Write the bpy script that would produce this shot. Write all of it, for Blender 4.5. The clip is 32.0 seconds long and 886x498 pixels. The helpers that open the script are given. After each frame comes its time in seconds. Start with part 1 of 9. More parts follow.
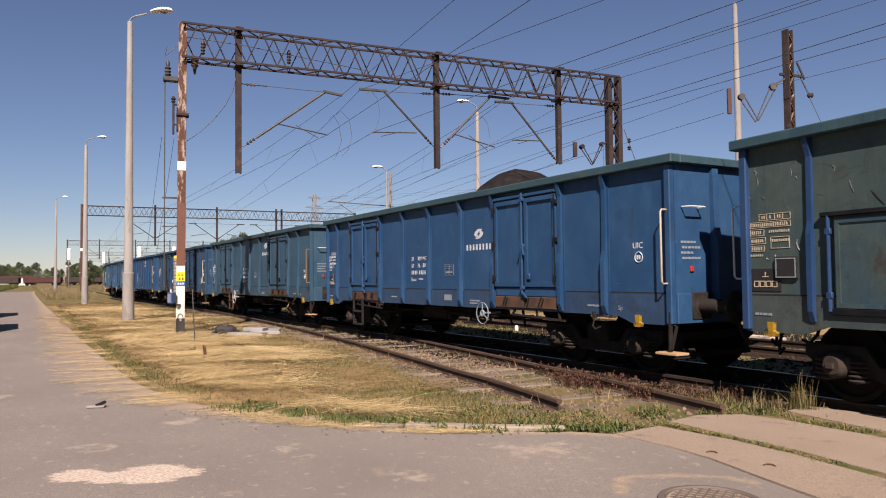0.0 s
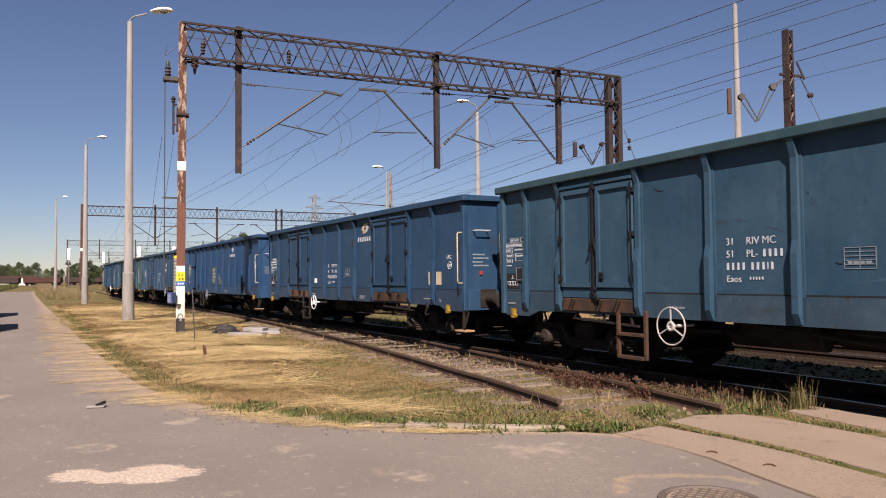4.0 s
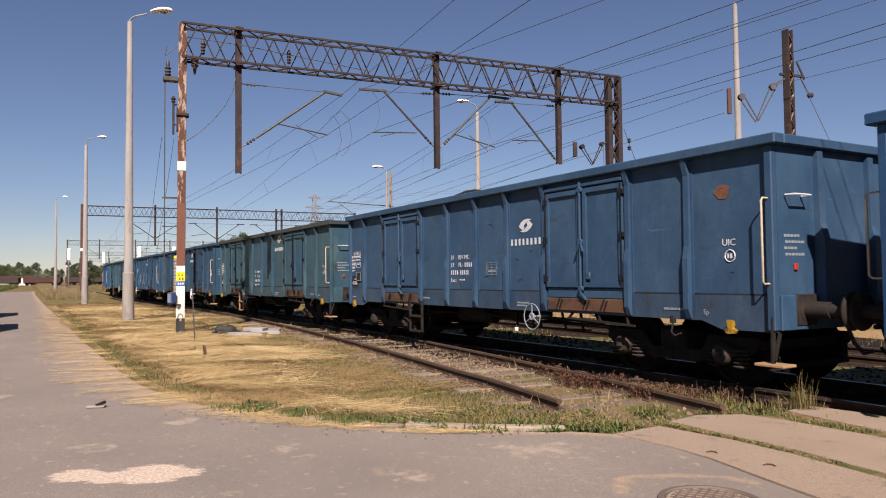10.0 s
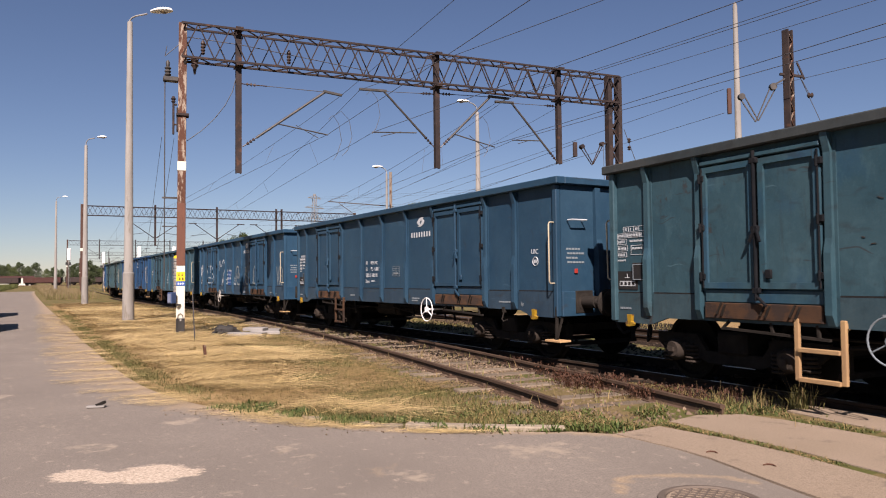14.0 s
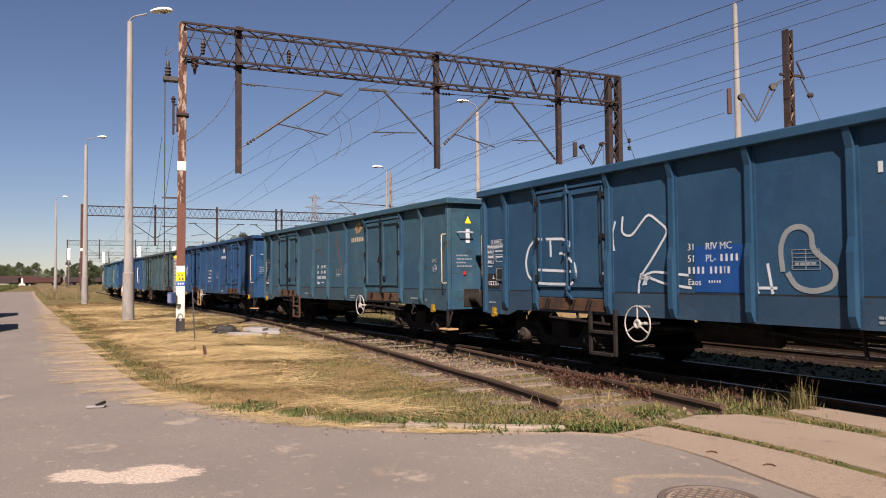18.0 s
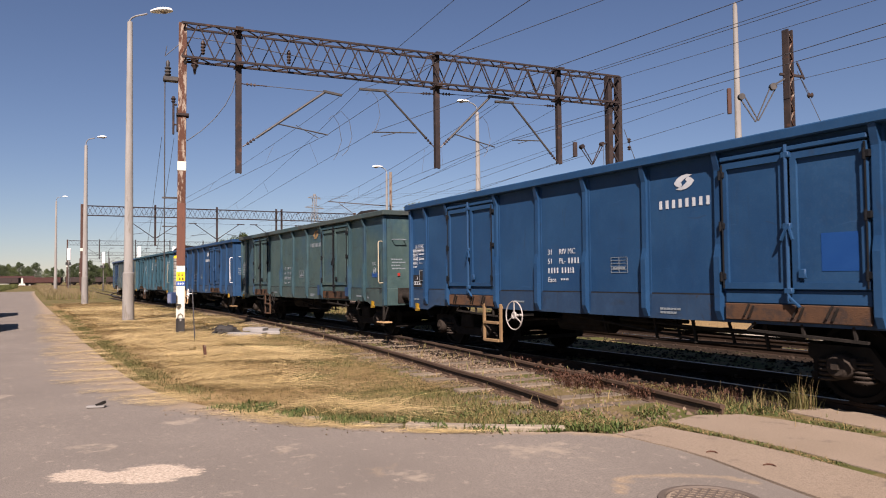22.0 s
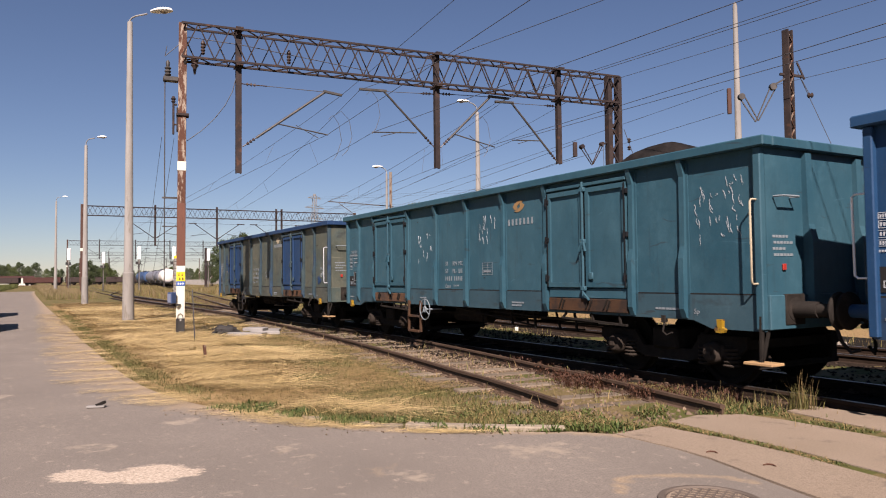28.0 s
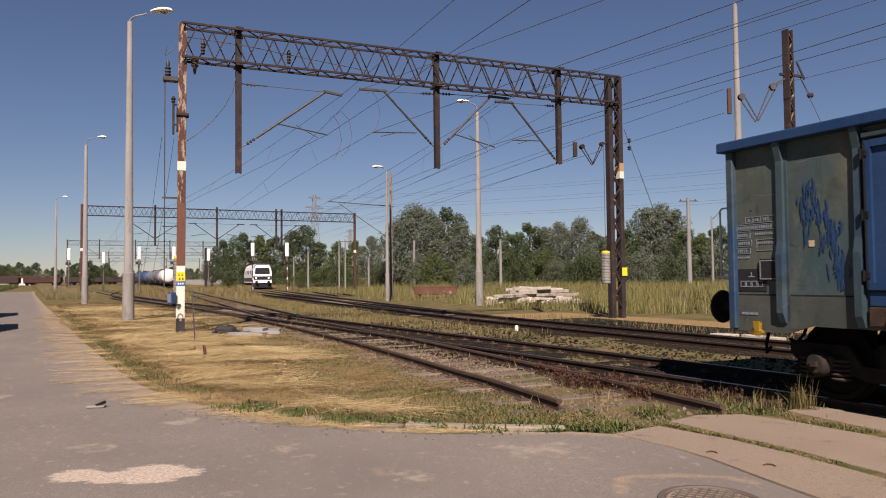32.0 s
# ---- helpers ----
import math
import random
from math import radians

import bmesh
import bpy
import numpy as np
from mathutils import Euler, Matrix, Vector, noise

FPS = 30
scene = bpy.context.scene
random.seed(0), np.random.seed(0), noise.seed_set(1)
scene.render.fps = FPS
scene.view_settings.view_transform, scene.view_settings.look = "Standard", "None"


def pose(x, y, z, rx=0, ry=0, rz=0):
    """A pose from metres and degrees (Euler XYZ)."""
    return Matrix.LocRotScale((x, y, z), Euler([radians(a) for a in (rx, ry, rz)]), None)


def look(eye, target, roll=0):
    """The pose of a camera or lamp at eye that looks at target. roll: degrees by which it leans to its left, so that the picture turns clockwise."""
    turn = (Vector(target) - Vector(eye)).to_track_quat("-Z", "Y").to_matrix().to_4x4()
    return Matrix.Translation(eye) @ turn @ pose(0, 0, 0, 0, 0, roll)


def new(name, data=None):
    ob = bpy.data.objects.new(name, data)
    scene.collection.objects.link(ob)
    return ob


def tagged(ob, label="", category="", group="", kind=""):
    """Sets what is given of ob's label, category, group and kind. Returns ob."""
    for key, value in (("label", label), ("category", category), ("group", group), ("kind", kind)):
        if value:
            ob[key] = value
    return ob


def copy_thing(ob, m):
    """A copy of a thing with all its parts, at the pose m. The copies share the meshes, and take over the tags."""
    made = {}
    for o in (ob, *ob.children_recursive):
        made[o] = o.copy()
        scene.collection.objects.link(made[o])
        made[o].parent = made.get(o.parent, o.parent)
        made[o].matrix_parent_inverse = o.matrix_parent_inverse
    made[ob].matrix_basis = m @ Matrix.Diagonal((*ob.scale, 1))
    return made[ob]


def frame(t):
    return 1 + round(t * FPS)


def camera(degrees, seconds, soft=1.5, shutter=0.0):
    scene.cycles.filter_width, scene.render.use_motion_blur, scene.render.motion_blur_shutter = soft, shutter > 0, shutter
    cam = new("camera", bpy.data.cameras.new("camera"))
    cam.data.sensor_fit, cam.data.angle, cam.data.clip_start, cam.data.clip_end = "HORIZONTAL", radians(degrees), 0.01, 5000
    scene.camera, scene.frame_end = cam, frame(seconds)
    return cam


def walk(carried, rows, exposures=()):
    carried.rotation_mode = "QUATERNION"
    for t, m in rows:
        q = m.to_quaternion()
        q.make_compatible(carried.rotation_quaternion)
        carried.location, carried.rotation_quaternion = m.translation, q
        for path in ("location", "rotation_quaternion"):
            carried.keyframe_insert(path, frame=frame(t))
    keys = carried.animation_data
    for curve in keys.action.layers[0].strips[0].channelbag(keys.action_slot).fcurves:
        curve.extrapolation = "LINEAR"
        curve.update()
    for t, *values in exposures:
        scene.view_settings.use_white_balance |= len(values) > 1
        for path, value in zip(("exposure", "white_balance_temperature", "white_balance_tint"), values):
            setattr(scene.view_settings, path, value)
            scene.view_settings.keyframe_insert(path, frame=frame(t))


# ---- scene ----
# ---------------------------------------------------------------- camera
cam = camera(62.71, 32.0, soft=1.05, shutter=0.06)
EYE = (0.0, 0.0, 1.60)
AIM = look(EYE, (-8.62, 5.052, 1.99), -0.637)
walk(cam, [(0.0, AIM), (32.0, AIM)], exposures=[(0.0, 1.22, 6780, 25), (30.0, 1.22, 6780, 25), (31.0, 1.15, 6780, 25), (32.0, 0.90, 6780, 25)])

# ---------------------------------------------------------------- world and sun
SUN_TO = Vector((0.97, -0.60, 1.0)).normalized()      # towards the sun
SUN_EL = math.asin(SUN_TO.z)
SUN_AZ = math.atan2(SUN_TO.x, SUN_TO.y)
world = bpy.data.worlds.new("sky")
scene.world = world
world.use_nodes = True
wn = world.node_tree.nodes
wn.clear()
sky = wn.new("ShaderNodeTexSky")
sky.sky_type = "NISHITA"
sky.sun_disc = False
sky.sun_elevation = SUN_EL
sky.sun_rotation = SUN_AZ
sky.altitude = 500
sky.air_density, sky.dust_density, sky.ozone_density = 1.0, 0.08, 4.5
bg = wn.new("ShaderNodeBackground")
bg.inputs["Strength"].default_value = 0.0325
wo = wn.new("ShaderNodeOutputWorld")
world.node_tree.links.new(sky.outputs[0], bg.inputs[0])
world.node_tree.links.new(bg.outputs[0], wo.inputs[0])

sun = new("sun", bpy.data.lights.new("sun", "SUN"))
sun.data.energy = 5.0
sun.data.angle = radians(0.53)
sun.data.color = (1.0, 0.93, 0.82)
sun.matrix_world = look(SUN_TO * 80, (0, 0, 0))

# ---------------------------------------------------------------- materials
MATS = {}
TONES = {}


def surf(name, c1, c2, scale=3.0, rough=0.8, metal=0.0, bump=0.2, fine=60.0, c3=None, c3_amount=0.45, c3_scale=1.2,
         stretch=(1, 1, 1), vary=0.0, spec=0.3, island=False, k=0.64, grit=(0.55, 0.85)):
    """A surface of two tones at two scales, a third tone in patches with a shape of its own, and relief."""
    c1, c2 = tuple(v * k for v in c1), tuple(v * k for v in c2)
    c3 = tuple(v * k for v in c3) if c3 else None
    m = bpy.data.materials.new(name)
    m.use_nodes = True
    n, l = m.node_tree.nodes, m.node_tree.links
    b = n["Principled BSDF"]
    b.inputs["Metallic"].default_value = metal
    b.inputs["Specular IOR Level"].default_value = spec
    co = n.new("ShaderNodeTexCoord")
    mp = n.new("ShaderNodeMapping")
    mp.inputs["Scale"].default_value = stretch
    oi = n.new("ShaderNodeObjectInfo")
    sh = n.new("ShaderNodeVectorMath")
    sh.operation = "SCALE"
    sh.inputs["Scale"].default_value = 1.0
    cmb = n.new("ShaderNodeCombineXYZ")
    mu = n.new("ShaderNodeMath")
    mu.operation = "MULTIPLY"
    mu.inputs[1].default_value = 37.0
    l.new(oi.outputs["Random"], mu.inputs[0])
    l.new(mu.outputs[0], cmb.inputs[0])
    add = n.new("ShaderNodeVectorMath")
    l.new(co.outputs["Object"], add.inputs[0])
    if vary:
        l.new(cmb.outputs[0], add.inputs[1])
    l.new(add.outputs[0], mp.inputs["Vector"])

    def noise_tex(sc, detail, rgh):
        t = n.new("ShaderNodeTexNoise")
        t.inputs["Scale"].default_value = sc
        t.inputs["Detail"].default_value = detail
        t.inputs["Roughness"].default_value = rgh
        l.new(mp.outputs[0], t.inputs["Vector"])
        return t

    def ramp(src, a, z):
        r = n.new("ShaderNodeMapRange")
        r.inputs["From Min"].default_value, r.inputs["From Max"].default_value = a, z
        l.new(src, r.inputs["Value"])
        return r.outputs[0]

    def mix(fac, a, z):
        x = n.new("ShaderNodeMix")
        x.data_type = "RGBA"
        if isinstance(fac, float):
            x.inputs[0].default_value = fac
        else:
            l.new(fac, x.inputs[0])
        for s, v in ((6, a), (7, z)):
            if isinstance(v, tuple):
                x.inputs[s].default_value = (*v, 1)
            else:
                l.new(v, x.inputs[s])
        return x.outputs[2]

    big = noise_tex(scale, 5, 0.6)
    small = noise_tex(fine, 4, 0.65)
    col = mix(ramp(big.outputs[0], 0.32, 0.68), c1, c2)
    dark = mix(0.5, c1, tuple(x * 0.55 for x in c1))
    col = mix(ramp(small.outputs[0], *grit), col, dark)
    if c3:
        pt = noise_tex(c3_scale, 8, 0.7)
        fac = ramp(pt.outputs[0], 1.0 - c3_amount, 1.06 - c3_amount)
        col = mix(fac, col, c3)
    if vary or island:
        hv = n.new("ShaderNodeHueSaturation")
        if island:
            geo = n.new("ShaderNodeNewGeometry")
            src = geo.outputs["Random Per Island"]
        else:
            src = oi.outputs["Random"]
        r = n.new("ShaderNodeMapRange")
        v = vary or 0.3
        r.inputs["To Min"].default_value, r.inputs["To Max"].default_value = 1 - v, 1 + v
        l.new(src, r.inputs["Value"])
        l.new(r.outputs[0], hv.inputs["Value"])
        l.new(col, hv.inputs["Color"])
        col = hv.outputs[0]
    l.new(col, b.inputs["Base Color"])
    rr = n.new("ShaderNodeMapRange")
    rr.inputs["To Min"].default_value, rr.inputs["To Max"].default_value = max(0.05, rough - 0.12), min(1, rough + 0.12)
    l.new(big.outputs[0], rr.inputs["Value"])
    l.new(rr.outputs[0], b.inputs["Roughness"])
    if bump:
        bp = n.new("ShaderNodeBump")
        bp.inputs["Strength"].default_value = bump
        bp.inputs["Distance"].default_value = 0.02
        l.new(small.outputs[0], bp.inputs["Height"])
        l.new(bp.outputs[0], b.inputs["Normal"])
    MATS[name] = m
    return m


def layer(m, attr, c1, c2, scale=6.0, wild=1.1, lo=0.42, hi=0.78, grain=60.0):
    """A loose layer (dust, litter, bare stone) lying over a surface as thick as the mesh's attribute says, with a broken edge."""
    n, l = m.node_tree.nodes, m.node_tree.links
    b = n["Principled BSDF"]
    under = b.inputs["Base Color"].links[0].from_socket
    at = n.new("ShaderNodeAttribute")
    at.attribute_name = attr
    co = n.new("ShaderNodeTexCoord")

    def nz(sc, det):
        t = n.new("ShaderNodeTexNoise")
        t.inputs["Scale"].default_value, t.inputs["Detail"].default_value, t.inputs["Roughness"].default_value = sc, det, 0.72
        l.new(co.outputs["Object"], t.inputs["Vector"])
        return t.outputs[0]

    mad = n.new("ShaderNodeMath")
    mad.operation = "MULTIPLY_ADD"
    l.new(nz(scale, 9), mad.inputs[0])
    mad.inputs[1].default_value = wild
    l.new(at.outputs["Fac"], mad.inputs[2])
    r = n.new("ShaderNodeMapRange")
    r.inputs["From Min"].default_value, r.inputs["From Max"].default_value = lo + wild / 2, hi + wild / 2
    l.new(mad.outputs[0], r.inputs["Value"])
    g_ = n.new("ShaderNodeMix")
    g_.data_type = "RGBA"
    gr = n.new("ShaderNodeMapRange")
    gr.inputs["From Min"].default_value, gr.inputs["From Max"].default_value = 0.36, 0.64
    l.new(nz(grain, 5), gr.inputs["Value"])
    l.new(gr.outputs[0], g_.inputs[0])
    g_.inputs[6].default_value, g_.inputs[7].default_value = (*c1, 1), (*c2, 1)
    x = n.new("ShaderNodeMix")
    x.data_type = "RGBA"
    l.new(r.outputs[0], x.inputs[0])
    l.new(under, x.inputs[6])
    l.new(g_.outputs[2], x.inputs[7])
    l.new(x.outputs[2], b.inputs["Base Color"])


def leaf_mat(name, c1, c2):
    m = surf(name, c1, c2, scale=0.6, rough=0.6, bump=0.0, fine=3.0, island=True, spec=0.2)
    n, l = m.node_tree.nodes, m.node_tree.links
    b = n["Principled BSDF"]
    tr = n.new("ShaderNodeBsdfTranslucent")
    mx = n.new("ShaderNodeMixShader")
    mx.inputs[0].default_value = 0.25
    l.new(b.inputs["Base Color"].links[0].from_socket, tr.inputs[0])
    l.new(b.outputs[0], mx.inputs[1])
    l.new(tr.outputs[0], mx.inputs[2])
    l.new(mx.outputs[0], n["Material Output"].inputs[0])
    return m


def wagon_paint(name, base, fade, rust=0.38, chips=0.30, dirt=(0.018, 0.018, 0.018), wear=1.0, under=None):
    """Weathered wagon paint: faded patches, vertical grime streaks, rust bleeding and scratches."""
    TONES[name] = (base, fade)
    base, fade = tuple(x * 0.225 for x in base), tuple(x * 0.245 for x in fade)
    m = bpy.data.materials.new(name)
    m.use_nodes = True
    n, l = m.node_tree.nodes, m.node_tree.links
    b = n["Principled BSDF"]
    b.inputs["Specular IOR Level"].default_value = 0.25
    co = n.new("ShaderNodeTexCoord")
    oi = n.new("ShaderNodeObjectInfo")
    add = n.new("ShaderNodeVectorMath")
    sc = n.new("ShaderNodeVectorMath")
    sc.operation = "SCALE"
    sc.inputs[0].default_value = (31.0, 17.0, 5.0)
    l.new(oi.outputs["Random"], sc.inputs["Scale"])
    l.new(co.outputs["Object"], add.inputs[0])
    l.new(sc.outputs[0], add.inputs[1])

    def nz(scale, detail, stretch, rgh=0.6):
        mp = n.new("ShaderNodeMapping")
        mp.inputs["Scale"].default_value = stretch
        l.new(add.outputs[0], mp.inputs["Vector"])
        t = n.new("ShaderNodeTexNoise")
        t.inputs["Scale"].default_value, t.inputs["Detail"].default_value, t.inputs["Roughness"].default_value = scale, detail, rgh
        l.new(mp.outputs[0], t.inputs["Vector"])
        return t.outputs[0]

    def rng(src, a, z, lo=0.0, hi=1.0):
        r = n.new("ShaderNodeMapRange")
        for k, v in (("From Min", a), ("From Max", z), ("To Min", lo), ("To Max", hi)):
            r.inputs[k].default_value = v
        l.new(src, r.inputs["Value"])
        return r.outputs[0]

    def mix(fac, a, z):
        x = n.new("ShaderNodeMix")
        x.data_type = "RGBA"
        l.new(fac, x.inputs[0])
        for s, v in ((6, a), (7, z)):
            if isinstance(v, tuple):
                x.inputs[s].default_value = (*v, 1)
            else:
                l.new(v, x.inputs[s])
        return x.outputs[2]

    def scratch(scale, stretch, turn):
        mp = n.new("ShaderNodeMapping")
        mp.inputs["Rotation"].default_value = (0, radians(turn), 0)
        mp.inputs["Scale"].default_value = stretch
        wob = n.new("ShaderNodeVectorMath")
        wob.operation = "MULTIPLY_ADD"
        nv = n.new("ShaderNodeTexNoise")
        nv.inputs["Scale"].default_value = 1.7
        l.new(add.outputs[0], nv.inputs["Vector"])
        l.new(nv.outputs["Color"], wob.inputs[0])
        wob.inputs[1].default_value = (0.35, 0.0, 0.35)
        l.new(add.outputs[0], wob.inputs[2])
        l.new(wob.outputs[0], mp.inputs["Vector"])
        t = n.new("ShaderNodeTexNoise")
        t.inputs["Scale"].default_value, t.inputs["Detail"].default_value, t.inputs["Roughness"].default_value = scale, 3, 0.6
        l.new(mp.outputs[0], t.inputs["Vector"])
        return t.outputs[0]

    patches = nz(0.7, 6, (1, 1, 1))
    mottle = nz(3.2, 9, (1, 1, 0.6), 0.74)
    streak = nz(2.2, 6, (3.5, 3.5, 0.28), 0.75)
    spots = nz(1.6, 10, (1, 1, 0.7), 0.76)
    grain = nz(45, 3, (1, 1, 1))
    col = mix(rng(patches, 0.36, 0.66), base, fade)
    if under:
        col = mix(rng(nz(0.55, 5, (1, 1, 0.75), 0.62), 0.5, 0.63, 0.0, 0.75), col, tuple(x * 0.235 for x in under))
    if wear > 1.2:
        col = mix(rng(scratch(1.9, (1.0, 1.0, 2.4), 12), 0.57, 0.70, 0.0, 0.42), col, (0.016, 0.017, 0.018))
    col = mix(rng(mottle, 0.52, 0.66, 0.0, 0.24 * wear), col, tuple(min(1, x * 1.55 + 0.008) for x in fade))
    col = mix(rng(mottle, 0.46, 0.34, 0.0, 0.26 * wear), col, tuple(x * 0.5 for x in base))
    col = mix(rng(streak, 0.55, 0.74, 0.0, 0.32 * wear), col, dirt)
    col = mix(rng(grain, 0.5, 0.8, 0.0, 0.07), col, (0.13, 0.14, 0.145))
    col = mix(rng(scratch(1.1, (1.0, 1.0, 9.0), 14), 0.68, 0.71, 0.0, 0.45 * wear), col, (0.022, 0.022, 0.023))
    col = mix(rng(scratch(1.3, (0.8, 1.0, 12.0), -22), 0.70, 0.73, 0.0, 0.22 * wear), col, tuple(min(1, x * 1.9 + 0.03) for x in fade))
    col = mix(rng(scratch(1.2, (7.0, 1.0, 0.9), 8), 0.67, 0.71, 0.0, 0.35 * wear), col, (0.02, 0.022, 0.025))
    col = mix(rng(spots, 0.995 - chips, 1.03 - chips, 0.0, 0.75), col, (0.028, 0.022, 0.02))
    col = mix(rng(spots, 0.1, 0.1 + rust * 0.55, 0.35, 0.0), col, (0.05, 0.04, 0.034))
    l.new(col, b.inputs["Base Color"])
    l.new(rng(patches, 0.3, 0.7, 0.48, 0.72), b.inputs["Roughness"])
    bp = n.new("ShaderNodeBump")
    bp.inputs["Strength"].default_value, bp.inputs["Distance"].default_value = 0.35, 0.03
    dents = nz(1.3, 3, (1, 1, 1.4))
    l.new(dents, bp.inputs["Height"])
    l.new(bp.outputs[0], b.inputs["Normal"])
    MATS[name] = m
    return m


asphalt = surf("asphalt", (0.225, 0.197, 0.172), (0.305, 0.267, 0.231), 0.45, 0.92, bump=0.22, fine=85, c3=(0.365, 0.31, 0.248), c3_amount=0.41, c3_scale=0.8, grit=(0.40, 0.66), spec=0.15)
layer(asphalt, "dust", (0.165, 0.128, 0.092), (0.29, 0.225, 0.155), 4.0, 1.9, 0.42, 0.95, 55)
layer(asphalt, "bare", (0.235, 0.19, 0.148), (0.44, 0.375, 0.305), 9.0, 1.3, 0.10, 0.36, 40)
concrete = surf("concrete", (0.32, 0.252, 0.188), (0.385, 0.306, 0.235), 0.9, 0.93, bump=0.5, fine=70, c3=(0.23, 0.185, 0.145), c3_amount=0.42, c3_scale=2.2, grit=(0.45, 0.66), spec=0.12)
kerb_mat = surf("kerb_stone", (0.24, 0.20, 0.15), (0.34, 0.285, 0.215), 4, 0.95, bump=0.6, c3=(0.15, 0.125, 0.085), c3_amount=0.42, c3_scale=5, vary=0.25)
soil = surf("dry_ground", (0.23, 0.17, 0.085), (0.17, 0.135, 0.06), 0.5, 0.97, bump=0.9, fine=30, c3=(0.105, 0.11, 0.035), c3_amount=0.51, c3_scale=0.9, grit=(0.45, 0.7), spec=0.08)
layer(soil, "litter", (0.12, 0.077, 0.036), (0.31, 0.215, 0.105), 1.6, 1.2, 0.3, 0.75, 34)
# dark brown ballast, its colour deepened to the black of the train's shade
shade_bed = surf("shaded_ballast", (0.016, 0.014, 0.012), (0.034, 0.028, 0.022), 1.5, 0.96, bump=0.9, fine=28, spec=0.04)
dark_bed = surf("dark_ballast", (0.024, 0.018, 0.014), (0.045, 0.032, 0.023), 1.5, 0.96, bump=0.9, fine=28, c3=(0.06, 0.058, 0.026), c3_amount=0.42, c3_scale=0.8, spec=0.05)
ballast_bed = surf("ballast_bed", (0.085, 0.058, 0.038), (0.135, 0.093, 0.06), 1.5, 0.96, bump=0.9, fine=28, c3=(0.12, 0.10, 0.055), c3_amount=0.40, c3_scale=0.6, spec=0.08)
stone_mat = surf("ballast_stone", (0.115, 0.082, 0.055), (0.255, 0.19, 0.135), 8, 0.95, bump=0.3, island=True, vary=0.45, spec=0.1)
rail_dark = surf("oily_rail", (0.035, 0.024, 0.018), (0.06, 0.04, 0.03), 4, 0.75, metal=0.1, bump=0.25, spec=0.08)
# dark brown stones with the shade under the train put into their colour
dark_stone = surf("shaded_stone", (0.022, 0.017, 0.0135), (0.062, 0.046, 0.035), 8, 0.95, bump=0.3, island=True, vary=0.5, spec=0.04)
rail_steel = surf("rusty_rail", (0.078, 0.052, 0.038), (0.125, 0.082, 0.058), 4, 0.75, metal=0.1, bump=0.25, spec=0.12)
rail_top = surf("worn_rail_head", (0.16, 0.14, 0.125), (0.23, 0.20, 0.18), 4, 0.38, metal=0.85, bump=0.05)
sleeper_mat = surf("sleeper", (0.155, 0.122, 0.09), (0.27, 0.22, 0.168), 3, 0.95, bump=0.6, vary=0.3, stretch=(1, 0.3, 1), spec=0.1)
# dark copy of the sleeper wood, deepened for the shade under the train
sleeper_shade = surf("shaded_sleeper", (0.016, 0.013, 0.011), (0.035, 0.028, 0.022), 3, 0.95, bump=0.6, vary=0.3, stretch=(1, 0.3, 1), spec=0.04)
straw_mat = surf("straw", (0.47, 0.325, 0.14), (0.32, 0.215, 0.09), 0.5, 0.85, bump=0.0, fine=2, island=True, vary=0.45)
straw_pale = surf("pale_straw", (0.93, 0.72, 0.37), (0.62, 0.455, 0.20), 0.5, 0.85, bump=0.0, fine=2, island=True, vary=0.5)
straw_brown = surf("dry_grass", (0.28, 0.195, 0.085), (0.21, 0.16, 0.07), 0.5, 0.9, bump=0.0, fine=2, island=True)
grass_mat = leaf_mat("green_grass", (0.088, 0.114, 0.034), (0.155, 0.158, 0.054))
olive_grass = leaf_mat("olive_grass", (0.215, 0.178, 0.068), (0.15, 0.148, 0.048))
weed_leaf = leaf_mat("weed_leaf", (0.085, 0.13, 0.032), (0.125, 0.165, 0.05))
seed_grass = leaf_mat("seed_grass", (0.36, 0.265, 0.15), (0.27, 0.215, 0.11))
tall_mat = leaf_mat("tall_grass", (0.30, 0.25, 0.10), (0.18, 0.19, 0.062))
red_weed = leaf_mat("red_weed", (0.085, 0.035, 0.026), (0.13, 0.065, 0.035))
leaf_dark = leaf_mat("leaf_dark", (0.066, 0.092, 0.038), (0.092, 0.122, 0.050))
leaf_mid = leaf_mat("leaf_mid", (0.09, 0.122, 0.042), (0.13, 0.162, 0.056))
leaf_silver = leaf_mat("leaf_silver", (0.115, 0.14, 0.09), (0.17, 0.195, 0.135))
bark = surf("bark", (0.10, 0.08, 0.06), (0.16, 0.135, 0.11), 4, 0.95, bump=0.6)
pole_conc = surf("pole_concrete", (0.235, 0.222, 0.205), (0.315, 0.30, 0.28), 1.6, 0.9, bump=0.3, c3=(0.20, 0.18, 0.155), c3_amount=0.44, stretch=(3, 3, 0.5))
lamp_white = surf("lamp_shell", (0.72, 0.70, 0.68), (0.80, 0.79, 0.77), 3, 0.4, bump=0.0, k=0.85)
lamp_glass = surf("lamp_glass", (0.30, 0.24, 0.20), (0.36, 0.29, 0.24), 3, 0.25, bump=0.0)
rust = surf("rust_steel", (0.12, 0.048, 0.028), (0.085, 0.038, 0.024), 2.2, 0.85, bump=0.4, c3=(0.36, 0.29, 0.23), c3_amount=0.49, c3_scale=3.2, stretch=(2.5, 2.5, 0.7))
brown_paint = surf("brown_paint", (0.072, 0.034, 0.024), (0.10, 0.046, 0.032), 2, 0.7, bump=0.2, c3=(0.05, 0.03, 0.025), c3_amount=0.42, c3_scale=3, stretch=(2, 2, 0.5))
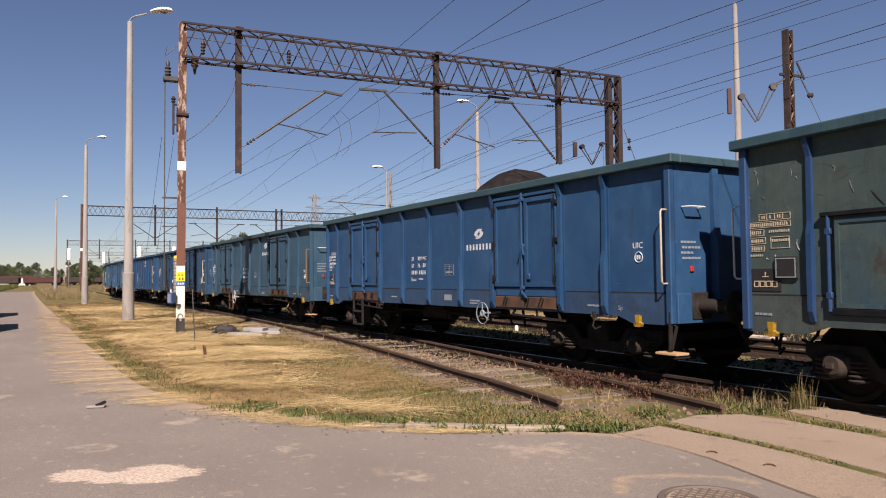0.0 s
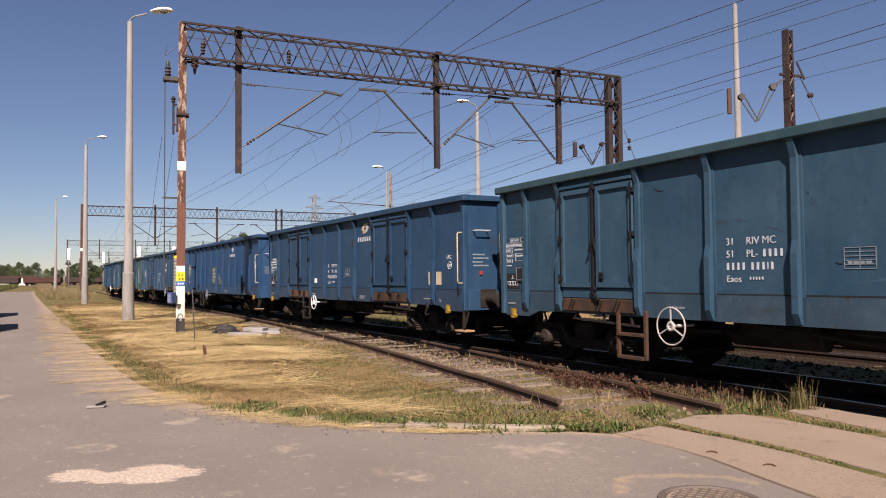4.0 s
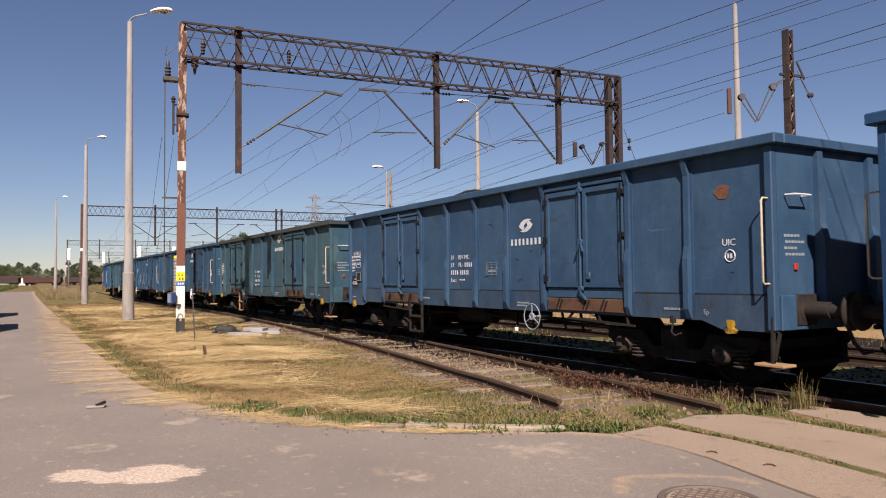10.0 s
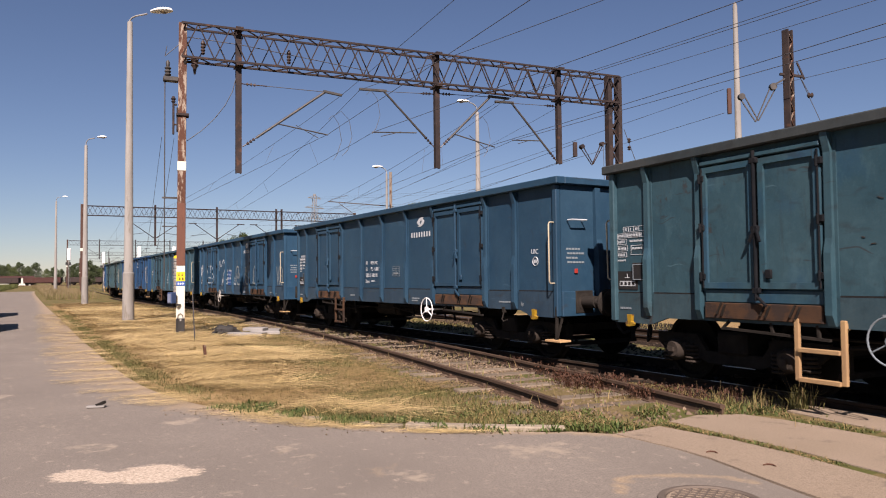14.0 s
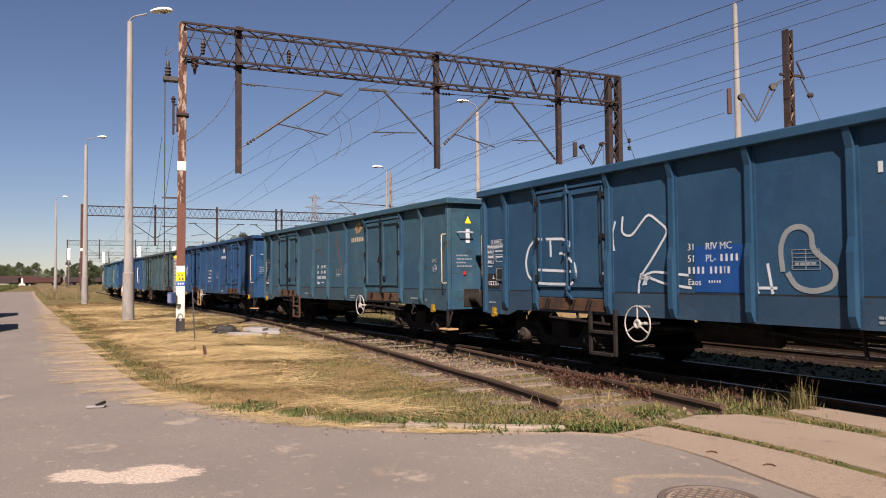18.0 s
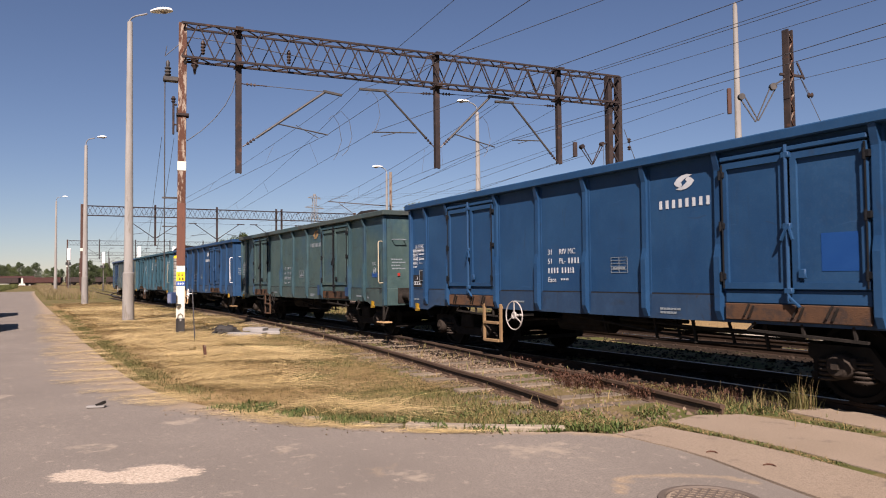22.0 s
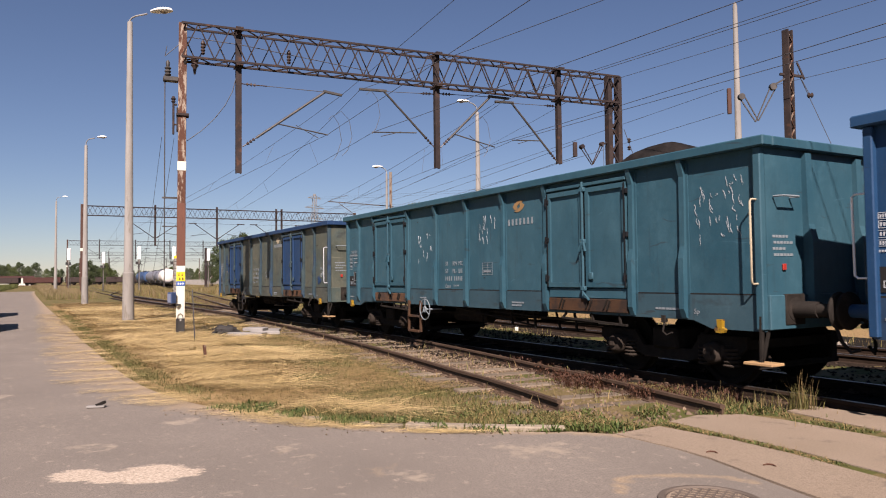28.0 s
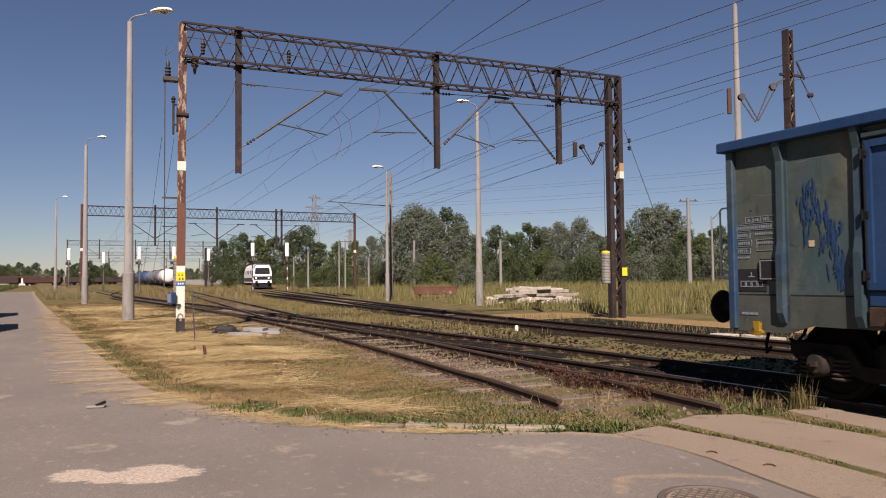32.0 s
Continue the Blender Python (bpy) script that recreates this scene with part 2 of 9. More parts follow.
flaky = surf("flaking_paint", (0.27, 0.235, 0.20), (0.19, 0.155, 0.125), 2.2, 0.85, bump=0.4, c3=(0.11, 0.05, 0.03), c3_amount=0.47, c3_scale=3.2, stretch=(2.5, 2.5, 0.7))
mast_brown = surf("mast_brown", (0.135, 0.055, 0.036), (0.17, 0.07, 0.045), 2, 0.75, bump=0.2, c3=(0.09, 0.045, 0.032), c3_amount=0.42, c3_scale=3, stretch=(2, 2, 0.5))
white_paint = surf("white_paint", (0.50, 0.49, 0.42), (0.60, 0.58, 0.51), 2, 0.6, bump=0.1, c3=(0.42, 0.38, 0.33), c3_amount=0.33, k=0.85)
black_paint = surf("black_paint", (0.025, 0.023, 0.022), (0.045, 0.042, 0.04), 2, 0.7, bump=0.1)
truss_mat = surf("truss_steel", (0.030, 0.024, 0.025), (0.058, 0.043, 0.040), 2.5, 0.8, bump=0.3, c3=(0.10, 0.055, 0.04), c3_amount=0.42, c3_scale=3.5, spec=0.12)
arm_mat = surf("arm_steel", (0.05, 0.047, 0.046), (0.11, 0.102, 0.098), 3, 0.6, metal=0.3, bump=0.1)
wire_mat = surf("wire", (0.10, 0.10, 0.11), (0.14, 0.14, 0.15), 3, 0.6, metal=0.4, bump=0.0)
insul = surf("insulator", (0.05, 0.036, 0.033), (0.085, 0.058, 0.05), 3, 0.35, bump=0.0)
yellow = surf("yellow_paint", (0.72, 0.42, 0.02), (0.62, 0.36, 0.03), 3, 0.6, bump=0.1, c3=(0.22, 0.12, 0.05), c3_amount=0.52, c3_scale=9, k=0.32)
sign_yellow = surf("sign_yellow", (0.80, 0.55, 0.02), (0.75, 0.5, 0.02), 3, 0.5, bump=0.0, k=0.85)
sign_blue = surf("sign_blue", (0.03, 0.08, 0.26), (0.035, 0.1, 0.3), 3, 0.5, bump=0.0, k=0.85)
sign_white = surf("sign_white", (0.80, 0.80, 0.80), (0.76, 0.76, 0.76), 3, 0.5, bump=0.0, k=0.85)
red_paint = surf("red_paint", (0.42, 0.03, 0.02), (0.34, 0.03, 0.02), 3, 0.6, bump=0.0)
under_dark = surf("underframe_grime", (0.021, 0.0185, 0.017), (0.039, 0.034, 0.03), 4, 0.9, bump=0.4, c3=(0.05, 0.04, 0.034), c3_amount=0.4, c3_scale=3, spec=0.04)
bogie_grime = surf("bogie_grime", (0.02, 0.018, 0.0165), (0.038, 0.033, 0.029), 5, 0.9, bump=0.4, c3=(0.045, 0.036, 0.03), c3_amount=0.38, c3_scale=5, spec=0.04)
axle_grey = surf("axle_box_dust", (0.036, 0.029, 0.024), (0.06, 0.048, 0.04), 6, 0.9, bump=0.3, vary=0.2, spec=0.06)
tread_steel = surf("wheel_steel", (0.012, 0.011, 0.010), (0.022, 0.019, 0.017), 4, 0.75, metal=0.2, bump=0.1, spec=0.06)
sill_rust = surf("sill_rust", (0.12, 0.064, 0.037), (0.072, 0.045, 0.032), 4, 0.85, bump=0.4, c3=(0.06, 0.042, 0.035), c3_amount=0.49, c3_scale=4, vary=0.25, spec=0.1)
lock_grime = surf("lock_grime", (0.009, 0.011, 0.014), (0.018, 0.018, 0.020), 5, 0.85, bump=0.3, c3=(0.03, 0.018, 0.013), c3_amount=0.36, c3_scale=6, vary=0.2, spec=0.04)
scar_rust = surf("scar_rust", (0.05, 0.036, 0.028), (0.028, 0.027, 0.027), 6, 0.85, bump=0.1)
stencil = surf("stencil_white", (0.46, 0.48, 0.50), (0.33, 0.36, 0.39), 4, 0.7, bump=0.0, fine=14, k=0.85)
stencil_cream = surf("stencil_cream", (0.42, 0.36, 0.25), (0.31, 0.27, 0.2), 4, 0.7, bump=0.0, fine=14, k=0.85)
stencil_dim = surf("stencil_dim", (0.25, 0.29, 0.32), (0.17, 0.21, 0.24), 4, 0.8, bump=0.0, fine=14)
logo_orange = surf("logo_orange", (0.36, 0.21, 0.085), (0.26, 0.17, 0.085), 4, 0.7, bump=0.0, fine=14)
plate_black = surf("plate_black", (0.02, 0.02, 0.022), (0.035, 0.033, 0.032), 4, 0.7, bump=0.1, spec=0.1)
wheel_white = surf("hand_wheel_paint", (0.30, 0.28, 0.26), (0.40, 0.37, 0.34), 6, 0.6, bump=0.1, k=0.85)
ladder_tan = surf("ladder_paint", (0.42, 0.27, 0.13), (0.34, 0.21, 0.11), 4, 0.75, bump=0.2, vary=0.35)
coal_mat = surf("coal", (0.014, 0.013, 0.013), (0.03, 0.026, 0.025), 5, 0.85, bump=1.0, fine=18, spec=0.04)
galv = surf("galvanised", (0.42, 0.42, 0.42), (0.52, 0.51, 0.50), 5, 0.5, metal=0.5, bump=0.05)
old_conc = surf("old_concrete", (0.40, 0.35, 0.28), (0.56, 0.50, 0.41), 3, 0.9, bump=0.5, c3=(0.24, 0.20, 0.155), c3_amount=0.45, c3_scale=2.5, vary=0.38)

# ---------------------------------------------------------------- mesh helpers
def perp(d):
    d = Vector(d).normalized()
    a = Vector((0, 0, 1)) if abs(d.z) < 0.9 else Vector((1, 0, 0))
    u = d.cross(a).normalized()
    return u, d.cross(u).normalized()


class Solid:
    """Collects the vertices and faces of one mesh."""

    def __init__(self):
        self.v, self.f = [], []

    def add(self, verts, faces):
        o = len(self.v)
        self.v += [tuple(x) for x in verts]
        self.f += [tuple(i + o for i in q) for q in faces]
        return self

    def box(self, x0, x1, y0, y1, z0, z1, ch=0.0):
        if not ch:
            v = [(x, y, z) for x in (x0, x1) for y in (y0, y1) for z in (z0, z1)]
            return self.add(v, [(0, 1, 3, 2), (4, 6, 7, 5), (0, 4, 5, 1), (2, 3, 7, 6), (0, 2, 6, 4), (1, 5, 7, 3)])
        v, idx = [], {}
        for i, (x, sx) in enumerate(((x0, 1), (x1, -1))):
            for j, (y, sy) in enumerate(((y0, 1), (y1, -1))):
                for k, (z, sz) in enumerate(((z0, 1), (z1, -1))):
                    for a in range(3):
                        idx[i, j, k, a] = len(v)
                        v.append((x + (0 if a == 0 else sx * ch), y + (0 if a == 1 else sy * ch), z + (0 if a == 2 else sz * ch)))
        f = []
        for i in (0, 1):
            q = [idx[i, 0, 0, 0], idx[i, 1, 0, 0], idx[i, 1, 1, 0], idx[i, 0, 1, 0]]
            f.append(q if i else q[::-1])
            q = [idx[0, i, 0, 1], idx[0, i, 1, 1], idx[1, i, 1, 1], idx[1, i, 0, 1]]
            f.append(q if i else q[::-1])
            q = [idx[0, 0, i, 2], idx[1, 0, i, 2], idx[1, 1, i, 2], idx[0, 1, i, 2]]
            f.append(q if i else q[::-1])
        for a in (0, 1):
            for c in (0, 1):
                f.append([idx[0, a, c, 1], idx[1, a, c, 1], idx[1, a, c, 2], idx[0, a, c, 2]])
                f.append([idx[a, 0, c, 0], idx[a, 1, c, 0], idx[a, 1, c, 2], idx[a, 0, c, 2]])
                f.append([idx[a, c, 0, 0], idx[a, c, 1, 0], idx[a, c, 1, 1], idx[a, c, 0, 1]])
        for i in (0, 1):
            for j in (0, 1):
                for k in (0, 1):
                    f.append([idx[i, j, k, 0], idx[i, j, k, 1], idx[i, j, k, 2]])
        return self.add(v, f)

    def bar(self, p, q, w, h=None, upv=None):
        """A square bar from p to q."""
        p, q = Vector(p), Vector(q)
        h = h or w
        if upv:
            d = (q - p).normalized()
            u = d.cross(Vector(upv)).normalized()
            n = u.cross(d)
        else:
            u, n = perp(q - p)
        v = [e + u * a * w / 2 + n * b * h / 2 for e in (p, q) for a, b in ((-1, -1), (1, -1), (1, 1), (-1, 1))]
        return self.add(v, [(3, 2, 1, 0), (4, 5, 6, 7), (0, 1, 5, 4), (1, 2, 6, 5), (2, 3, 7, 6), (3, 0, 4, 7)])

    def cyl(self, p, q, r, r2=None, n=12, cap=True):
        p, q = Vector(p), Vector(q)
        r2 = r if r2 is None else r2
        u, w = perp(q - p)
        v = [e + (u * math.cos(2 * math.pi * i / n) + w * math.sin(2 * math.pi * i / n)) * rr for e, rr in ((p, r), (q, r2)) for i in range(n)]
        f = [(i, (i + 1) % n, n + (i + 1) % n, n + i) for i in range(n)]
        if cap:
            f += [tuple(range(n))[::-1], tuple(range(n, 2 * n))]
        return self.add(v, f)

    def tube(self, pts, r, n=6):
        pts = [Vector(p) for p in pts]
        v, f = [], []
        u = None
        for i, p in enumerate(pts):
            d = (pts[min(i + 1, len(pts) - 1)] - pts[max(i - 1, 0)]).normalized()
            if u is None:
                u, w = perp(d)
            else:
                u = (u - d * u.dot(d)).normalized()
                w = d.cross(u)
            rr = r[i] if isinstance(r, (list, tuple)) else r
            v += [p + (u * math.cos(2 * math.pi * k / n) + w * math.sin(2 * math.pi * k / n)) * rr for k in range(n)]
        for i in range(len(pts) - 1):
            f += [(i * n + k, i * n + (k + 1) % n, (i + 1) * n + (k + 1) % n, (i + 1) * n + k) for k in range(n)]
        f += [tuple(range(n))[::-1], tuple(range(len(v) - n, len(v)))]
        return self.add(v, f)

    def lathe(self, prof, axis="z", n=16, at=(0, 0, 0)):
        """A turned shape from (radius, height) pairs."""
        v, f = [], []
        for r, h in prof:
            for k in range(n):
                a, b = r * math.cos(2 * math.pi * k / n), r * math.sin(2 * math.pi * k / n)
                q = {"z": (a, b, h), "y": (a, h, b), "x": (h, a, b)}[axis]
                v.append((q[0] + at[0], q[1] + at[1], q[2] + at[2]))
        for i in range(len(prof) - 1):
            f += [(i * n + k, i * n + (k + 1) % n, (i + 1) * n + (k + 1) % n, (i + 1) * n + k) for k in range(n)]
        f += [tuple(range(n))[::-1], tuple(range(len(v) - n, len(v)))]
        return self.add(v, f)

    def ring(self, centre, big, small, axis="y", n=24, m=6, squash=1.0):
        v, f = [], []
        for i in range(n):
            a = 2 * math.pi * i / n
            for j in range(m):
                b = 2 * math.pi * j / m
                r, h = big + small * math.cos(b), small * math.sin(b)
                q = {"y": (r * math.cos(a), h, r * math.sin(a) * squash), "z": (r * math.cos(a), r * math.sin(a) * squash, h), "x": (h, r * math.cos(a), r * math.sin(a) * squash)}[axis]
                v.append((q[0] + centre[0], q[1] + centre[1], q[2] + centre[2]))
        for i in range(n):
            for j in range(m):
                f.append((i * m + j, ((i + 1) % n) * m + j, ((i + 1) % n) * m + (j + 1) % m, i * m + (j + 1) % m))
        return self.add(v, f)

    def prism(self, outline, axis, a, b):
        """An outline of 2D points pushed out along an axis from a to b."""
        n = len(outline)

        def put(u, w, h):
            return {"y": (u, h, w), "x": (h, u, w), "z": (u, w, h)}[axis]
        v = [put(u, w, h) for h in (a, b) for u, w in outline]
        f = [tuple(range(n))[::-1], tuple(range(n, 2 * n))] + [(i, (i + 1) % n, n + (i + 1) % n, n + i) for i in range(n)]
        return self.add(v, f)

    def mesh(self, name, smooth=False):
        me = bpy.data.meshes.new(name)
        me.from_pydata(self.v, [], self.f)
        bm = bmesh.new()
        bm.from_mesh(me)
        bmesh.ops.recalc_face_normals(bm, faces=bm.faces)
        bm.to_mesh(me)
        bm.free()
        if smooth:
            me.polygons.foreach_set("use_smooth", [True] * len(me.polygons))
            me.set_sharp_from_angle(angle=radians(38))
        return me


def paint_on(ob, material):
    if not ob.data.materials:
        ob.data.materials.append(None)
    ob.material_slots[0].link = "OBJECT"
    ob.material_slots[0].material = material
    return ob


def part(name, shape, material, parent, label="", at=None, smooth=False):
    """One mesh object under a thing or a part. shape: a Solid or a mesh that is shared."""
    me = shape.mesh(name, smooth) if isinstance(shape, Solid) else shape
    ob = new(name, me)
    paint_on(ob, material)
    ob.parent = parent
    if at is not None:
        ob.matrix_basis = at
    return tagged(ob, label)


def thing(name, label, category, group="", m=None, kind=""):
    ob = new(name)
    ob.empty_display_size = 0.2
    if m is not None:
        ob.matrix_basis = m
    return tagged(ob, label, category, group, kind)


def solo(name, shape, material, label, category="", group="", kind="", m=None, smooth=False):
    ob = new(name, shape.mesh(name, smooth) if isinstance(shape, Solid) else shape)
    paint_on(ob, material)
    if m is not None:
        ob.matrix_basis = m
    return tagged(ob, label, category, group, kind)


def quick_mesh(name, verts, faces, material=None):
    """A mesh from arrays of vertices and equal-sized faces."""
    me = bpy.data.meshes.new(name)
    verts, faces = np.asarray(verts, dtype=np.float32), np.asarray(faces, dtype=np.int32)
    k = faces.shape[1]
    me.vertices.add(len(verts))
    me.vertices.foreach_set("co", verts.ravel())
    me.loops.add(faces.size)
    me.loops.foreach_set("vertex_index", faces.ravel())
    me.polygons.add(len(faces))
    me.polygons.foreach_set("loop_start", np.arange(0, faces.size, k, dtype=np.int32))
    me.polygons.foreach_set("loop_total", np.full(len(faces), k, dtype=np.int32))
    me.update(calc_edges=True)
    me.validate()
    return me


TEXTS = {}


def letters(text, size):
    """Flat lettering as a mesh in the xz plane, facing -y."""
    key = (text, size)
    if key not in TEXTS:
        cu = bpy.data.curves.new("lettering", "FONT")
        cu.body, cu.size, cu.resolution_u, cu.extrude = text, size, 2, 0.0015
        ob = bpy.data.objects.new("lettering", cu)
        scene.collection.objects.link(ob)
        dg = bpy.context.evaluated_depsgraph_get()
        me = bpy.data.meshes.new_from_object(ob.evaluated_get(dg))
        bpy.data.objects.remove(ob)
        bpy.data.curves.remove(cu)
        me.transform(Matrix.Rotation(radians(90), 4, "X"))
        me.materials.clear()
        TEXTS[key] = me
    return TEXTS[key]

# ---------------------------------------------------------------- the track's line
RAIL = 0.12          # top of the rails above the road
KNOTS = (-220, -140, -105, -85, -65, -45, -20, 15, 60)
BENDS = (0.94, 1.25, 2.20, 6.84, 1.66, -0.89, 0.80, -13.9, -2.0)     # curvature, 1/km
GS = np.arange(-225, 60.01, 0.5)
_th = np.cumsum(np.interp(GS, KNOTS, BENDS) / 1000) * 0.5
_i0 = int(np.argmin(abs(GS + 12)))
_th -= _th[_i0]
_gx = np.cumsum(np.cos(_th)) * 0.5
_gy = np.cumsum(np.sin(_th)) * 0.5
_gx -= _gx[_i0] + 12
_gy += 7.735 - _gy[_i0]
HALF = 1.43


def line_at(s, off=0.0):
    """The train track's centre line (off: metres towards +y) at the way s along it."""
    x, y, t = np.interp(s, GS, _gx), np.interp(s, GS, _gy), np.interp(s, GS, _th)
    o = HALF + off
    return float(x - math.sin(t) * o), float(y + math.cos(t) * o), float(t)


def poly_at(pts, n=None, step=1.5):
    """Points at even steps along a smooth line through pts."""
    pts = np.array(pts, float)
    d = np.concatenate([[0], np.cumsum(np.hypot(*np.diff(pts, axis=0).T))])
    n = n or max(2, int(d[-1] / step))
    q = np.linspace(0, d[-1], n)
    x, y = np.interp(q, d, pts[:, 0]), np.interp(q, d, pts[:, 1])
    k = 9 if n > 24 else 1
    if k > 1:
        pad = k // 2
        ker = np.ones(k) / k
        for _ in range(2):
            x[pad:-pad], y[pad:-pad] = np.convolve(x, ker, "valid"), np.convolve(y, ker, "valid")
    return np.stack([x, y], 1)


MAIN = np.array([line_at(s)[:2] for s in np.arange(-222, 45.1, 1.5)])
SIDING = poly_at([(-44, 9.03), (-36, 8.95), (-30, 8.75), (-24.4, 8.42), (-17.2, 7.82), (-13.5, 7.42), (-10.63, 7.0), (-8.5, 6.68), (-6.66, 6.34), (-5.7, 6.17)], step=1.0)
BRANCH = poly_at([(-26, 9.1), (-33, 9.75), (-40.6, 11.1), (-52, 12.5), (-76.6, 16.0), (-127, 22.8), (-150, 25.8), (-163, 27.3), (-183, 28.9), (-198, 28.9), (-230, 27.0)])
LEFT = poly_at([(-50, 9.0), (-60, 8.95), (-75, 9.25), (-100, 9.9), (-133, 11.2), (-200, 14.5)])
SECOND = poly_at([(45, 12.8), (10, 13.4), (-11, 13.8), (-20, 14.55), (-30, 15.85), (-41, 17.4), (-61, 20.4), (-110, 27.8), (-200, 41)])
THIRD = poly_at([(-22, 14.75), (-28, 15.9), (-40, 18.3), (-60, 22.4), (-79, 26.2), (-111, 32.6), (-160, 42), (-220, 54)])
FOURTH = poly_at([(-60, 25.2), (-75, 29.0), (-95, 34.5), (-130, 45), (-180, 58)])

# ---------------------------------------------------------------- ground, road, pavement
KERB = poly_at([(-140, 2.6), (-112, 2.05), (-60, 1.66), (-39.5, 1.60), (-30, 1.58), (-23.4, 1.54), (-19, 1.54), (-15.4, 1.55), (-13.15, 1.59), (-12, 1.65), (-11, 1.75), (-10, 1.94), (-9.4, 2.1), (-8.86, 2.31), (-8.24, 2.62), (-7.4, 3.07), (-6.9, 3.46), (-6.57, 3.75), (-6.3, 4.11), (-6.1, 4.47), (-5.87, 4.87), (-5.5, 5.19)], n=900)


def in_track(x, y):
    """How far a point lies from the nearest track's centre line."""
    best = 1e9
    for ln in (MAIN, SIDING, BRANCH, LEFT, SECOND, THIRD, FOURTH):
        d = np.hypot(ln[:, 0] - x, ln[:, 1] - y).min()
        best = min(best, d)
    return best


def kerb_y(x):
    return float(np.interp(x, KERB[:, 0], KERB[:, 1]))


def ground_z(x, y):
    z = -0.035 + 0.035 * noise.noise((x * 0.35, y * 0.35, 1.0)) + 0.02 * noise.noise((x * 1.3, y * 1.3, 4.0))
    far = max(0.0, min(1.0, (math.hypot(x, y) - 70) / 80))
    z += 0.25 * far * (0.6 + noise.noise((x * 0.02, y * 0.02, 2.0)))
    if y < kerb_y(x) + 0.35 or x > -5.3:
        z = min(z, -0.04)
    return z


def graded(near, far, step, grow):
    out = [0.0]
    while out[-1] < far:
        out.append(out[-1] + (step if out[-1] < near else max(step, (out[-1] - near) * grow + step)))
    return out


gx = sorted({round(-v, 3) for v in graded(40, 4000, 0.8, 0.14)} | {round(v, 3) for v in graded(8, 4000, 1.2, 0.25)})
gy = sorted({round(v, 3) for v in graded(30, 4000, 0.8, 0.14)} | {round(-v, 3) for v in graded(4, 4000, 1.2, 0.3)})
gv = [(x, y, ground_z(x, y)) for x in gx for y in gy]
ny = len(gy)
gf = [(i * ny + j, (i + 1) * ny + j, (i + 1) * ny + j + 1, i * ny + j + 1) for i in range(len(gx) - 1) for j in range(ny - 1)]
ground = new("ground", quick_mesh("ground", gv, gf))
ground.data.polygons.foreach_set("use_smooth", [True] * len(ground.data.polygons))
lit = ground.data.attributes.new("litter", "FLOAT", "POINT")
_ky = np.interp([v[0] for v in gv], KERB[:, 0], KERB[:, 1])
_sx = SIDING[np.argsort(SIDING[:, 0])]
_sy = np.interp([v[0] for v in gv], _sx[:, 0], _sx[:, 1])
lit.data.foreach_set("value", [0.8 if -26 < v[0] < 2 and 15.6 < v[1] < 21.5 else 0.95 if -58 < v[0] < -5.8 and k_ + 0.5 < v[1] < s_ - 3.2 else (0.45 if -58 < v[0] < -5.8 and k_ - 0.5 < v[1] < s_ - 1.2 else 0.0) for v, k_, s_ in zip(gv, _ky, _sy)])
paint_on(ground, soil)
tagged(ground, "dry sandy verge with mown straw and sparse grass", "ground", kind="structure")

# the road: one sheet from behind the camera along the kerb to the far bend
left_edge = [(-140, -6.0), (-118, -3.4), (-100, -2.4), (-80, -6), (-5.5, -9), (40, -9)]
edge2 = [(-5.5, 5.25), (-4.7, 5.27), (-4.3, 5.23), (-3.85, 5.12), (-3.2, 4.97), (-1.0, 4.9), (2, 4.75), (8, 4.65), (40, 4.65)]
SAND = np.array([(-4.02, 3.85), (-4.29, 4.09), (-4.28, 4.29), (-4.12, 4.56), (-3.87, 4.84), (-3.64, 4.91)])
LOBES = ((-6.76, 0.44, 0.24, 0.21), (-6.47, 0.98, 0.36, 0.31), (-6.52, 0.70, 0.20, 0.22), (-6.36, 1.18, 0.18, 0.18))
SPOTS = ((-5.55, 2.56, 0.28, 0.45, 0.50), (-6.57, 2.12, 0.10, 0.35, 0.36), (-5.05, 3.45, 0.40, 0.7, 0.30), (-5.6, 1.7, 0.25, 0.5, 0.30), (-10.5, 0.2, 0.9, 1.2, 0.30), (-14, -0.6, 2.0, 1.4, 0.3), (-4.22, 4.15, 0.16, 0.3, 0.45), (-6.0, 0.9, 0.5, 0.9, 0.26))


def near_line(x, y, ln):
    best = 9.0
    for (ax_, ay_), (bx_, by_) in zip(ln[:-1], ln[1:]):
        u = max(0.0, min(1.0, ((x - ax_) * (bx_ - ax_) + (y - ay_) * (by_ - ay_)) / ((bx_ - ax_) ** 2 + (by_ - ay_) ** 2)))
        best = min(best, math.hypot(x - ax_ - u * (bx_ - ax_), y - ay_ - u * (by_ - ay_)))
    return best


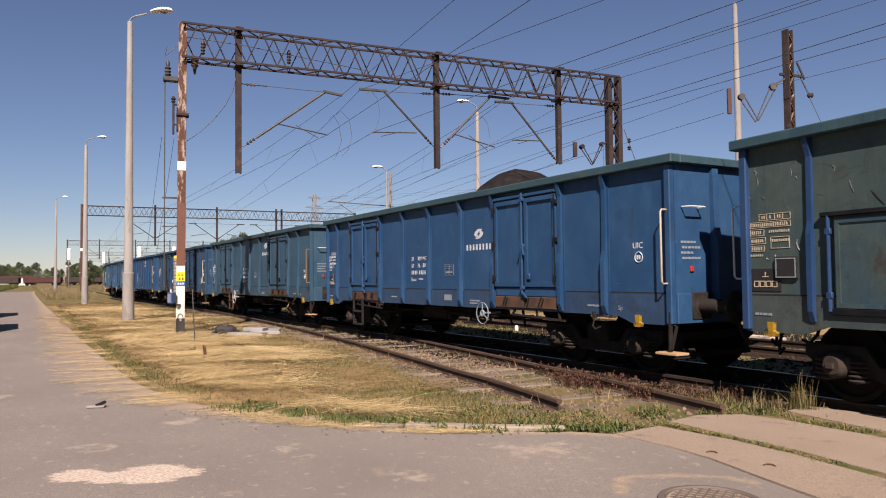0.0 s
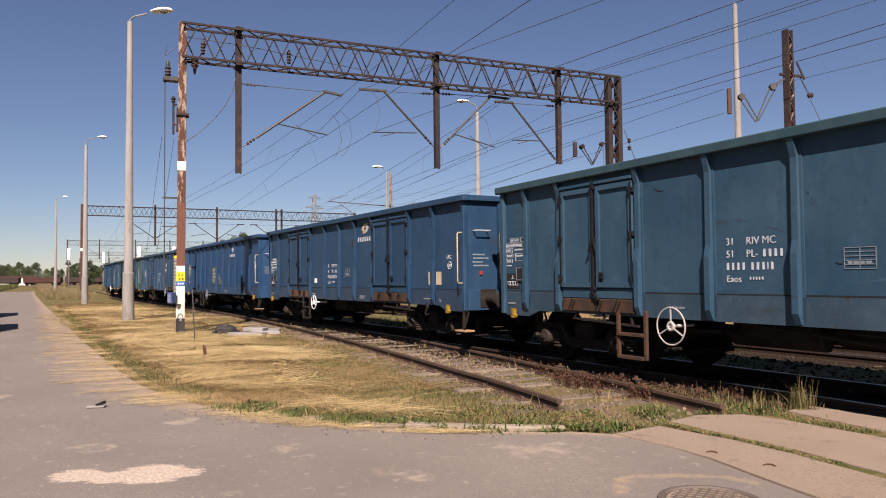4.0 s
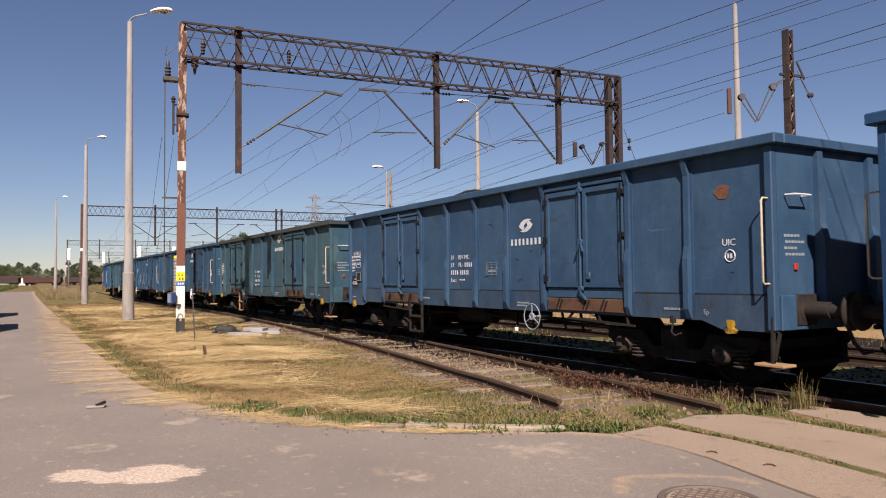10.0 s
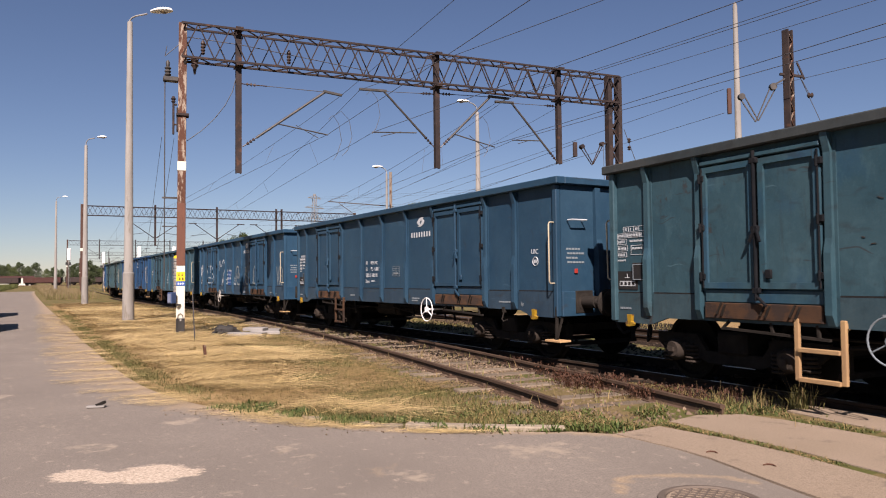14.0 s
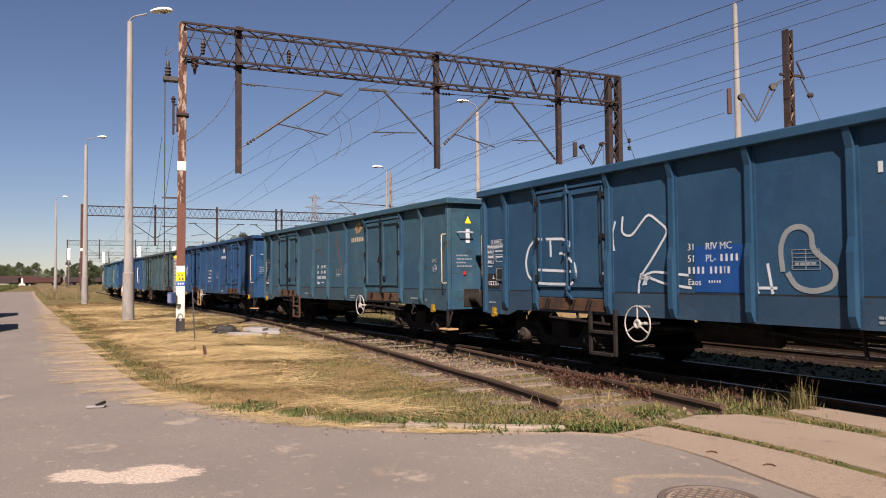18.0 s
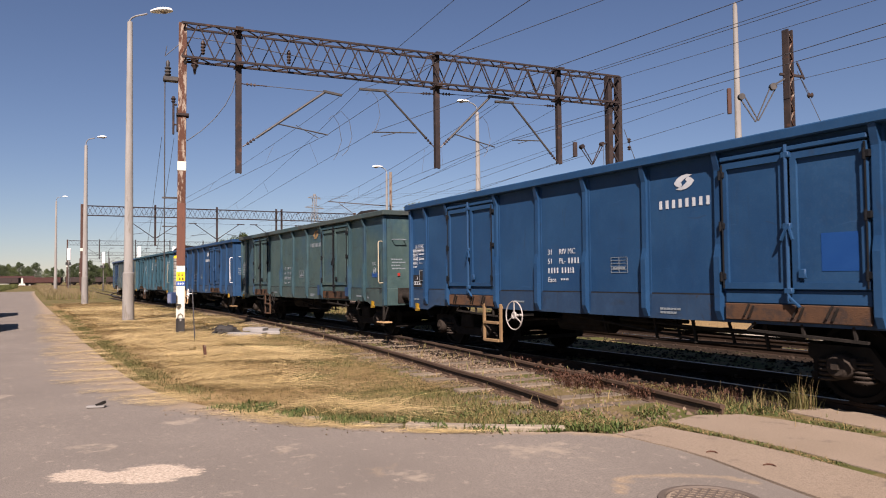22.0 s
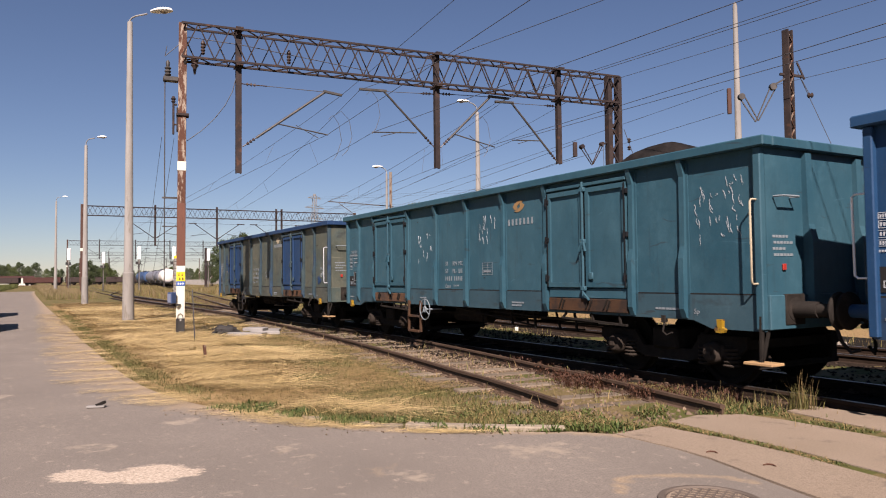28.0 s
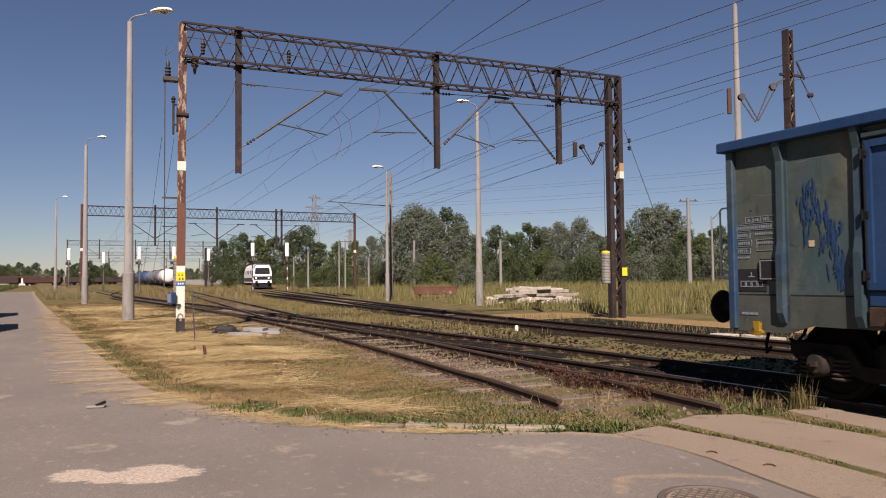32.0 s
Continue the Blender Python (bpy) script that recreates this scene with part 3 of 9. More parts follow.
rx_ = list(np.arange(-140, -40, 2.0)) + list(np.arange(-40, -16, 0.5)) + list(np.arange(-16, -8, 0.2)) + list(np.arange(-8, -2.8, 0.07)) + [-2.5, -2, -1, 0, 2, 5, 8, 15, 25, 40]
rq_ = list(np.linspace(0, 0.55, 10)) + list(np.linspace(0.56, 1.0, 72))
rv, rf, dust, bare = [], [], [], []
for x in rx_:
    ly = float(np.interp(x, [p[0] for p in left_edge], [p[1] for p in left_edge]))
    ye = kerb_y(x) if x <= -5.5 else float(np.interp(x, [p[0] for p in edge2], [p[1] for p in edge2]))
    for q in rq_:
        y = ly + (ye - ly) * q
        rv.append((x, y, 0.004 + 0.012 * noise.noise((x * 0.25, y * 0.25, 7))))
        slope = 1.0 if x < -10 else 0.75
        d = (ye - y) * slope
        wd = float(np.interp(x, (-60, -34, -14, -9.5, -7.2, -5.6), (0.5, 1.0, 1.2, 0.45, 0.24, 0.20)))
        a = 0.95 * math.exp(-(d / wd) ** 2) if x < -5.3 else 0.0
        for sx_, sy_, r1, r2, am in SPOTS:
            a = max(a, am * math.exp(-((x - sx_) / r1) ** 2 - ((y - sy_) / r2) ** 2))
        if -4.8 < x < -3.3 and y > 3.5:
            a = max(a, 1.0 * math.exp(-(near_line(x, y, SAND) / 0.06) ** 2))
        dust.append(a)
        bare.append(max(0.0, max(1 - ((x - bx_) / r1) ** 2 - ((y - by_) / r2) ** 2 for bx_, by_, r1, r2 in LOBES)) if -7.3 < x < -5.9 else 0.0)
nq = len(rq_)
rf = [(i * nq + j, (i + 1) * nq + j, (i + 1) * nq + j + 1, i * nq + j + 1) for i in range(len(rx_) - 1) for j in range(nq - 1)]
road = new("road", quick_mesh("road", rv, rf))
road.data.polygons.foreach_set("use_smooth", [True] * len(road.data.polygons))
for nm_, vals_ in (("dust", dust), ("bare", bare)):
    road.data.attributes.new(nm_, "FLOAT", "POINT").data.foreach_set("value", vals_)
paint_on(road, asphalt)
tagged(road, "worn grey asphalt road with a dusty surface", "road", kind="structure")


# concrete pavement by the crossing: two slabs parted by a strip of weeds
pavement = new("pavement")
tagged(pavement, "pale concrete pavement slabs beside the track crossing", "pavement", kind="structure")
slabs = [
    [(-5.47, 5.19), (-5.04, 5.21), (-4.71, 5.22), (-4.3, 5.18), (-3.88, 5.07), (-3.52, 4.98), (-3.2, 4.91), (-1.0, 4.78), (4, 4.6), (4, 5.15), (-3.19, 5.77), (-3.52, 5.82), (-4.08, 5.90), (-4.69, 5.92), (-5.5, 5.82)],
    [(-5.62, 6.12), (-4.69, 6.07), (-4.08, 6.06), (-3.52, 5.97), (-3.19, 5.93), (4, 5.35), (4, 7.0), (-3.98, 7.20), (-4.98, 7.20), (-5.45, 7.10), (-5.70, 6.65)],
]
for k, outl in enumerate(slabs):
    part("slab", Solid().prism(outl, "z", -0.06, 0.019 - 0.003 * k), concrete, pavement)
part("slab", Solid().prism([(-5.3, 7.68), (-4.2, 7.50), (-3.5, 7.44), (4, 7.2), (4, 8.25), (-4.6, 8.3), (-5.35, 8.2)], "z", -0.06, 0.018), concrete, pavement)
part("joint_soil", Solid().prism([(-5.6, 5.80), (-4.69, 5.90), (-4.08, 5.88), (-3.52, 5.80), (-3.19, 5.75), (4, 5.12), (4, 5.38), (-3.19, 5.95), (-3.52, 5.99), (-4.08, 6.08), (-4.69, 6.09), (-5.6, 6.14)], "z", -0.055, 0.006), soil, pavement, "earth filling the joint between the slabs")
part("joint_soil", Solid().prism([(-5.4, 7.06), (-4.98, 7.17), (-3.98, 7.17), (4, 6.95), (4, 7.25), (-3.5, 7.47), (-4.2, 7.53), (-5.3, 7.72)], "z", -0.055, 0.004), soil, pavement, "earth filling the joint between the slabs")
for hx, hy in ((-4.42, 5.33), (-3.87, 5.36)):
    part("lifting_loop", Solid().tube([(-0.05, 0, -0.01), (-0.045, 0, 0.008), (-0.02, 0.025, 0.012), (0.02, 0.025, 0.012), (0.045, 0, 0.008), (0.05, 0, -0.01)], 0.007, 6), rust, pavement, "rusty lifting loop sunk in the slab", at=pose(hx, hy, 0.016, 0, 0, 35))
# kerb stones, sunk and uneven
kerb = new("kerb")
tagged(kerb, "sunken weathered concrete kerb stones along the verge", "kerb", kind="structure")
rk = random.Random(5)
kd = np.concatenate([[0], np.cumsum(np.hypot(*np.diff(KERB, axis=0).T))])
kmesh = Solid().box(-0.42, 0.42, -0.06, 0.06, -0.14, 0.0, 0.012).mesh("kerb_stone")
q = kd[-1] - 0.9
while q > kd[-1] - 4.6:
    x, y = np.interp(q, kd, KERB[:, 0]), np.interp(q, kd, KERB[:, 1])
    x2, y2 = np.interp(q - 0.4, kd, KERB[:, 0]), np.interp(q - 0.4, kd, KERB[:, 1])
    a = math.degrees(math.atan2(y - y2, x - x2))
    part("kerb_stone", kmesh, kerb_mat, kerb, at=pose(x - math.sin(radians(a)) * 0.20, y + math.cos(radians(a)) * 0.20, 0.038 + rk.uniform(-0.03, 0.012), rk.uniform(-4, 4), rk.uniform(-2, 2), a + rk.uniform(-3, 3)))
    q -= rk.choice((0.9, 0.92, 0.9, 1.2))

# ---------------------------------------------------------------- tracks
def rail_prof(head_only=False):
    if head_only:
        return [(-0.030, 0.0012), (0.030, 0.0012), (0.030, -0.004), (-0.030, -0.004)]
    return [(-0.034, 0), (0.034, 0), (0.036, -0.035), (0.010, -0.05), (0.010, -0.13), (0.062, -0.145), (0.062, -0.155), (-0.062, -0.155), (-0.062, -0.145), (-0.010, -0.13), (-0.010, -0.05), (-0.036, -0.035)]


def extrude(line, off, prof, z):
    """A profile swept along a line, off metres to its side."""
    ln = np.array(line)
    d = np.gradient(ln, axis=0)
    d /= np.linalg.norm(d, axis=1)[:, None]
    nrm = np.stack([-d[:, 1], d[:, 0]], 1)
    v, f = [], []
    k = len(prof)
    for p, n in zip(ln, nrm):
        for a, b in prof:
            v.append((p[0] + n[0] * (off + a), p[1] + n[1] * (off + a), z + b))
    for i in range(len(ln) - 1):
        f += [(i * k + j, i * k + (j + 1) % k, (i + 1) * k + (j + 1) % k, (i + 1) * k + j) for j in range(k)]
    s = Solid().add(v, f)
    s.f += [tuple(range(k))[::-1], tuple(range(len(v) - k, len(v)))]
    return s


SLEEPER = Solid().box(-0.125, 0.125, -1.28, 1.28, -0.2, 0.0, 0.015).mesh("sleeper")
PLATE = Solid().box(-0.09, 0.09, -0.15, 0.15, -0.02, 0.012, 0.004).box(-0.03, 0.03, -0.11, -0.07, 0.0, 0.05, 0.006).box(-0.03, 0.03, 0.07, 0.11, 0.0, 0.05, 0.006).mesh("rail_plate")


def track(name, line, label, sleepers=(), z=RAIL, worn=True, bed=ballast_bed, lift=0.0, ends=None, wood=sleeper_mat, half=1.75):
    """Rails on sleepers in a low ballast bed. sleepers: stretches of x in which they are built one by one."""
    t = tagged(new(name), label, "railway track", kind="structure")
    line = np.array(line)
    if bed:
        prof = [(-half, -0.16), (-half * 0.8, -0.075), (1.3, -0.075), (1.75, -0.16), (1.75, -0.3), (-half, -0.3)]
        part("ballast", extrude(line, 0, prof, z - 0.07 + lift), bed, t)
    for off in (-0.7535, 0.7535):
        run = line[line[:, 0] < (ends[0] if off < 0 else ends[1])] if ends else line
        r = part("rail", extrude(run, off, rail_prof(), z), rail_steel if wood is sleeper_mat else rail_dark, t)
        if worn:
            part("rail_head", extrude(run, off, rail_prof(True), z), rail_top, r, "shiny worn running surface")
    d = np.concatenate([[0], np.cumsum(np.hypot(*np.diff(line, axis=0).T))])
    r = random.Random(len(line))
    for a, b in sleepers:
        q = 0.0
        while q < d[-1]:
            x, y = np.interp(q, d, line[:, 0]), np.interp(q, d, line[:, 1])
            if a <= x <= b:
                x2, y2 = np.interp(q + 0.3, d, line[:, 0]), np.interp(q + 0.3, d, line[:, 1])
                ang = math.degrees(math.atan2(y2 - y, x2 - x))
                sl = part("sleeper", SLEEPER, wood, t, at=pose(x, y, z - 0.134 + r.uniform(-0.022, 0.024), 0, 0, ang + r.uniform(-1.5, 1.5)))
                if x > -22:
                    for off in (-0.7535, 0.7535):
                        part("rail_plate", PLATE, rail_steel, sl, at=pose(0, off, 0.004))
            q += 0.62
    return t


track("track_main", MAIN, "running track with polished rail heads in shade of the train", [(-34, -2)], bed=shade_bed, wood=sleeper_shade)
# brown ballast strip, coloured near black for the train's shade on it
solo("ballast_shoulder", extrude(SECOND[SECOND[:, 0] > -24][::2], -2.9, [(-1.5, -0.02), (-0.9, 0.02), (1.0, 0.02), (1.4, -0.02), (1.4, -0.2), (-1.5, -0.2)], -0.01), shade_bed, "dark brown ballast between the running tracks, darkened for shade of the train", kind="structure")
track("track_siding", SIDING, "disused rusty siding with loose rotten sleepers and stones", [(-40, -6.4)], worn=False, ends=(-6.6, -5.6), half=1.12, lift=-0.03)
track("track_branch", BRANCH, "rusty branch track leading to the sidings", [(-45, -30)], lift=0.004)
track("track_left", LEFT, "track continuing along the grass verge", lift=0.008)
track("track_second", SECOND, "second running track beyond the train", [(-40, -25)], bed=dark_bed, wood=sleeper_shade)
track("track_third", THIRD, "third track branching off towards the parked locomotive", [(-50, -26)], lift=0.004)
track("track_fourth", FOURTH, "far rusty siding track in tall dry grass", lift=0.008)

rz_ = random.Random(9)
for ex, ey, ea, el in ((-12.3, 15.4, 5, 0.32), (-11.3, 15.55, 3, 0.5), (-9.6, 15.5, -2, 0.3)):
    solo("edging_slab", Solid().box(-el, el, -0.16, 0.16, -0.06, 0.075, 0.015), old_conc, "pale concrete edging slab beyond the second track", "concrete slab", "edging slabs beyond the second track", m=pose(ex, ey, 0.03, rz_.uniform(-4, 4), rz_.uniform(-2, 2), ea))

# ---------------------------------------------------------------- open goods wagons
PITCH, BODY = 14.04, 12.8
Z0, Z1 = 0.88, 3.142         # bottom of the sill and top of the rim above the rails
RIBS = (0.76, 1.72, 3.56, 4.84, 6.08, 7.36, 8.63, 10.63, 11.58)
DOORS = ((1.72, 3.56), (8.63, 10.63))
EARLY = dict(ribs=(0.74, 1.70, 3.52, 4.74, 5.98, 7.29, 8.46, 10.42, 11.47), doors=((1.70, 3.52), (8.46, 10.42)))       # two other builders' spacing
LATE = dict(ribs=(0.95, 2.10, 4.02, 5.17, 6.27, 7.32, 8.43, 10.40, 11.50), doors=((2.10, 4.02), (8.43, 10.40)))
NARROW = dict(kind="ribbed", ribs=(0.94, 2.14, 3.06, 4.02, 5.12, 6.21, 7.30, 8.38, 9.38, 10.35, 11.43))
SHARED = {}


def shared(key, make, smooth=False):
    if key not in SHARED:
        SHARED[key] = make().mesh(key, smooth)
    return SHARED[key]


def rib_solid():
    """A pressed side stanchion, deeper in its lower half, foot cut slanting."""
    s = Solid()
    prof = [(-1.355, 0.90), (-1.40, 0.90), (-1.452, 1.02), (-1.452, 1.70), (-1.416, 1.86), (-1.410, 2.80), (-1.470, 3.016), (-1.355, 3.016)]
    s.prism(prof, "x", -0.042, 0.042)
    s.box(-0.08, 0.08, -1.372, -1.355, 0.93, 2.98)
    return s


def thin_rib_solid():
    s = Solid()
    s.prism([(-1.355, 0.93), (-1.39, 0.93), (-1.435, 1.05), (-1.435, 1.92), (-1.405, 2.07), (-1.40, 2.80), (-1.465, 3.016), (-1.355, 3.016)], "x", -0.032, 0.032)
    return s


def door_solid(w):
    """A door leaf: plate, raised frame all round and pressed edges."""
    return Solid().box(0.0, w, -1.392, -1.36, 1.30, 2.86, 0.004)


def ring_frame(x0, x1, z0, z1, t, y0, y1):
    """A rectangular frame of one piece."""
    v = [(x, y, z) for y in (y0, y1) for a in (0, t) for x, z in ((x0 + a, z0 + a), (x1 - a, z0 + a), (x1 - a, z1 - a), (x0 + a, z1 - a))]
    f = []
    for i in range(4):
        j = (i + 1) % 4
        f += [(i, j, 4 + j, 4 + i), (8 + i, 12 + i, 12 + j, 8 + j), (i, 8 + i, 8 + j, j), (4 + i, 4 + j, 12 + j, 12 + i)]
    return Solid().add(v, f)


def bogie_solid():
    s = Solid()
    for sy in (-1, 1):
        prof = [(-1.35, 0.52), (-1.35, 0.66), (-0.62, 0.66), (-0.45, 0.44), (0.45, 0.44), (0.62, 0.66), (1.35, 0.66), (1.35, 0.52), (1.14, 0.36), (0.66, 0.36), (0.42, 0.28), (-0.42, 0.28), (-0.66, 0.36), (-1.14, 0.36)]
        s.prism(prof, "y", sy * 0.98 - 0.035, sy * 0.98 + 0.035)
        for x in (-0.9, 0.9):
            for dx in (-0.2, 0.2):
                s.box(x + dx - 0.03, x + dx + 0.03, sy * 0.98 - 0.06, sy * 0.98 + 0.06, 0.24, 0.54)
    s.box(-0.24, 0.24, -1.06, 1.06, 0.42, 0.72, 0.03)
    for x in (-1.3, 1.3):
        s.box(x - 0.05, x + 0.05, -0.98, 0.98, 0.5, 0.62)
    for x in (-0.42, 0.42, -1.38, 1.38):
        s.bar((x, -0.86, 0.28), (x, 0.86, 0.28), 0.07)
        for y in (-0.75, 0.75):
            s.bar((x, y, 0.66), (x, y, 0.26), 0.05)
            s.box(x - 0.05, x + 0.05, y - 0.05, y + 0.05, 0.3, 0.62)
    s.cyl((0, 0, 0.7), (0, 0, 0.86), 0.2, n=14)
    return s


def wheelset_solid():
    s = Solid()
    for sy in (-1, 1):
        y = sy * 0.75
        s.lathe([(0.12, y - sy * 0.02), (0.46, y - sy * 0.068), (0.49, y - sy * 0.066), (0.49, y - sy * 0.04), (0.46, y - sy * 0.025), (0.455, y + sy * 0.065), (0.40, y + sy * 0.065), (0.38, y + sy * 0.02), (0.14, y + sy * 0.03), (0.12, y + sy * 0.09)], "y", 28)
    s.cyl((0, -1.06, 0), (0, 1.06, 0), 0.075, n=10)
    for a in (0.0, 2.1, 4.2):
        s.box(math.cos(a) * 0.27 - 0.03, math.cos(a) * 0.27 + 0.03, -0.80, -0.76, math.sin(a) * 0.27 - 0.03, math.sin(a) * 0.27 + 0.03)
    return s


def axle_box_solid():
    return Solid().lathe([(0.10, -1.20), (0.135, -1.17), (0.15, -1.12), (0.15, -0.93)], "y", 14).box(-0.17, 0.17, -1.13, -0.93, -0.04, 0.10, 0.02).box(-0.04, 0.04, -1.235, -1.15, -0.03, 0.03)


def spring_solid():
    s = Solid()
    for k in range(5):
        w = 0.10 - 0.0 * k
        s.ring((0, -0.98, -0.06 + k * 0.052), w, 0.018, "z", 14, 5)
    return s


def buffer_solid():
    s = Solid().lathe([(0.15, 0.0), (0.15, 0.03), (0.105, 0.04), (0.10, 0.33), (0.078, 0.33), (0.078, 0.57)], "x", 16)
    s.box(-0.02, 0.025, -0.19, 0.19, -0.19, 0.19, 0.01)
    return s


def buffer_head_solid():
    return Solid().lathe([(0.10, 0.53), (0.215, 0.555), (0.225, 0.575), (0.21, 0.60), (0.12, 0.615)], "x", 22)


def coupler_solid():
    s = Solid().tube([(0.0, 0, 0), (0.22, 0, 0.0), (0.34, 0, 0.05), (0.42, 0, 0.0), (0.40, 0, -0.1), (0.28, 0, -0.12)], 0.04, 6)
    s.tube([(0.3, -0.07, 0), (0.42, -0.08, -0.14), (0.56, -0.06, -0.25), (0.62, 0.0, -0.26), (0.56, 0.06, -0.25), (0.42, 0.08, -0.14), (0.3, 0.07, 0)], 0.025, 6)
    s.cyl((0.40, -0.14, -0.2), (0.40, 0.14, -0.2), 0.03, n=8)
    return s


def hose_solid():
    return Solid().tube([(0.0, -0.33, 0.0), (0.12, -0.34, -0.02), (0.22, -0.36, -0.14), (0.30, -0.38, -0.32), (0.40, -0.36, -0.44), (0.50, -0.33, -0.40)], 0.024, 7)


def hand_wheel_solid(r=0.25):
    s = Solid().ring((0, 0, 0), r, 0.0105, "y", 30, 6)
    s.ring((0, 0, 0), 0.05, 0.022, "y", 12, 6)
    for a in (90, 210, 330):
        s.bar((0, 0, 0), (r * math.cos(radians(a)), 0.0, r * math.sin(radians(a))), 0.017, 0.014)
    s.cyl((0, 0, 0), (0, 0.42, 0), 0.022, n=8)
    return s


def ladder_solid():
    s = Solid()
    for x in (-0.28, 0.28):
        s.box(x - 0.03, x + 0.03, -1.43, -1.385, 0.27, 0.97, 0.006)
        s.bar((x, -1.40, 0.90), (x, -1.2, 0.98), 0.05)
    for z in (0.29, 0.62):
        s.box(-0.25, 0.25, -1.46, -1.385, z - 0.025, z + 0.025, 0.006)
    return s


def step_solid():
    s = Solid().bar((0, -1.40, 1.15), (0, -1.42, 0.42), 0.05, 0.03)
    s.bar((0.02, -1.42, 0.45), (0.02, -1.28, 0.86), 0.03)
    return s


def hook_solid():
    """The yellow two-eared towing hook."""
    pr = [(-0.05, 0.91), (0.05, 0.91), (0.042, 0.80), (0.055, 0.772), (0.08, 0.785), (0.092, 0.755), (0.07, 0.715), (0.0, 0.705), (-0.07, 0.715), (-0.092, 0.755), (-0.08, 0.785), (-0.055, 0.772), (-0.042, 0.80)]
    return Solid().prism([(u * 0.85, 0.91 + (w - 0.91) * 0.85) for u, w in pr], "y", -1.475, -1.42)


def rail_u_solid(z0, z1, d):
    return Solid().tube([(0, 0, z0), (0, -d * 0.8, z0), (0, -d, z0 + 0.03), (0, -d, z1 - 0.03), (0, -d * 0.8, z1), (0, 0, z1)], 0.013, 6)


def rail_end_solid():
    return Solid().tube([(0.0, 0, 1.42), (-0.20, 0, 1.42), (-0.235, 0, 1.45), (-0.245, 0, 2.30), (-0.21, 0, 2.33), (0.0, 0, 2.33)], 0.013, 6)


def latch_solid():
    """The upright locking bar between the leaves with its handles."""
    s = Solid().cyl((0, -1.455, 1.16), (0, -1.455, 2.96), 0.022, n=8)
    for z in (1.28, 2.02, 2.84):
        s.box(-0.05, 0.05, -1.475, -1.42, z - 0.035, z + 0.035, 0.008)
    s.bar((0.0, -1.475, 2.0), (-0.06, -1.485, 1.86), 0.035, 0.02)
    s.bar((0.04, -1.475, 2.0), (0.09, -1.485, 1.86), 0.035, 0.02)
    s.box(0.12, 0.21, -1.455, -1.42, 1.42, 1.53, 0.01)
    s.bar((0.02, -1.46, 1.2), (0.14, -1.465, 1.10), 0.035, 0.02)
    return s


def hinge_solid():
    return Solid().box(-0.035, 0.045, -1.448, -1.40, -0.04, 0.04, 0.008).cyl((-0.015, -1.45, -0.06), (-0.015, -1.45, 0.06), 0.016, n=8)


def logo_solid(sc=1.0):
    """The operator's round two-part emblem as a plain shape: two curved wedges."""
    s = Solid()
    half = [(-0.185, -0.005), (-0.13, 0.055), (-0.04, 0.098), (0.06, 0.110), (0.15, 0.092), (0.02, 0.050), (-0.055, 0.0), (-0.03, -0.035), (-0.075, -0.075), (-0.14, -0.045)]
    for q in (1, -1):
        pts = [(u * sc * q, w * sc * q) for u, w in half]
        s.prism(pts, "y", -0.002, 0.002)
    return s


def blocks(widths, h, gap, y0=-0.002, y1=0.002):
    """A row of plain bars standing for lettering."""
    s, x = Solid(), 0.0
    for w in widths:
        if w > 0:
            s.box(x, x + w, y0, y1, 0, h)
        x += abs(w) + gap
    return s


def table_solid(seed, w=0.62, big=True):
    """The load table: ruled boxes with unreadable figures as bars."""
    r = random.Random(seed)
    s = Solid()

    def rect(x0, x1, z0, z1, t=0.006):
        s.box(x0, x1, -0.002, 0.002, z0, z0 + t).box(x0, x1, -0.002, 0.002, z1 - t, z1)
        s.box(x0, x0 + t, -0.002, 0.002, z0 + t, z1 - t).box(x1 - t, x1, -0.002, 0.002, z0 + t, z1 - t)

    def fill(x0, x1, z0, z1):
        x = x0
        while x < x1 - 0.02:
            d = r.uniform(0.010, 0.020)
            s.box(x, x + d, -0.002, 0.002, z0, z1)
            x += d + 0.016
    rect(0.18, w, 0.62, 0.70)
    for k in range(1, 4):
        s.box(0.18 + k * (w - 0.18) / 4, 0.188 + k * (w - 0.18) / 4, -0.002, 0.002, 0.629, 0.691)
        fill(0.20 + (k - 1) * (w - 0.18) / 4 + 0.02, 0.20 + (k - 1) * (w - 0.18) / 4 + 0.07, 0.64, 0.68)
    rect(0.05, w, 0.535, 0.605)
    fill(0.07, w - 0.03, 0.55, 0.59)
    rect(0.05, 0.25, 0.44, 0.52)
    fill(0.07, 0.23, 0.46, 0.50)
    fill(0.32, w, 0.47, 0.50)
    rect(0.0, 0.27, 0.34, 0.42)
    fill(0.03, 0.25, 0.36, 0.40)
    rect(0.0, 0.25, 0.25, 0.32)
    fill(0.03, 0.22, 0.265, 0.305)
    fill(0.02, 0.24, 0.19, 0.215)
    fill(0.36, w - 0.02, 0.36, 0.39)
    rect(0.34, w - 0.02, 0.28, 0.42)
    return s


def axle_sign_solid():
    """The wheel-arrangement sign: four boxes in a row and a cross."""
    s = Solid()
    for k in range(4):
        x = 0.06 + k * 0.085
        s.box(x, x + 0.075, -0.004, 0.0, 0.05, 0.06).box(x, x + 0.075, -0.004, 0.0, 0.115, 0.125)
        s.box(x, x + 0.008, -0.004, 0.0, 0.06, 0.115).box(x + 0.067, x + 0.075, -0.004, 0.0, 0.06, 0.115)
    s.box(0.18, 0.27, -0.004, 0, 0.17, 0.18).box(0.22, 0.23, -0.004, 0, 0.18, 0.23)
    return s


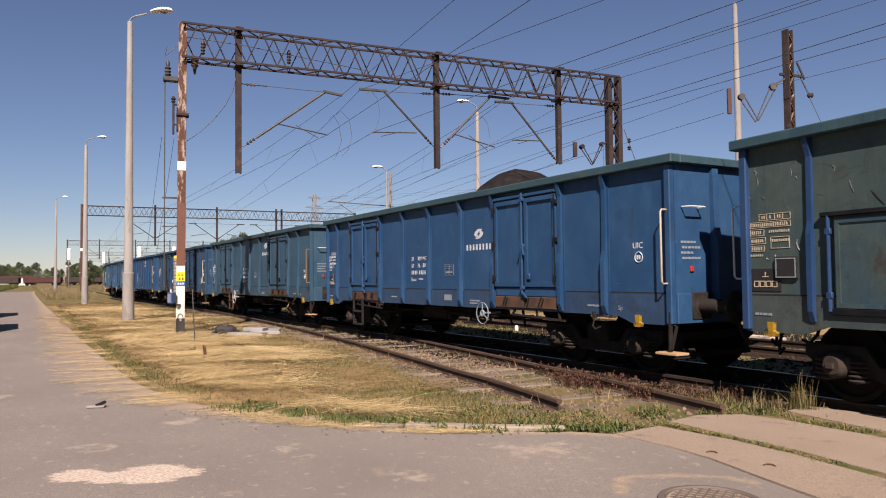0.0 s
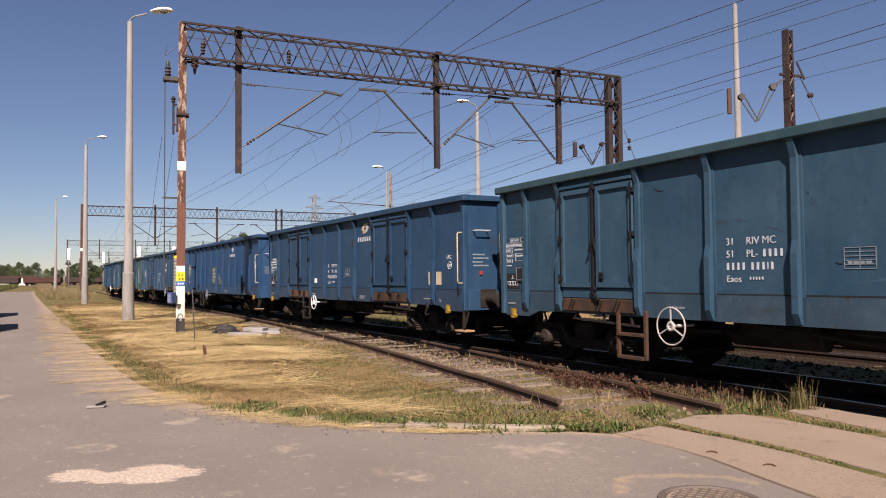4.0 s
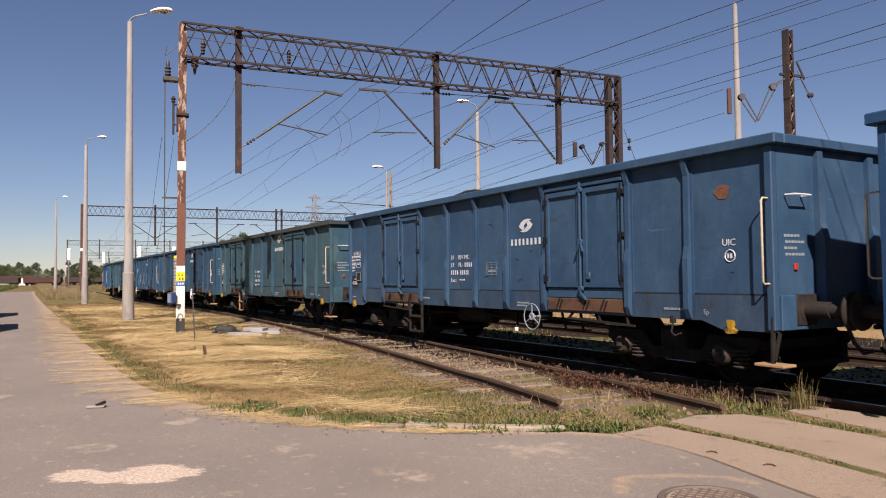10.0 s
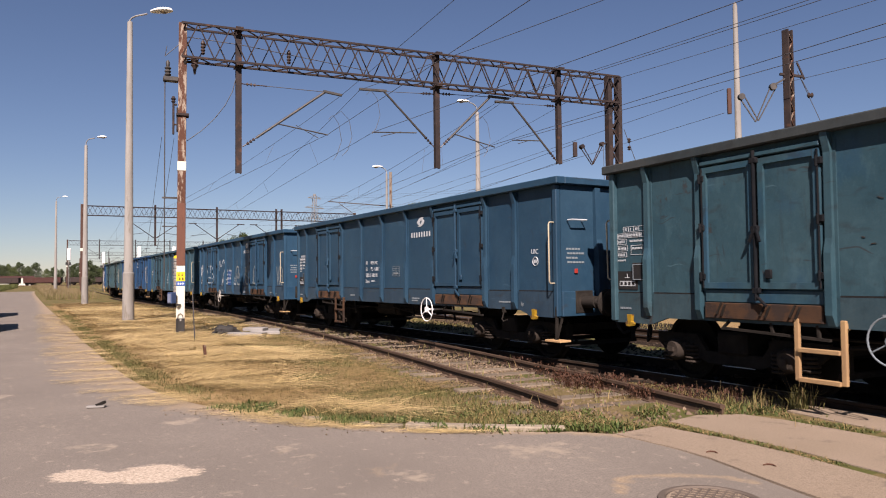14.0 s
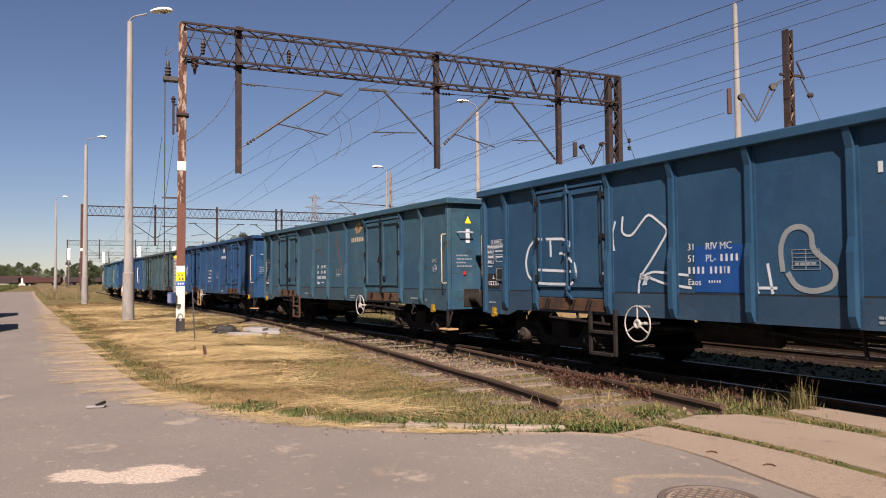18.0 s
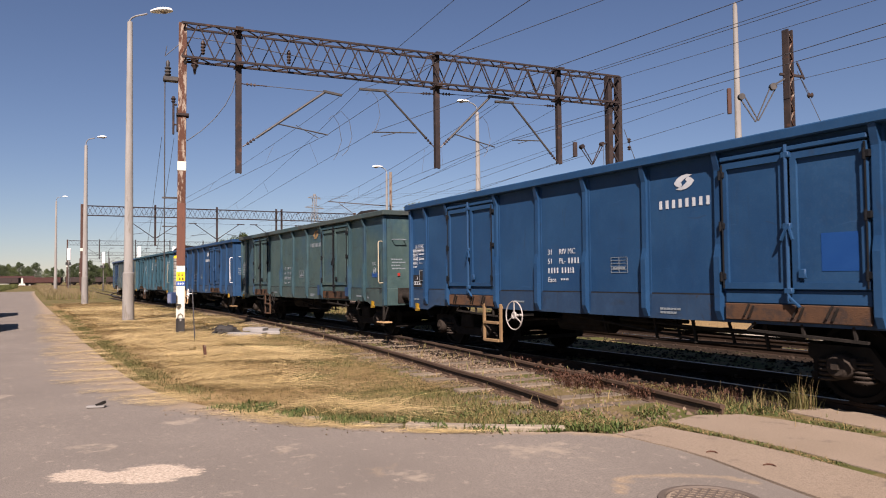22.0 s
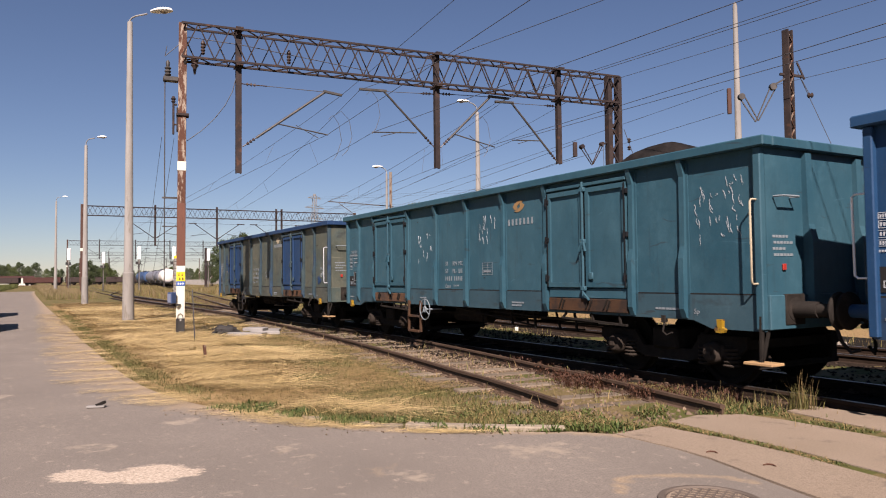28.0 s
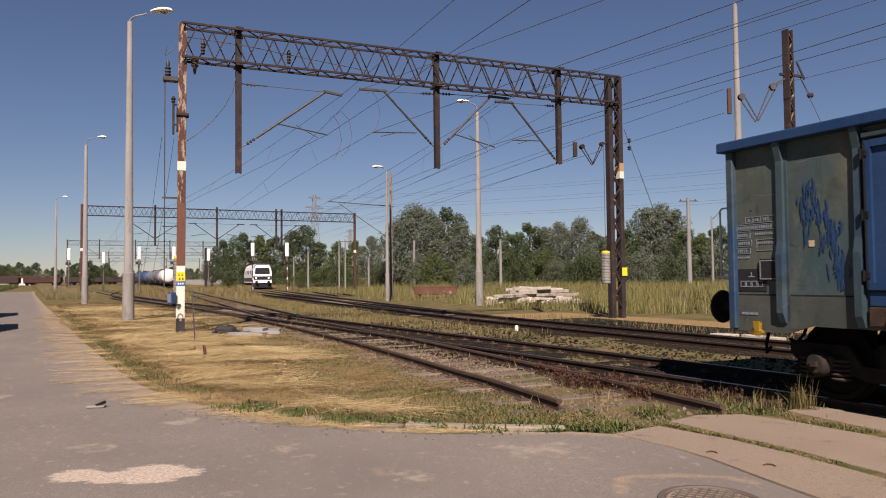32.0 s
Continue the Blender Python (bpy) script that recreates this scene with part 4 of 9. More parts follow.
def scribble(strokes, r, taper=False):
    """Sprayed strokes as flat bands that hug the plate."""
    s = Solid()
    for pts in strokes:
        pts = np.array(pts, float)
        d = np.concatenate([[0], np.cumsum(np.hypot(*np.diff(pts, axis=0).T))])
        q = np.linspace(0, d[-1], max(4, int(d[-1] / 0.06)))
        p = np.stack([np.interp(q, d, pts[:, 0]), np.interp(q, d, pts[:, 1])], 1)
        if len(p) > 8:
            p[1:-1] = (p[:-2] + 2 * p[1:-1] + p[2:]) / 4
        g = np.gradient(p, axis=0)
        g /= np.linalg.norm(g, axis=1)[:, None] + 1e-9
        n = len(p)
        nn = np.stack([-g[:, 1], g[:, 0]], 1) * r
        if taper:
            nn *= (0.12 + 0.88 * np.sin(np.linspace(0.05, 3.09, n)))[:, None]
        v = [(a[0], -0.0015, a[1]) for a in p + nn] + [(a[0], -0.0015, a[1]) for a in p - nn]
        v += [(x, 0.0015, z) for x, _, z in v]
        f = []
        for i in range(n - 1):
            f += [(i, i + 1, n + i + 1, n + i), (2 * n + i, 3 * n + i, 3 * n + i + 1, 2 * n + i + 1), (i, 2 * n + i, 2 * n + i + 1, i + 1), (n + i, n + i + 1, 3 * n + i + 1, 3 * n + i)]
        s.add(v, f)
    return s


PANEL = -1.3625     # outer face of the side plates, markings lie on it


def wagon(style):
    """An open four-axle wagon, its long side towards -y, its rear end at -x. Origin between the rails under its middle."""
    w = thing("goods_wagon", style["label"], "freight wagon", "wagons of the train")
    body, ribm, doorm = style["body"], style.get("rib", style["body"]), style.get("door", style["body"])
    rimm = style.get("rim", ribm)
    special = style.get("kind") == "ribbed"
    X = lambda s: s - BODY / 2
    # underframe
    und = Solid().box(-6.3, 6.3, -1.32, 1.32, 1.10, 1.20)
    for y in (-0.28, 0.28):
        und.box(-6.3, 6.3, y - 0.07, y + 0.07, 0.80, 1.10)
    for x in np.arange(-5.6, 5.7, 1.24):
        und.box(x - 0.05, x + 0.05, -1.30, 1.30, 0.92, 1.10)
    part("underframe", SHARED.setdefault("und", und.mesh("underframe")), under_dark, w)
    far = pose(0, 0, 0, 0, 0, 180)
    for side in (0, 1):
        m = far if side else None
        part("side_wall", shared("wall", lambda: Solid().box(-6.36, 6.36, -1.36, -1.335, 1.235, 3.02)), body, w, at=m)
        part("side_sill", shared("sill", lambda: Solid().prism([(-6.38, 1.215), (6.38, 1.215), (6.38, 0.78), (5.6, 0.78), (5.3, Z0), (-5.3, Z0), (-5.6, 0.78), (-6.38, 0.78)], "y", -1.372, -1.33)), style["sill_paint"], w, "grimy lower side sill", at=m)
        part("drip_ledge", shared("ledge", lambda: Solid().box(-6.36, 6.36, -1.367, -1.34, 1.217, 1.233)), plate_black, w, at=m)
        ribs = style.get("ribs", RIBS)
        for x in ribs:
            flip = BODY - x if side else x
            px = X(flip)
            mm = (far @ pose(px, 0, 0)) if side else pose(px, 0, 0)
            part("stanchion", shared("rib", rib_solid) if not special else shared("thinrib", thin_rib_solid), ribm, w, at=mm)
        if special:
            for x in ribs[1:-1]:
                part("guard_rod", shared("grod", lambda: Solid().tube([(0.15, -1.362, 1.26), (0.15, -1.40, 1.28), (0.15, -1.405, 1.92), (0.13, -1.41, 2.0), (0.06, -1.41, 2.02)], 0.011, 6), True), ribm, w, "bent rod beside the stanchion", at=(far @ pose(-X(x), 0, 0)) if side else pose(X(x), 0, 0))
            if not side:
                hatch = part("hatch", shared("hatch", lambda: Solid().box(1.24, 2.03, -1.388, -1.362, 1.10, 2.07, 0.004)), body, w, "low discharge hatch", at=pose(-6.4, 0, 0))
                part("hatch_frame", shared("hframe", lambda: ring_frame(1.24, 2.03, 1.10, 2.07, 0.05, -1.402, -1.387)), body, hatch)
                part("hatch_ledge", shared("hledge", lambda: Solid().box(1.08, 2.10, -1.43, -1.36, 2.10, 2.15, 0.006)), lock_grime, hatch)
                part("hatch_sill", shared("hsill", lambda: Solid().box(1.16, 2.06, -1.41, -1.374, 1.02, 1.09, 0.006)), lock_grime, hatch)
                for hx in (1.17, 2.07):
                    part("hatch_rod", shared("hrod", lambda: Solid().cyl((0, -1.41, 1.06), (0, -1.41, 2.12), 0.022, n=8).box(-0.035, 0.035, -1.43, -1.39, 1.2, 1.27, 0.006).box(-0.035, 0.035, -1.43, -1.39, 1.9, 1.97, 0.006), True), ribm if hx < 2 else lock_grime, hatch, at=pose(hx, 0, 0))
                part("soot_mark", scribble([arc(2.40, 1.17, 0.05, 0.05, 0, 360), arc(2.40, 1.17, 0.105, 0.11, 20, 375)], 0.032), lock_grime, w, "smeared black grease", at=pose(-6.4, PANEL - 0.011, -0.02))
            continue
        for a, b in style.get("doors", DOORS):
            mid = (a + b) / 2
            wd = (b - a) / 2 - 0.12
            for k, x0 in enumerate((a + 0.085, mid + 0.035)):
                xx = X(BODY - x0 - wd) if side else X(x0)
                leaf = part("door", shared("door%.2f" % wd, lambda: door_solid(wd)), doorm, w, at=(far @ pose(-xx - wd, 0, 0)) if side else pose(xx, 0, 0))
                part("door_frame", shared("dframe%.2f" % wd, lambda: ring_frame(0, wd, 1.30, 2.86, 0.075, -1.428, -1.391)), doorm, leaf)
                for z in (1.45, 2.08, 2.72):
                    part("hinge", shared("hinge", hinge_solid), lock_grime, leaf, at=pose(0.0 if k == 0 else wd, 0, z))
                part("hinge_rod", shared("hingerod", lambda: Solid().cyl((0, -1.437, 1.31), (0, -1.437, 2.85), 0.012, n=6), True), lock_grime, leaf, at=pose(0.012 if k == 0 else wd - 0.012, 0, 0))
            xm = X(mid)
            part("door_gap", shared("dgap", lambda: Solid().box(-0.034, 0.034, -1.402, -1.362, 1.29, 2.88)), lock_grime, w, "dark gap between the door leaves", at=(far @ pose(-xm, 0, 0)) if side else pose(xm, 0, 0))
            part("locking_bar", shared("latch", latch_solid, True), style.get("bar", ribm), w, "steel door locking bar with handles", at=(far @ pose(-xm, 0, 0)) if side else pose(xm, 0, 0))
            part("door_header", shared("head%.2f" % wd, lambda: Solid().box(-wd - 0.05, wd + 0.05, -1.44, -1.362, 2.885, 2.945, 0.01)), ribm, w, at=(far @ pose(-xm, 0, 0)) if side else pose(xm, 0, 0))
            sd = part("door_sill", shared("dsill%.2f" % wd, lambda: Solid().box(-wd - 0.03, wd + 0.03, -1.415, -1.374, 0.92, 1.12, 0.008)), style.get("sill", sill_rust), w, "rusty sill below the door", at=(far @ pose(-xm, 0, 0)) if side else pose(xm, 0, 0))
            part("door_threshold", shared("dthr%.2f" % wd, lambda: Solid().box(-wd - 0.03, wd + 0.03, -1.395, -1.37, 1.13, 1.28, 0.005)), doorm, w, at=(far @ pose(-xm, 0, 0)) if side else pose(xm, 0, 0))
            for dx in (-0.55, 0.1, 0.5):
                part("hook", shared("shook", lambda: Solid().bar((0, -1.43, 1.12), (-0.07, -1.435, 0.98), 0.02).bar((0.06, -1.43, 1.1), (0.0, -1.435, 0.96), 0.02)), under_dark, sd, at=pose(dx, 0, 0))
    for sx in (0, 1):
        m = far if sx else None
        ew = part("end_wall", shared("end", lambda: Solid().box(-6.40, -6.37, -1.33, 1.33, 1.0, 3.02)), body, w, at=m)
        for y in (-0.55, 0.55):
            part("end_stanchion", shared("erib%.2f" % y, lambda: Solid().prism([(-6.40, 0.9), (-6.47, 0.95), (-6.53, 1.1), (-6.53, 1.9), (-6.48, 2.1), (-6.46, 2.99), (-6.40, 2.99)], "y", y - 0.06, y + 0.06)), ribm, ew)
        part("headstock", shared("hstock", lambda: Solid().box(-6.44, -6.36, -1.34, 1.34, 0.80, 1.22, 0.01)), body, w, at=m)
        for y in (-1, 1):
            part("corner_post", shared("corner%d" % y, lambda: Solid().box(-6.405, -6.30, min(y * 1.335, y * 1.43), max(y * 1.335, y * 1.43), 0.80, 3.016, 0.012)), ribm, w, at=m)
            bf = part("buffer", shared("buffer", buffer_solid, True), style.get("buffer", under_dark), w, "sprung buffer", at=(pose(6.43, y * 0.875, 1.04) if sx == 0 else pose(-6.43, y * 0.875, 1.04, 0, 0, 180)))
            part("buffer_head", shared("bhead", buffer_head_solid, True), under_dark, bf, "round greasy buffer head")
        part("coupling", shared("coupler", coupler_solid, True), under_dark, w, "screw coupling hook and link", at=pose(6.44, 0, 1.02) if sx == 0 else pose(-6.44, 0, 1.02, 0, 0, 180))
        part("brake_hose", shared("hose_near", lambda: Solid().tube([(0.0, 0.36, 0.0), (0.10, 0.38, -0.03), (0.20, 0.42, -0.18), (0.24, 0.46, -0.40), (0.20, 0.50, -0.52), (0.12, 0.52, -0.44)], 0.024, 7), True), plate_black, w, "black rubber brake hose hanging down", at=pose(6.42, 0, 0.95) if sx == 0 else pose(-6.42, 0, 0.95, 0, 0, 180))
        part("brake_hose", shared("hose", hose_solid, True), plate_black, w, "black rubber brake hose", at=pose(6.42, 0, 0.95) if sx == 0 else pose(-6.42, 0, 0.95, 0, 0, 180))
    rim = Solid()
    for y in (-1, 1):
        rim.box(-6.50, 6.50, min(y * 1.30, y * 1.49), max(y * 1.30, y * 1.49), 3.015, Z1, 0.015)
    for x in (-1, 1):
        rim.box(min(x * 6.34, x * 6.50), max(x * 6.34, x * 6.50), -1.30, 1.30, 3.017, Z1 - 0.002, 0.015)
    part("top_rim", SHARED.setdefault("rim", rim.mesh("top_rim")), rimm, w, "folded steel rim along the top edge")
    # running gear
    for bx in (-4.5, 4.5):
        bg_ = part("bogie", shared("bogie", bogie_solid), bogie_grime, w, "grimy two-axle bogie", at=pose(bx, 0, 0))
        for ax in (-0.9, 0.9):
            ws = part("wheelset", shared("wset", wheelset_solid, True), tread_steel, bg_, "steel wheel pair on its axle", at=pose(ax, 0, 0.46))
            WHEELS.append((ws, ax))
            for y in (0, 180):
                part("axle_box", shared("abox", axle_box_solid, True), axle_grey, bg_, "dusty axle box", at=pose(ax, 0, 0.44, 0, 0, y))
                for dx in (-0.2, 0.2):
                    part("spring", shared("spring", spring_solid, True), axle_grey, bg_, at=pose(ax, 0, 0.34) @ pose(0, 0, 0, 0, 0, y) @ pose(dx, -0.02, 0))
    part("brake_cylinder", shared("bcyl", lambda: Solid().cyl((-0.35, -0.5, 0.78), (0.3, -0.5, 0.78), 0.19, n=14).cyl((0.3, -0.5, 0.78), (0.9, -0.5, 0.78), 0.03, n=8), True), under_dark, w)
    part("air_tank", shared("tank", lambda: Solid().lathe([(0.05, -0.6), (0.18, -0.55), (0.2, -0.48), (0.2, 0.48), (0.18, 0.55), (0.05, 0.6)], "x", 14, (1.9, 0.5, 0.78)), True), under_dark, w)
    rods = Solid()
    for y, z in ((-0.2, 0.62), (0.25, 0.66), (-0.95, 0.72)):
        rods.cyl((-3.6, y, z), (3.4, y * 0.6, z - 0.03), 0.02, n=6)
    rods.bar((-0.7, -0.6, 0.6), (-0.7, 0.3, 0.66), 0.06).bar((0.8, -0.5, 0.62), (0.8, 0.5, 0.62), 0.06)
    for x in (-0.3, 1.2, 2.1):
        rods.bar((x, -1.1, 0.9), (x + 0.06, -1.05, 0.58), 0.03)
    for x0, z0, x1, z1 in ((-1.2, 0.86, 1.6, 0.60), (0.2, 0.82, 3.2, 0.72), (0.6, 0.56, 2.9, 0.60), (-3.2, 0.62, -1.6, 0.74)):
        rods.cyl((x0, -1.18, z0), (x1, -1.15, z1), 0.018, n=6)
    for x in (-2.4, 0.9, 1.6, 2.7):
        rods.bar((x, -1.2, 0.92), (x + 0.05, -1.18, 0.56), 0.035)
    part("brake_rigging", SHARED.setdefault("rods", rods.mesh("brake_rigging")), bogie_grime, w)
    part("brake_frame", shared("bframe", lambda: Solid().box(-1.9, -0.1, -0.6, 0.5, 0.62, 0.86, 0.03).box(-1.5, -0.5, -0.95, -0.6, 0.66, 0.86, 0.03).cyl((-1.7, -0.75, 0.66), (-0.4, -0.75, 0.66), 0.12, n=12)), under_dark, w, "dark brake gear casing under the floor")
    for x0 in (X(mid_) for mid_ in (2.66, 9.62)):
        part("folding_step", shared("fold", lambda: Solid().bar((-0.62, -1.36, 0.80), (0.85, -1.36, 0.74), 0.045, 0.03).bar((-0.5, -1.36, 0.9), (-0.62, -1.36, 0.79), 0.03).bar((0.1, -1.36, 0.9), (0.12, -1.36, 0.77), 0.03).bar((0.7, -1.36, 0.9), (0.72, -1.36, 0.75), 0.03)), bogie_grime, w, at=pose(x0, 0, 0))
    part("hand_wheel", shared("hwheel%.2f" % style.get("wheel_r", 0.25), lambda: hand_wheel_solid(style.get("wheel_r", 0.25)), True), style.get("wheel", wheel_white), w, "spoked handbrake wheel", at=pose(X(style.get("wheel_x", 4.26)), -1.50, 0.79))
    part("ladder", shared("ladder", ladder_solid), style.get("ladder", ladder_tan), w, "steel step ladder below the sill", at=pose(X(style.get("ladder_x", 3.42)), 0, 0))
    for sx, mm in ((0, pose(6.36, 0, 0)), (1, far @ pose(6.36, 0, 0))):
        cs = part("corner_step", shared("cstep", step_solid), bogie_grime, w, "hanging corner footstep", at=mm)
        part("step_board", shared("cboard", lambda: Solid().box(-0.19, 0.20, -1.52, -1.28, 0.385, 0.42, 0.006)), ladder_tan, cs, "worn tan tread board")
        part("handrail", shared("railu", lambda: rail_u_solid(1.36, 2.38, 0.11), True), style.get("handrail", stencil_cream), w, "bent tube handrail", at=mm @ pose(-0.02, -1.43, 0))
        part("end_handrail", shared("raile", rail_end_solid, True), style.get("handrail", stencil_cream), w, "bent tube handrail", at=(pose(-6.40, -1.28, 0) if sx == 0 else far @ pose(-6.40, -1.28, 0)))
    for x in (0.44, 12.2):
        part("tow_hook", shared("thook", hook_solid), yellow, w, "yellow towing hook", at=pose(X(x), 0, 0))
        part("tow_hook", shared("thook", hook_solid), yellow, w, "yellow towing hook", at=far @ pose(-X(x), 0, 0))
    part("lever", shared("lever", lambda: Solid().tube([(0, -1.36, 0.86), (0.05, -1.46, 0.70), (0.14, -1.48, 0.66), (0.22, -1.46, 0.70)], 0.014, 5).box(-0.03, 0.03, -1.40, -1.34, 0.82, 0.92)), bogie_grime, w, at=pose(X(11.2), 0, 0))
    markings(w, style, X)
    return w


def bars(name, widths, h, gap, material, w, m):
    """A row of plain bars in place of figures, each one a part."""
    x = 0.0
    for d in widths:
        if d > 0:
            part(name, shared("bar%.3f_%.3f" % (d, h), lambda: Solid().box(d * 0.2, d * 0.75, -0.002, 0.002, 0, h)), material, w, at=m @ pose(x, 0, 0))
        x += abs(d) + gap


def markings(w, style, X):
    sten = style.get("stencil", stencil)
    at = lambda s, z, y=PANEL: pose(X(s), y - 0.0035, z)
    sd = style["seed"]
    special = style.get("kind") == "ribbed"
    # load table and plates by the rear end
    tagged(part("load_table", table_solid(sd), style.get("table", sten), w, at=at(0.05, 1.48 + 0.02 * (sd % 3))), "stencilled load table", kind="stuff")
    part("axle_plate", shared("aplate", lambda: Solid().box(0, 0.44, -0.003, 0.003, 0, 0.27)), style.get("plate", plate_black), w, at=at(0.08, 1.27))
    part("axle_sign", shared("asign", axle_sign_solid), sten, w, at=at(0.08, 1.27, PANEL - 0.003))
    if style.get("grille", True):
        lp = part("label_holder", shared("lhold", lambda: Solid().box(0, 0.30, -0.03, 0.0, 0, 0.26, 0.006)), plate_black, w, "black wire-fronted label holder", at=at(0.46, 1.42) if special else at(0.44, 1.40))
        part("holder_wire", shared("lwire", lambda: ring_frame(0, 0.27, 0, 0.23, 0.012, -0.002, 0.002)), stencil_dim, lp, at=pose(0.012, -0.032, 0.012))
    # number panel
    nx = style.get("num_x", 5.08)
    if style.get("numbers", True):
        z = style.get("num_z", 1.92)
        part("marking", letters("31", 0.13), sten, w, at=at(nx, z))
        part("marking", letters("RIV MC", 0.13), sten, w, at=at(nx + 0.30, z))
        part("marking", letters("51", 0.13), sten, w, at=at(nx, z - 0.155))
        part("marking", letters("PL-", 0.13), sten, w, at=at(nx + 0.30, z - 0.155))
        bars("marking_bar", (0.055,) * 4, 0.09, 0.022, sten, w, at(nx + 0.53, z - 0.155))
        bars("number_bar", (0.055, 0.055, 0.055, 0.055, -0.03, 0.055, 0.055, 0.055, 0.02, 0.055), 0.09, 0.022, sten, w, at(nx, z - 0.31))
        part("marking", letters("Eaos", 0.12), sten, w, at=at(nx, z - 0.46))
        bars("number_bar", (0.03,) * 5, 0.035, 0.012, sten, w, at(nx + 0.34, z - 0.43))
    gx_ = 6.62 if not special else 6.3
    for i in range(3):
        part("grid_line", shared("gridv", lambda: Solid().box(0, 0.006, -0.002, 0.002, 0, 0.231)), style.get("grid", stencil_dim), w, at=at(gx_ + 0.17 * i, 1.52))
    for i in range(6):
        part("grid_line", shared("gridh", lambda: Solid().box(0, 0.346, -0.0025, 0.0015, 0, 0.006)), style.get("grid", stencil_dim), w, at=at(gx_, 1.52 + 0.045 * i))
    part("inspection_text", shared("itext", lambda: blocks((0.05, 0.06, 0.05, 0.06), 0.03, 0.012)), stencil_dim, w, at=at(6.66 if not special else 6.34, 1.573))
    # emblem and operator bars
    lx, lz = style.get("logo_at", (8.04, 2.72))
    big = style.get("logo_scale", 1.05) * 0.9
    part("emblem", logo_solid(big), style.get("logo", sten), w, "round two-part emblem", at=at(lx, lz))
    for i in range(8):
        part("operator_bar", shared("opbar", lambda: Solid().box(0.015, 0.065, -0.002, 0.002, 0, 0.115)), style.get("logo_text", sten), w, at=at(lx - 0.46 + 0.116 * i, lz - style.get("logo_drop", 0.27) - 0.064))
    # small print along the sill and at the front end
    for x, n, z in ((0.15, 4, 0.98), (4.1, 5, 1.02), (7.6, 6, 1.0), (7.6, 5, 0.95), (11.05, 7, 1.0)):
        part("small_print", shared("sp%d" % n, lambda: blocks((0.05, 0.04, 0.06, 0.05, 0.04, 0.06, 0.05)[:n], 0.03, 0.012)), stencil_dim, w, at=at(x, z, -1.374))
    if style.get("uic", True):
        part("marking", letters("UIC", 0.125), style.get("uic_mat", sten), w, at=at(12.03, style.get("uic_z", 1.80)))
        part("round_mark", shared("round", lambda: Solid().ring((0, 0, 0), 0.075, 0.008, "y", 18, 4).box(-0.04, -0.02, -0.003, 0.003, -0.03, 0.03).box(0.0, 0.03, -0.003, 0.003, -0.03, 0.03)), style.get("uic_mat", sten), w, at=at(12.15, style.get("uic_z", 1.80) - 0.13))
    part("marking", letters("Sp", 0.10), stencil_dim, w, at=at(11.72, 0.96, -1.374))
    # front end wall: small notices and the red square
    em = pose(6.4035, -1.18, 1.55, 0, 0, 90)
    for k, n in enumerate((5, 6, 4, 6)):
        part("notice_text", shared("nt%d" % n, lambda: blocks((0.05, 0.04, 0.06, 0.05, 0.04, 0.06)[:n], 0.032, 0.014)), stencil_dim, w, at=pose(6.4035, -1.22 + 0.02 * (k % 2), 1.92 - 0.075 * k, 0, 0, 90))
    part("red_tag", shared("rtag", lambda: Solid().box(-0.034, 0.034, -0.02, 0.0, -0.04, 0.04, 0.006)), red_paint, w, "small red tag", at=pose(6.405, -1.02, 1.56, 0, 0, 90))
    part("end_shelf", shared("shelf", lambda: Solid().tube([(0, -0.02, 0), (0, -0.14, 0), (0.32, -0.14, 0), (0.32, -0.02, 0)], 0.014, 5)), sten, w, at=pose(6.40, -1.2, 2.42, 0, 0, 90))
    if style.get("scars"):
        sr = random.Random(sd * 7)
        st = []
        for _ in range(style["scars"]):
            a, b = sr.choice((0.15, 1.6, 2.5, 3.7, 4.95, 6.2, 7.5, 8.8, 9.8, 11.4)) + sr.uniform(0, 0.8), sr.uniform(1.4, 2.75)
            L_, tl, cv = sr.uniform(0.04, 0.28) * sr.choice((0.4, 0.7, 1)), sr.choice((-0.35, -0.2, 0.1, -1.2)), sr.uniform(-0.15, 0.15)
            L_ *= 0.7
            st.append([(a + L_ * q, b + tl * L_ * q + cv * L_ * math.sin(3.1 * q)) for q in (0, 0.25, 0.5, 0.75, 1)])
        for k_, one in enumerate(st):
            part("rust_scar", scribble([one], 0.0065, True), scar_rust, w, "rusty scrape in the paint" if k_ == 0 else "", at=at(0, 0))
    for extra in style.get("extras", ()):
        extra(w, at)


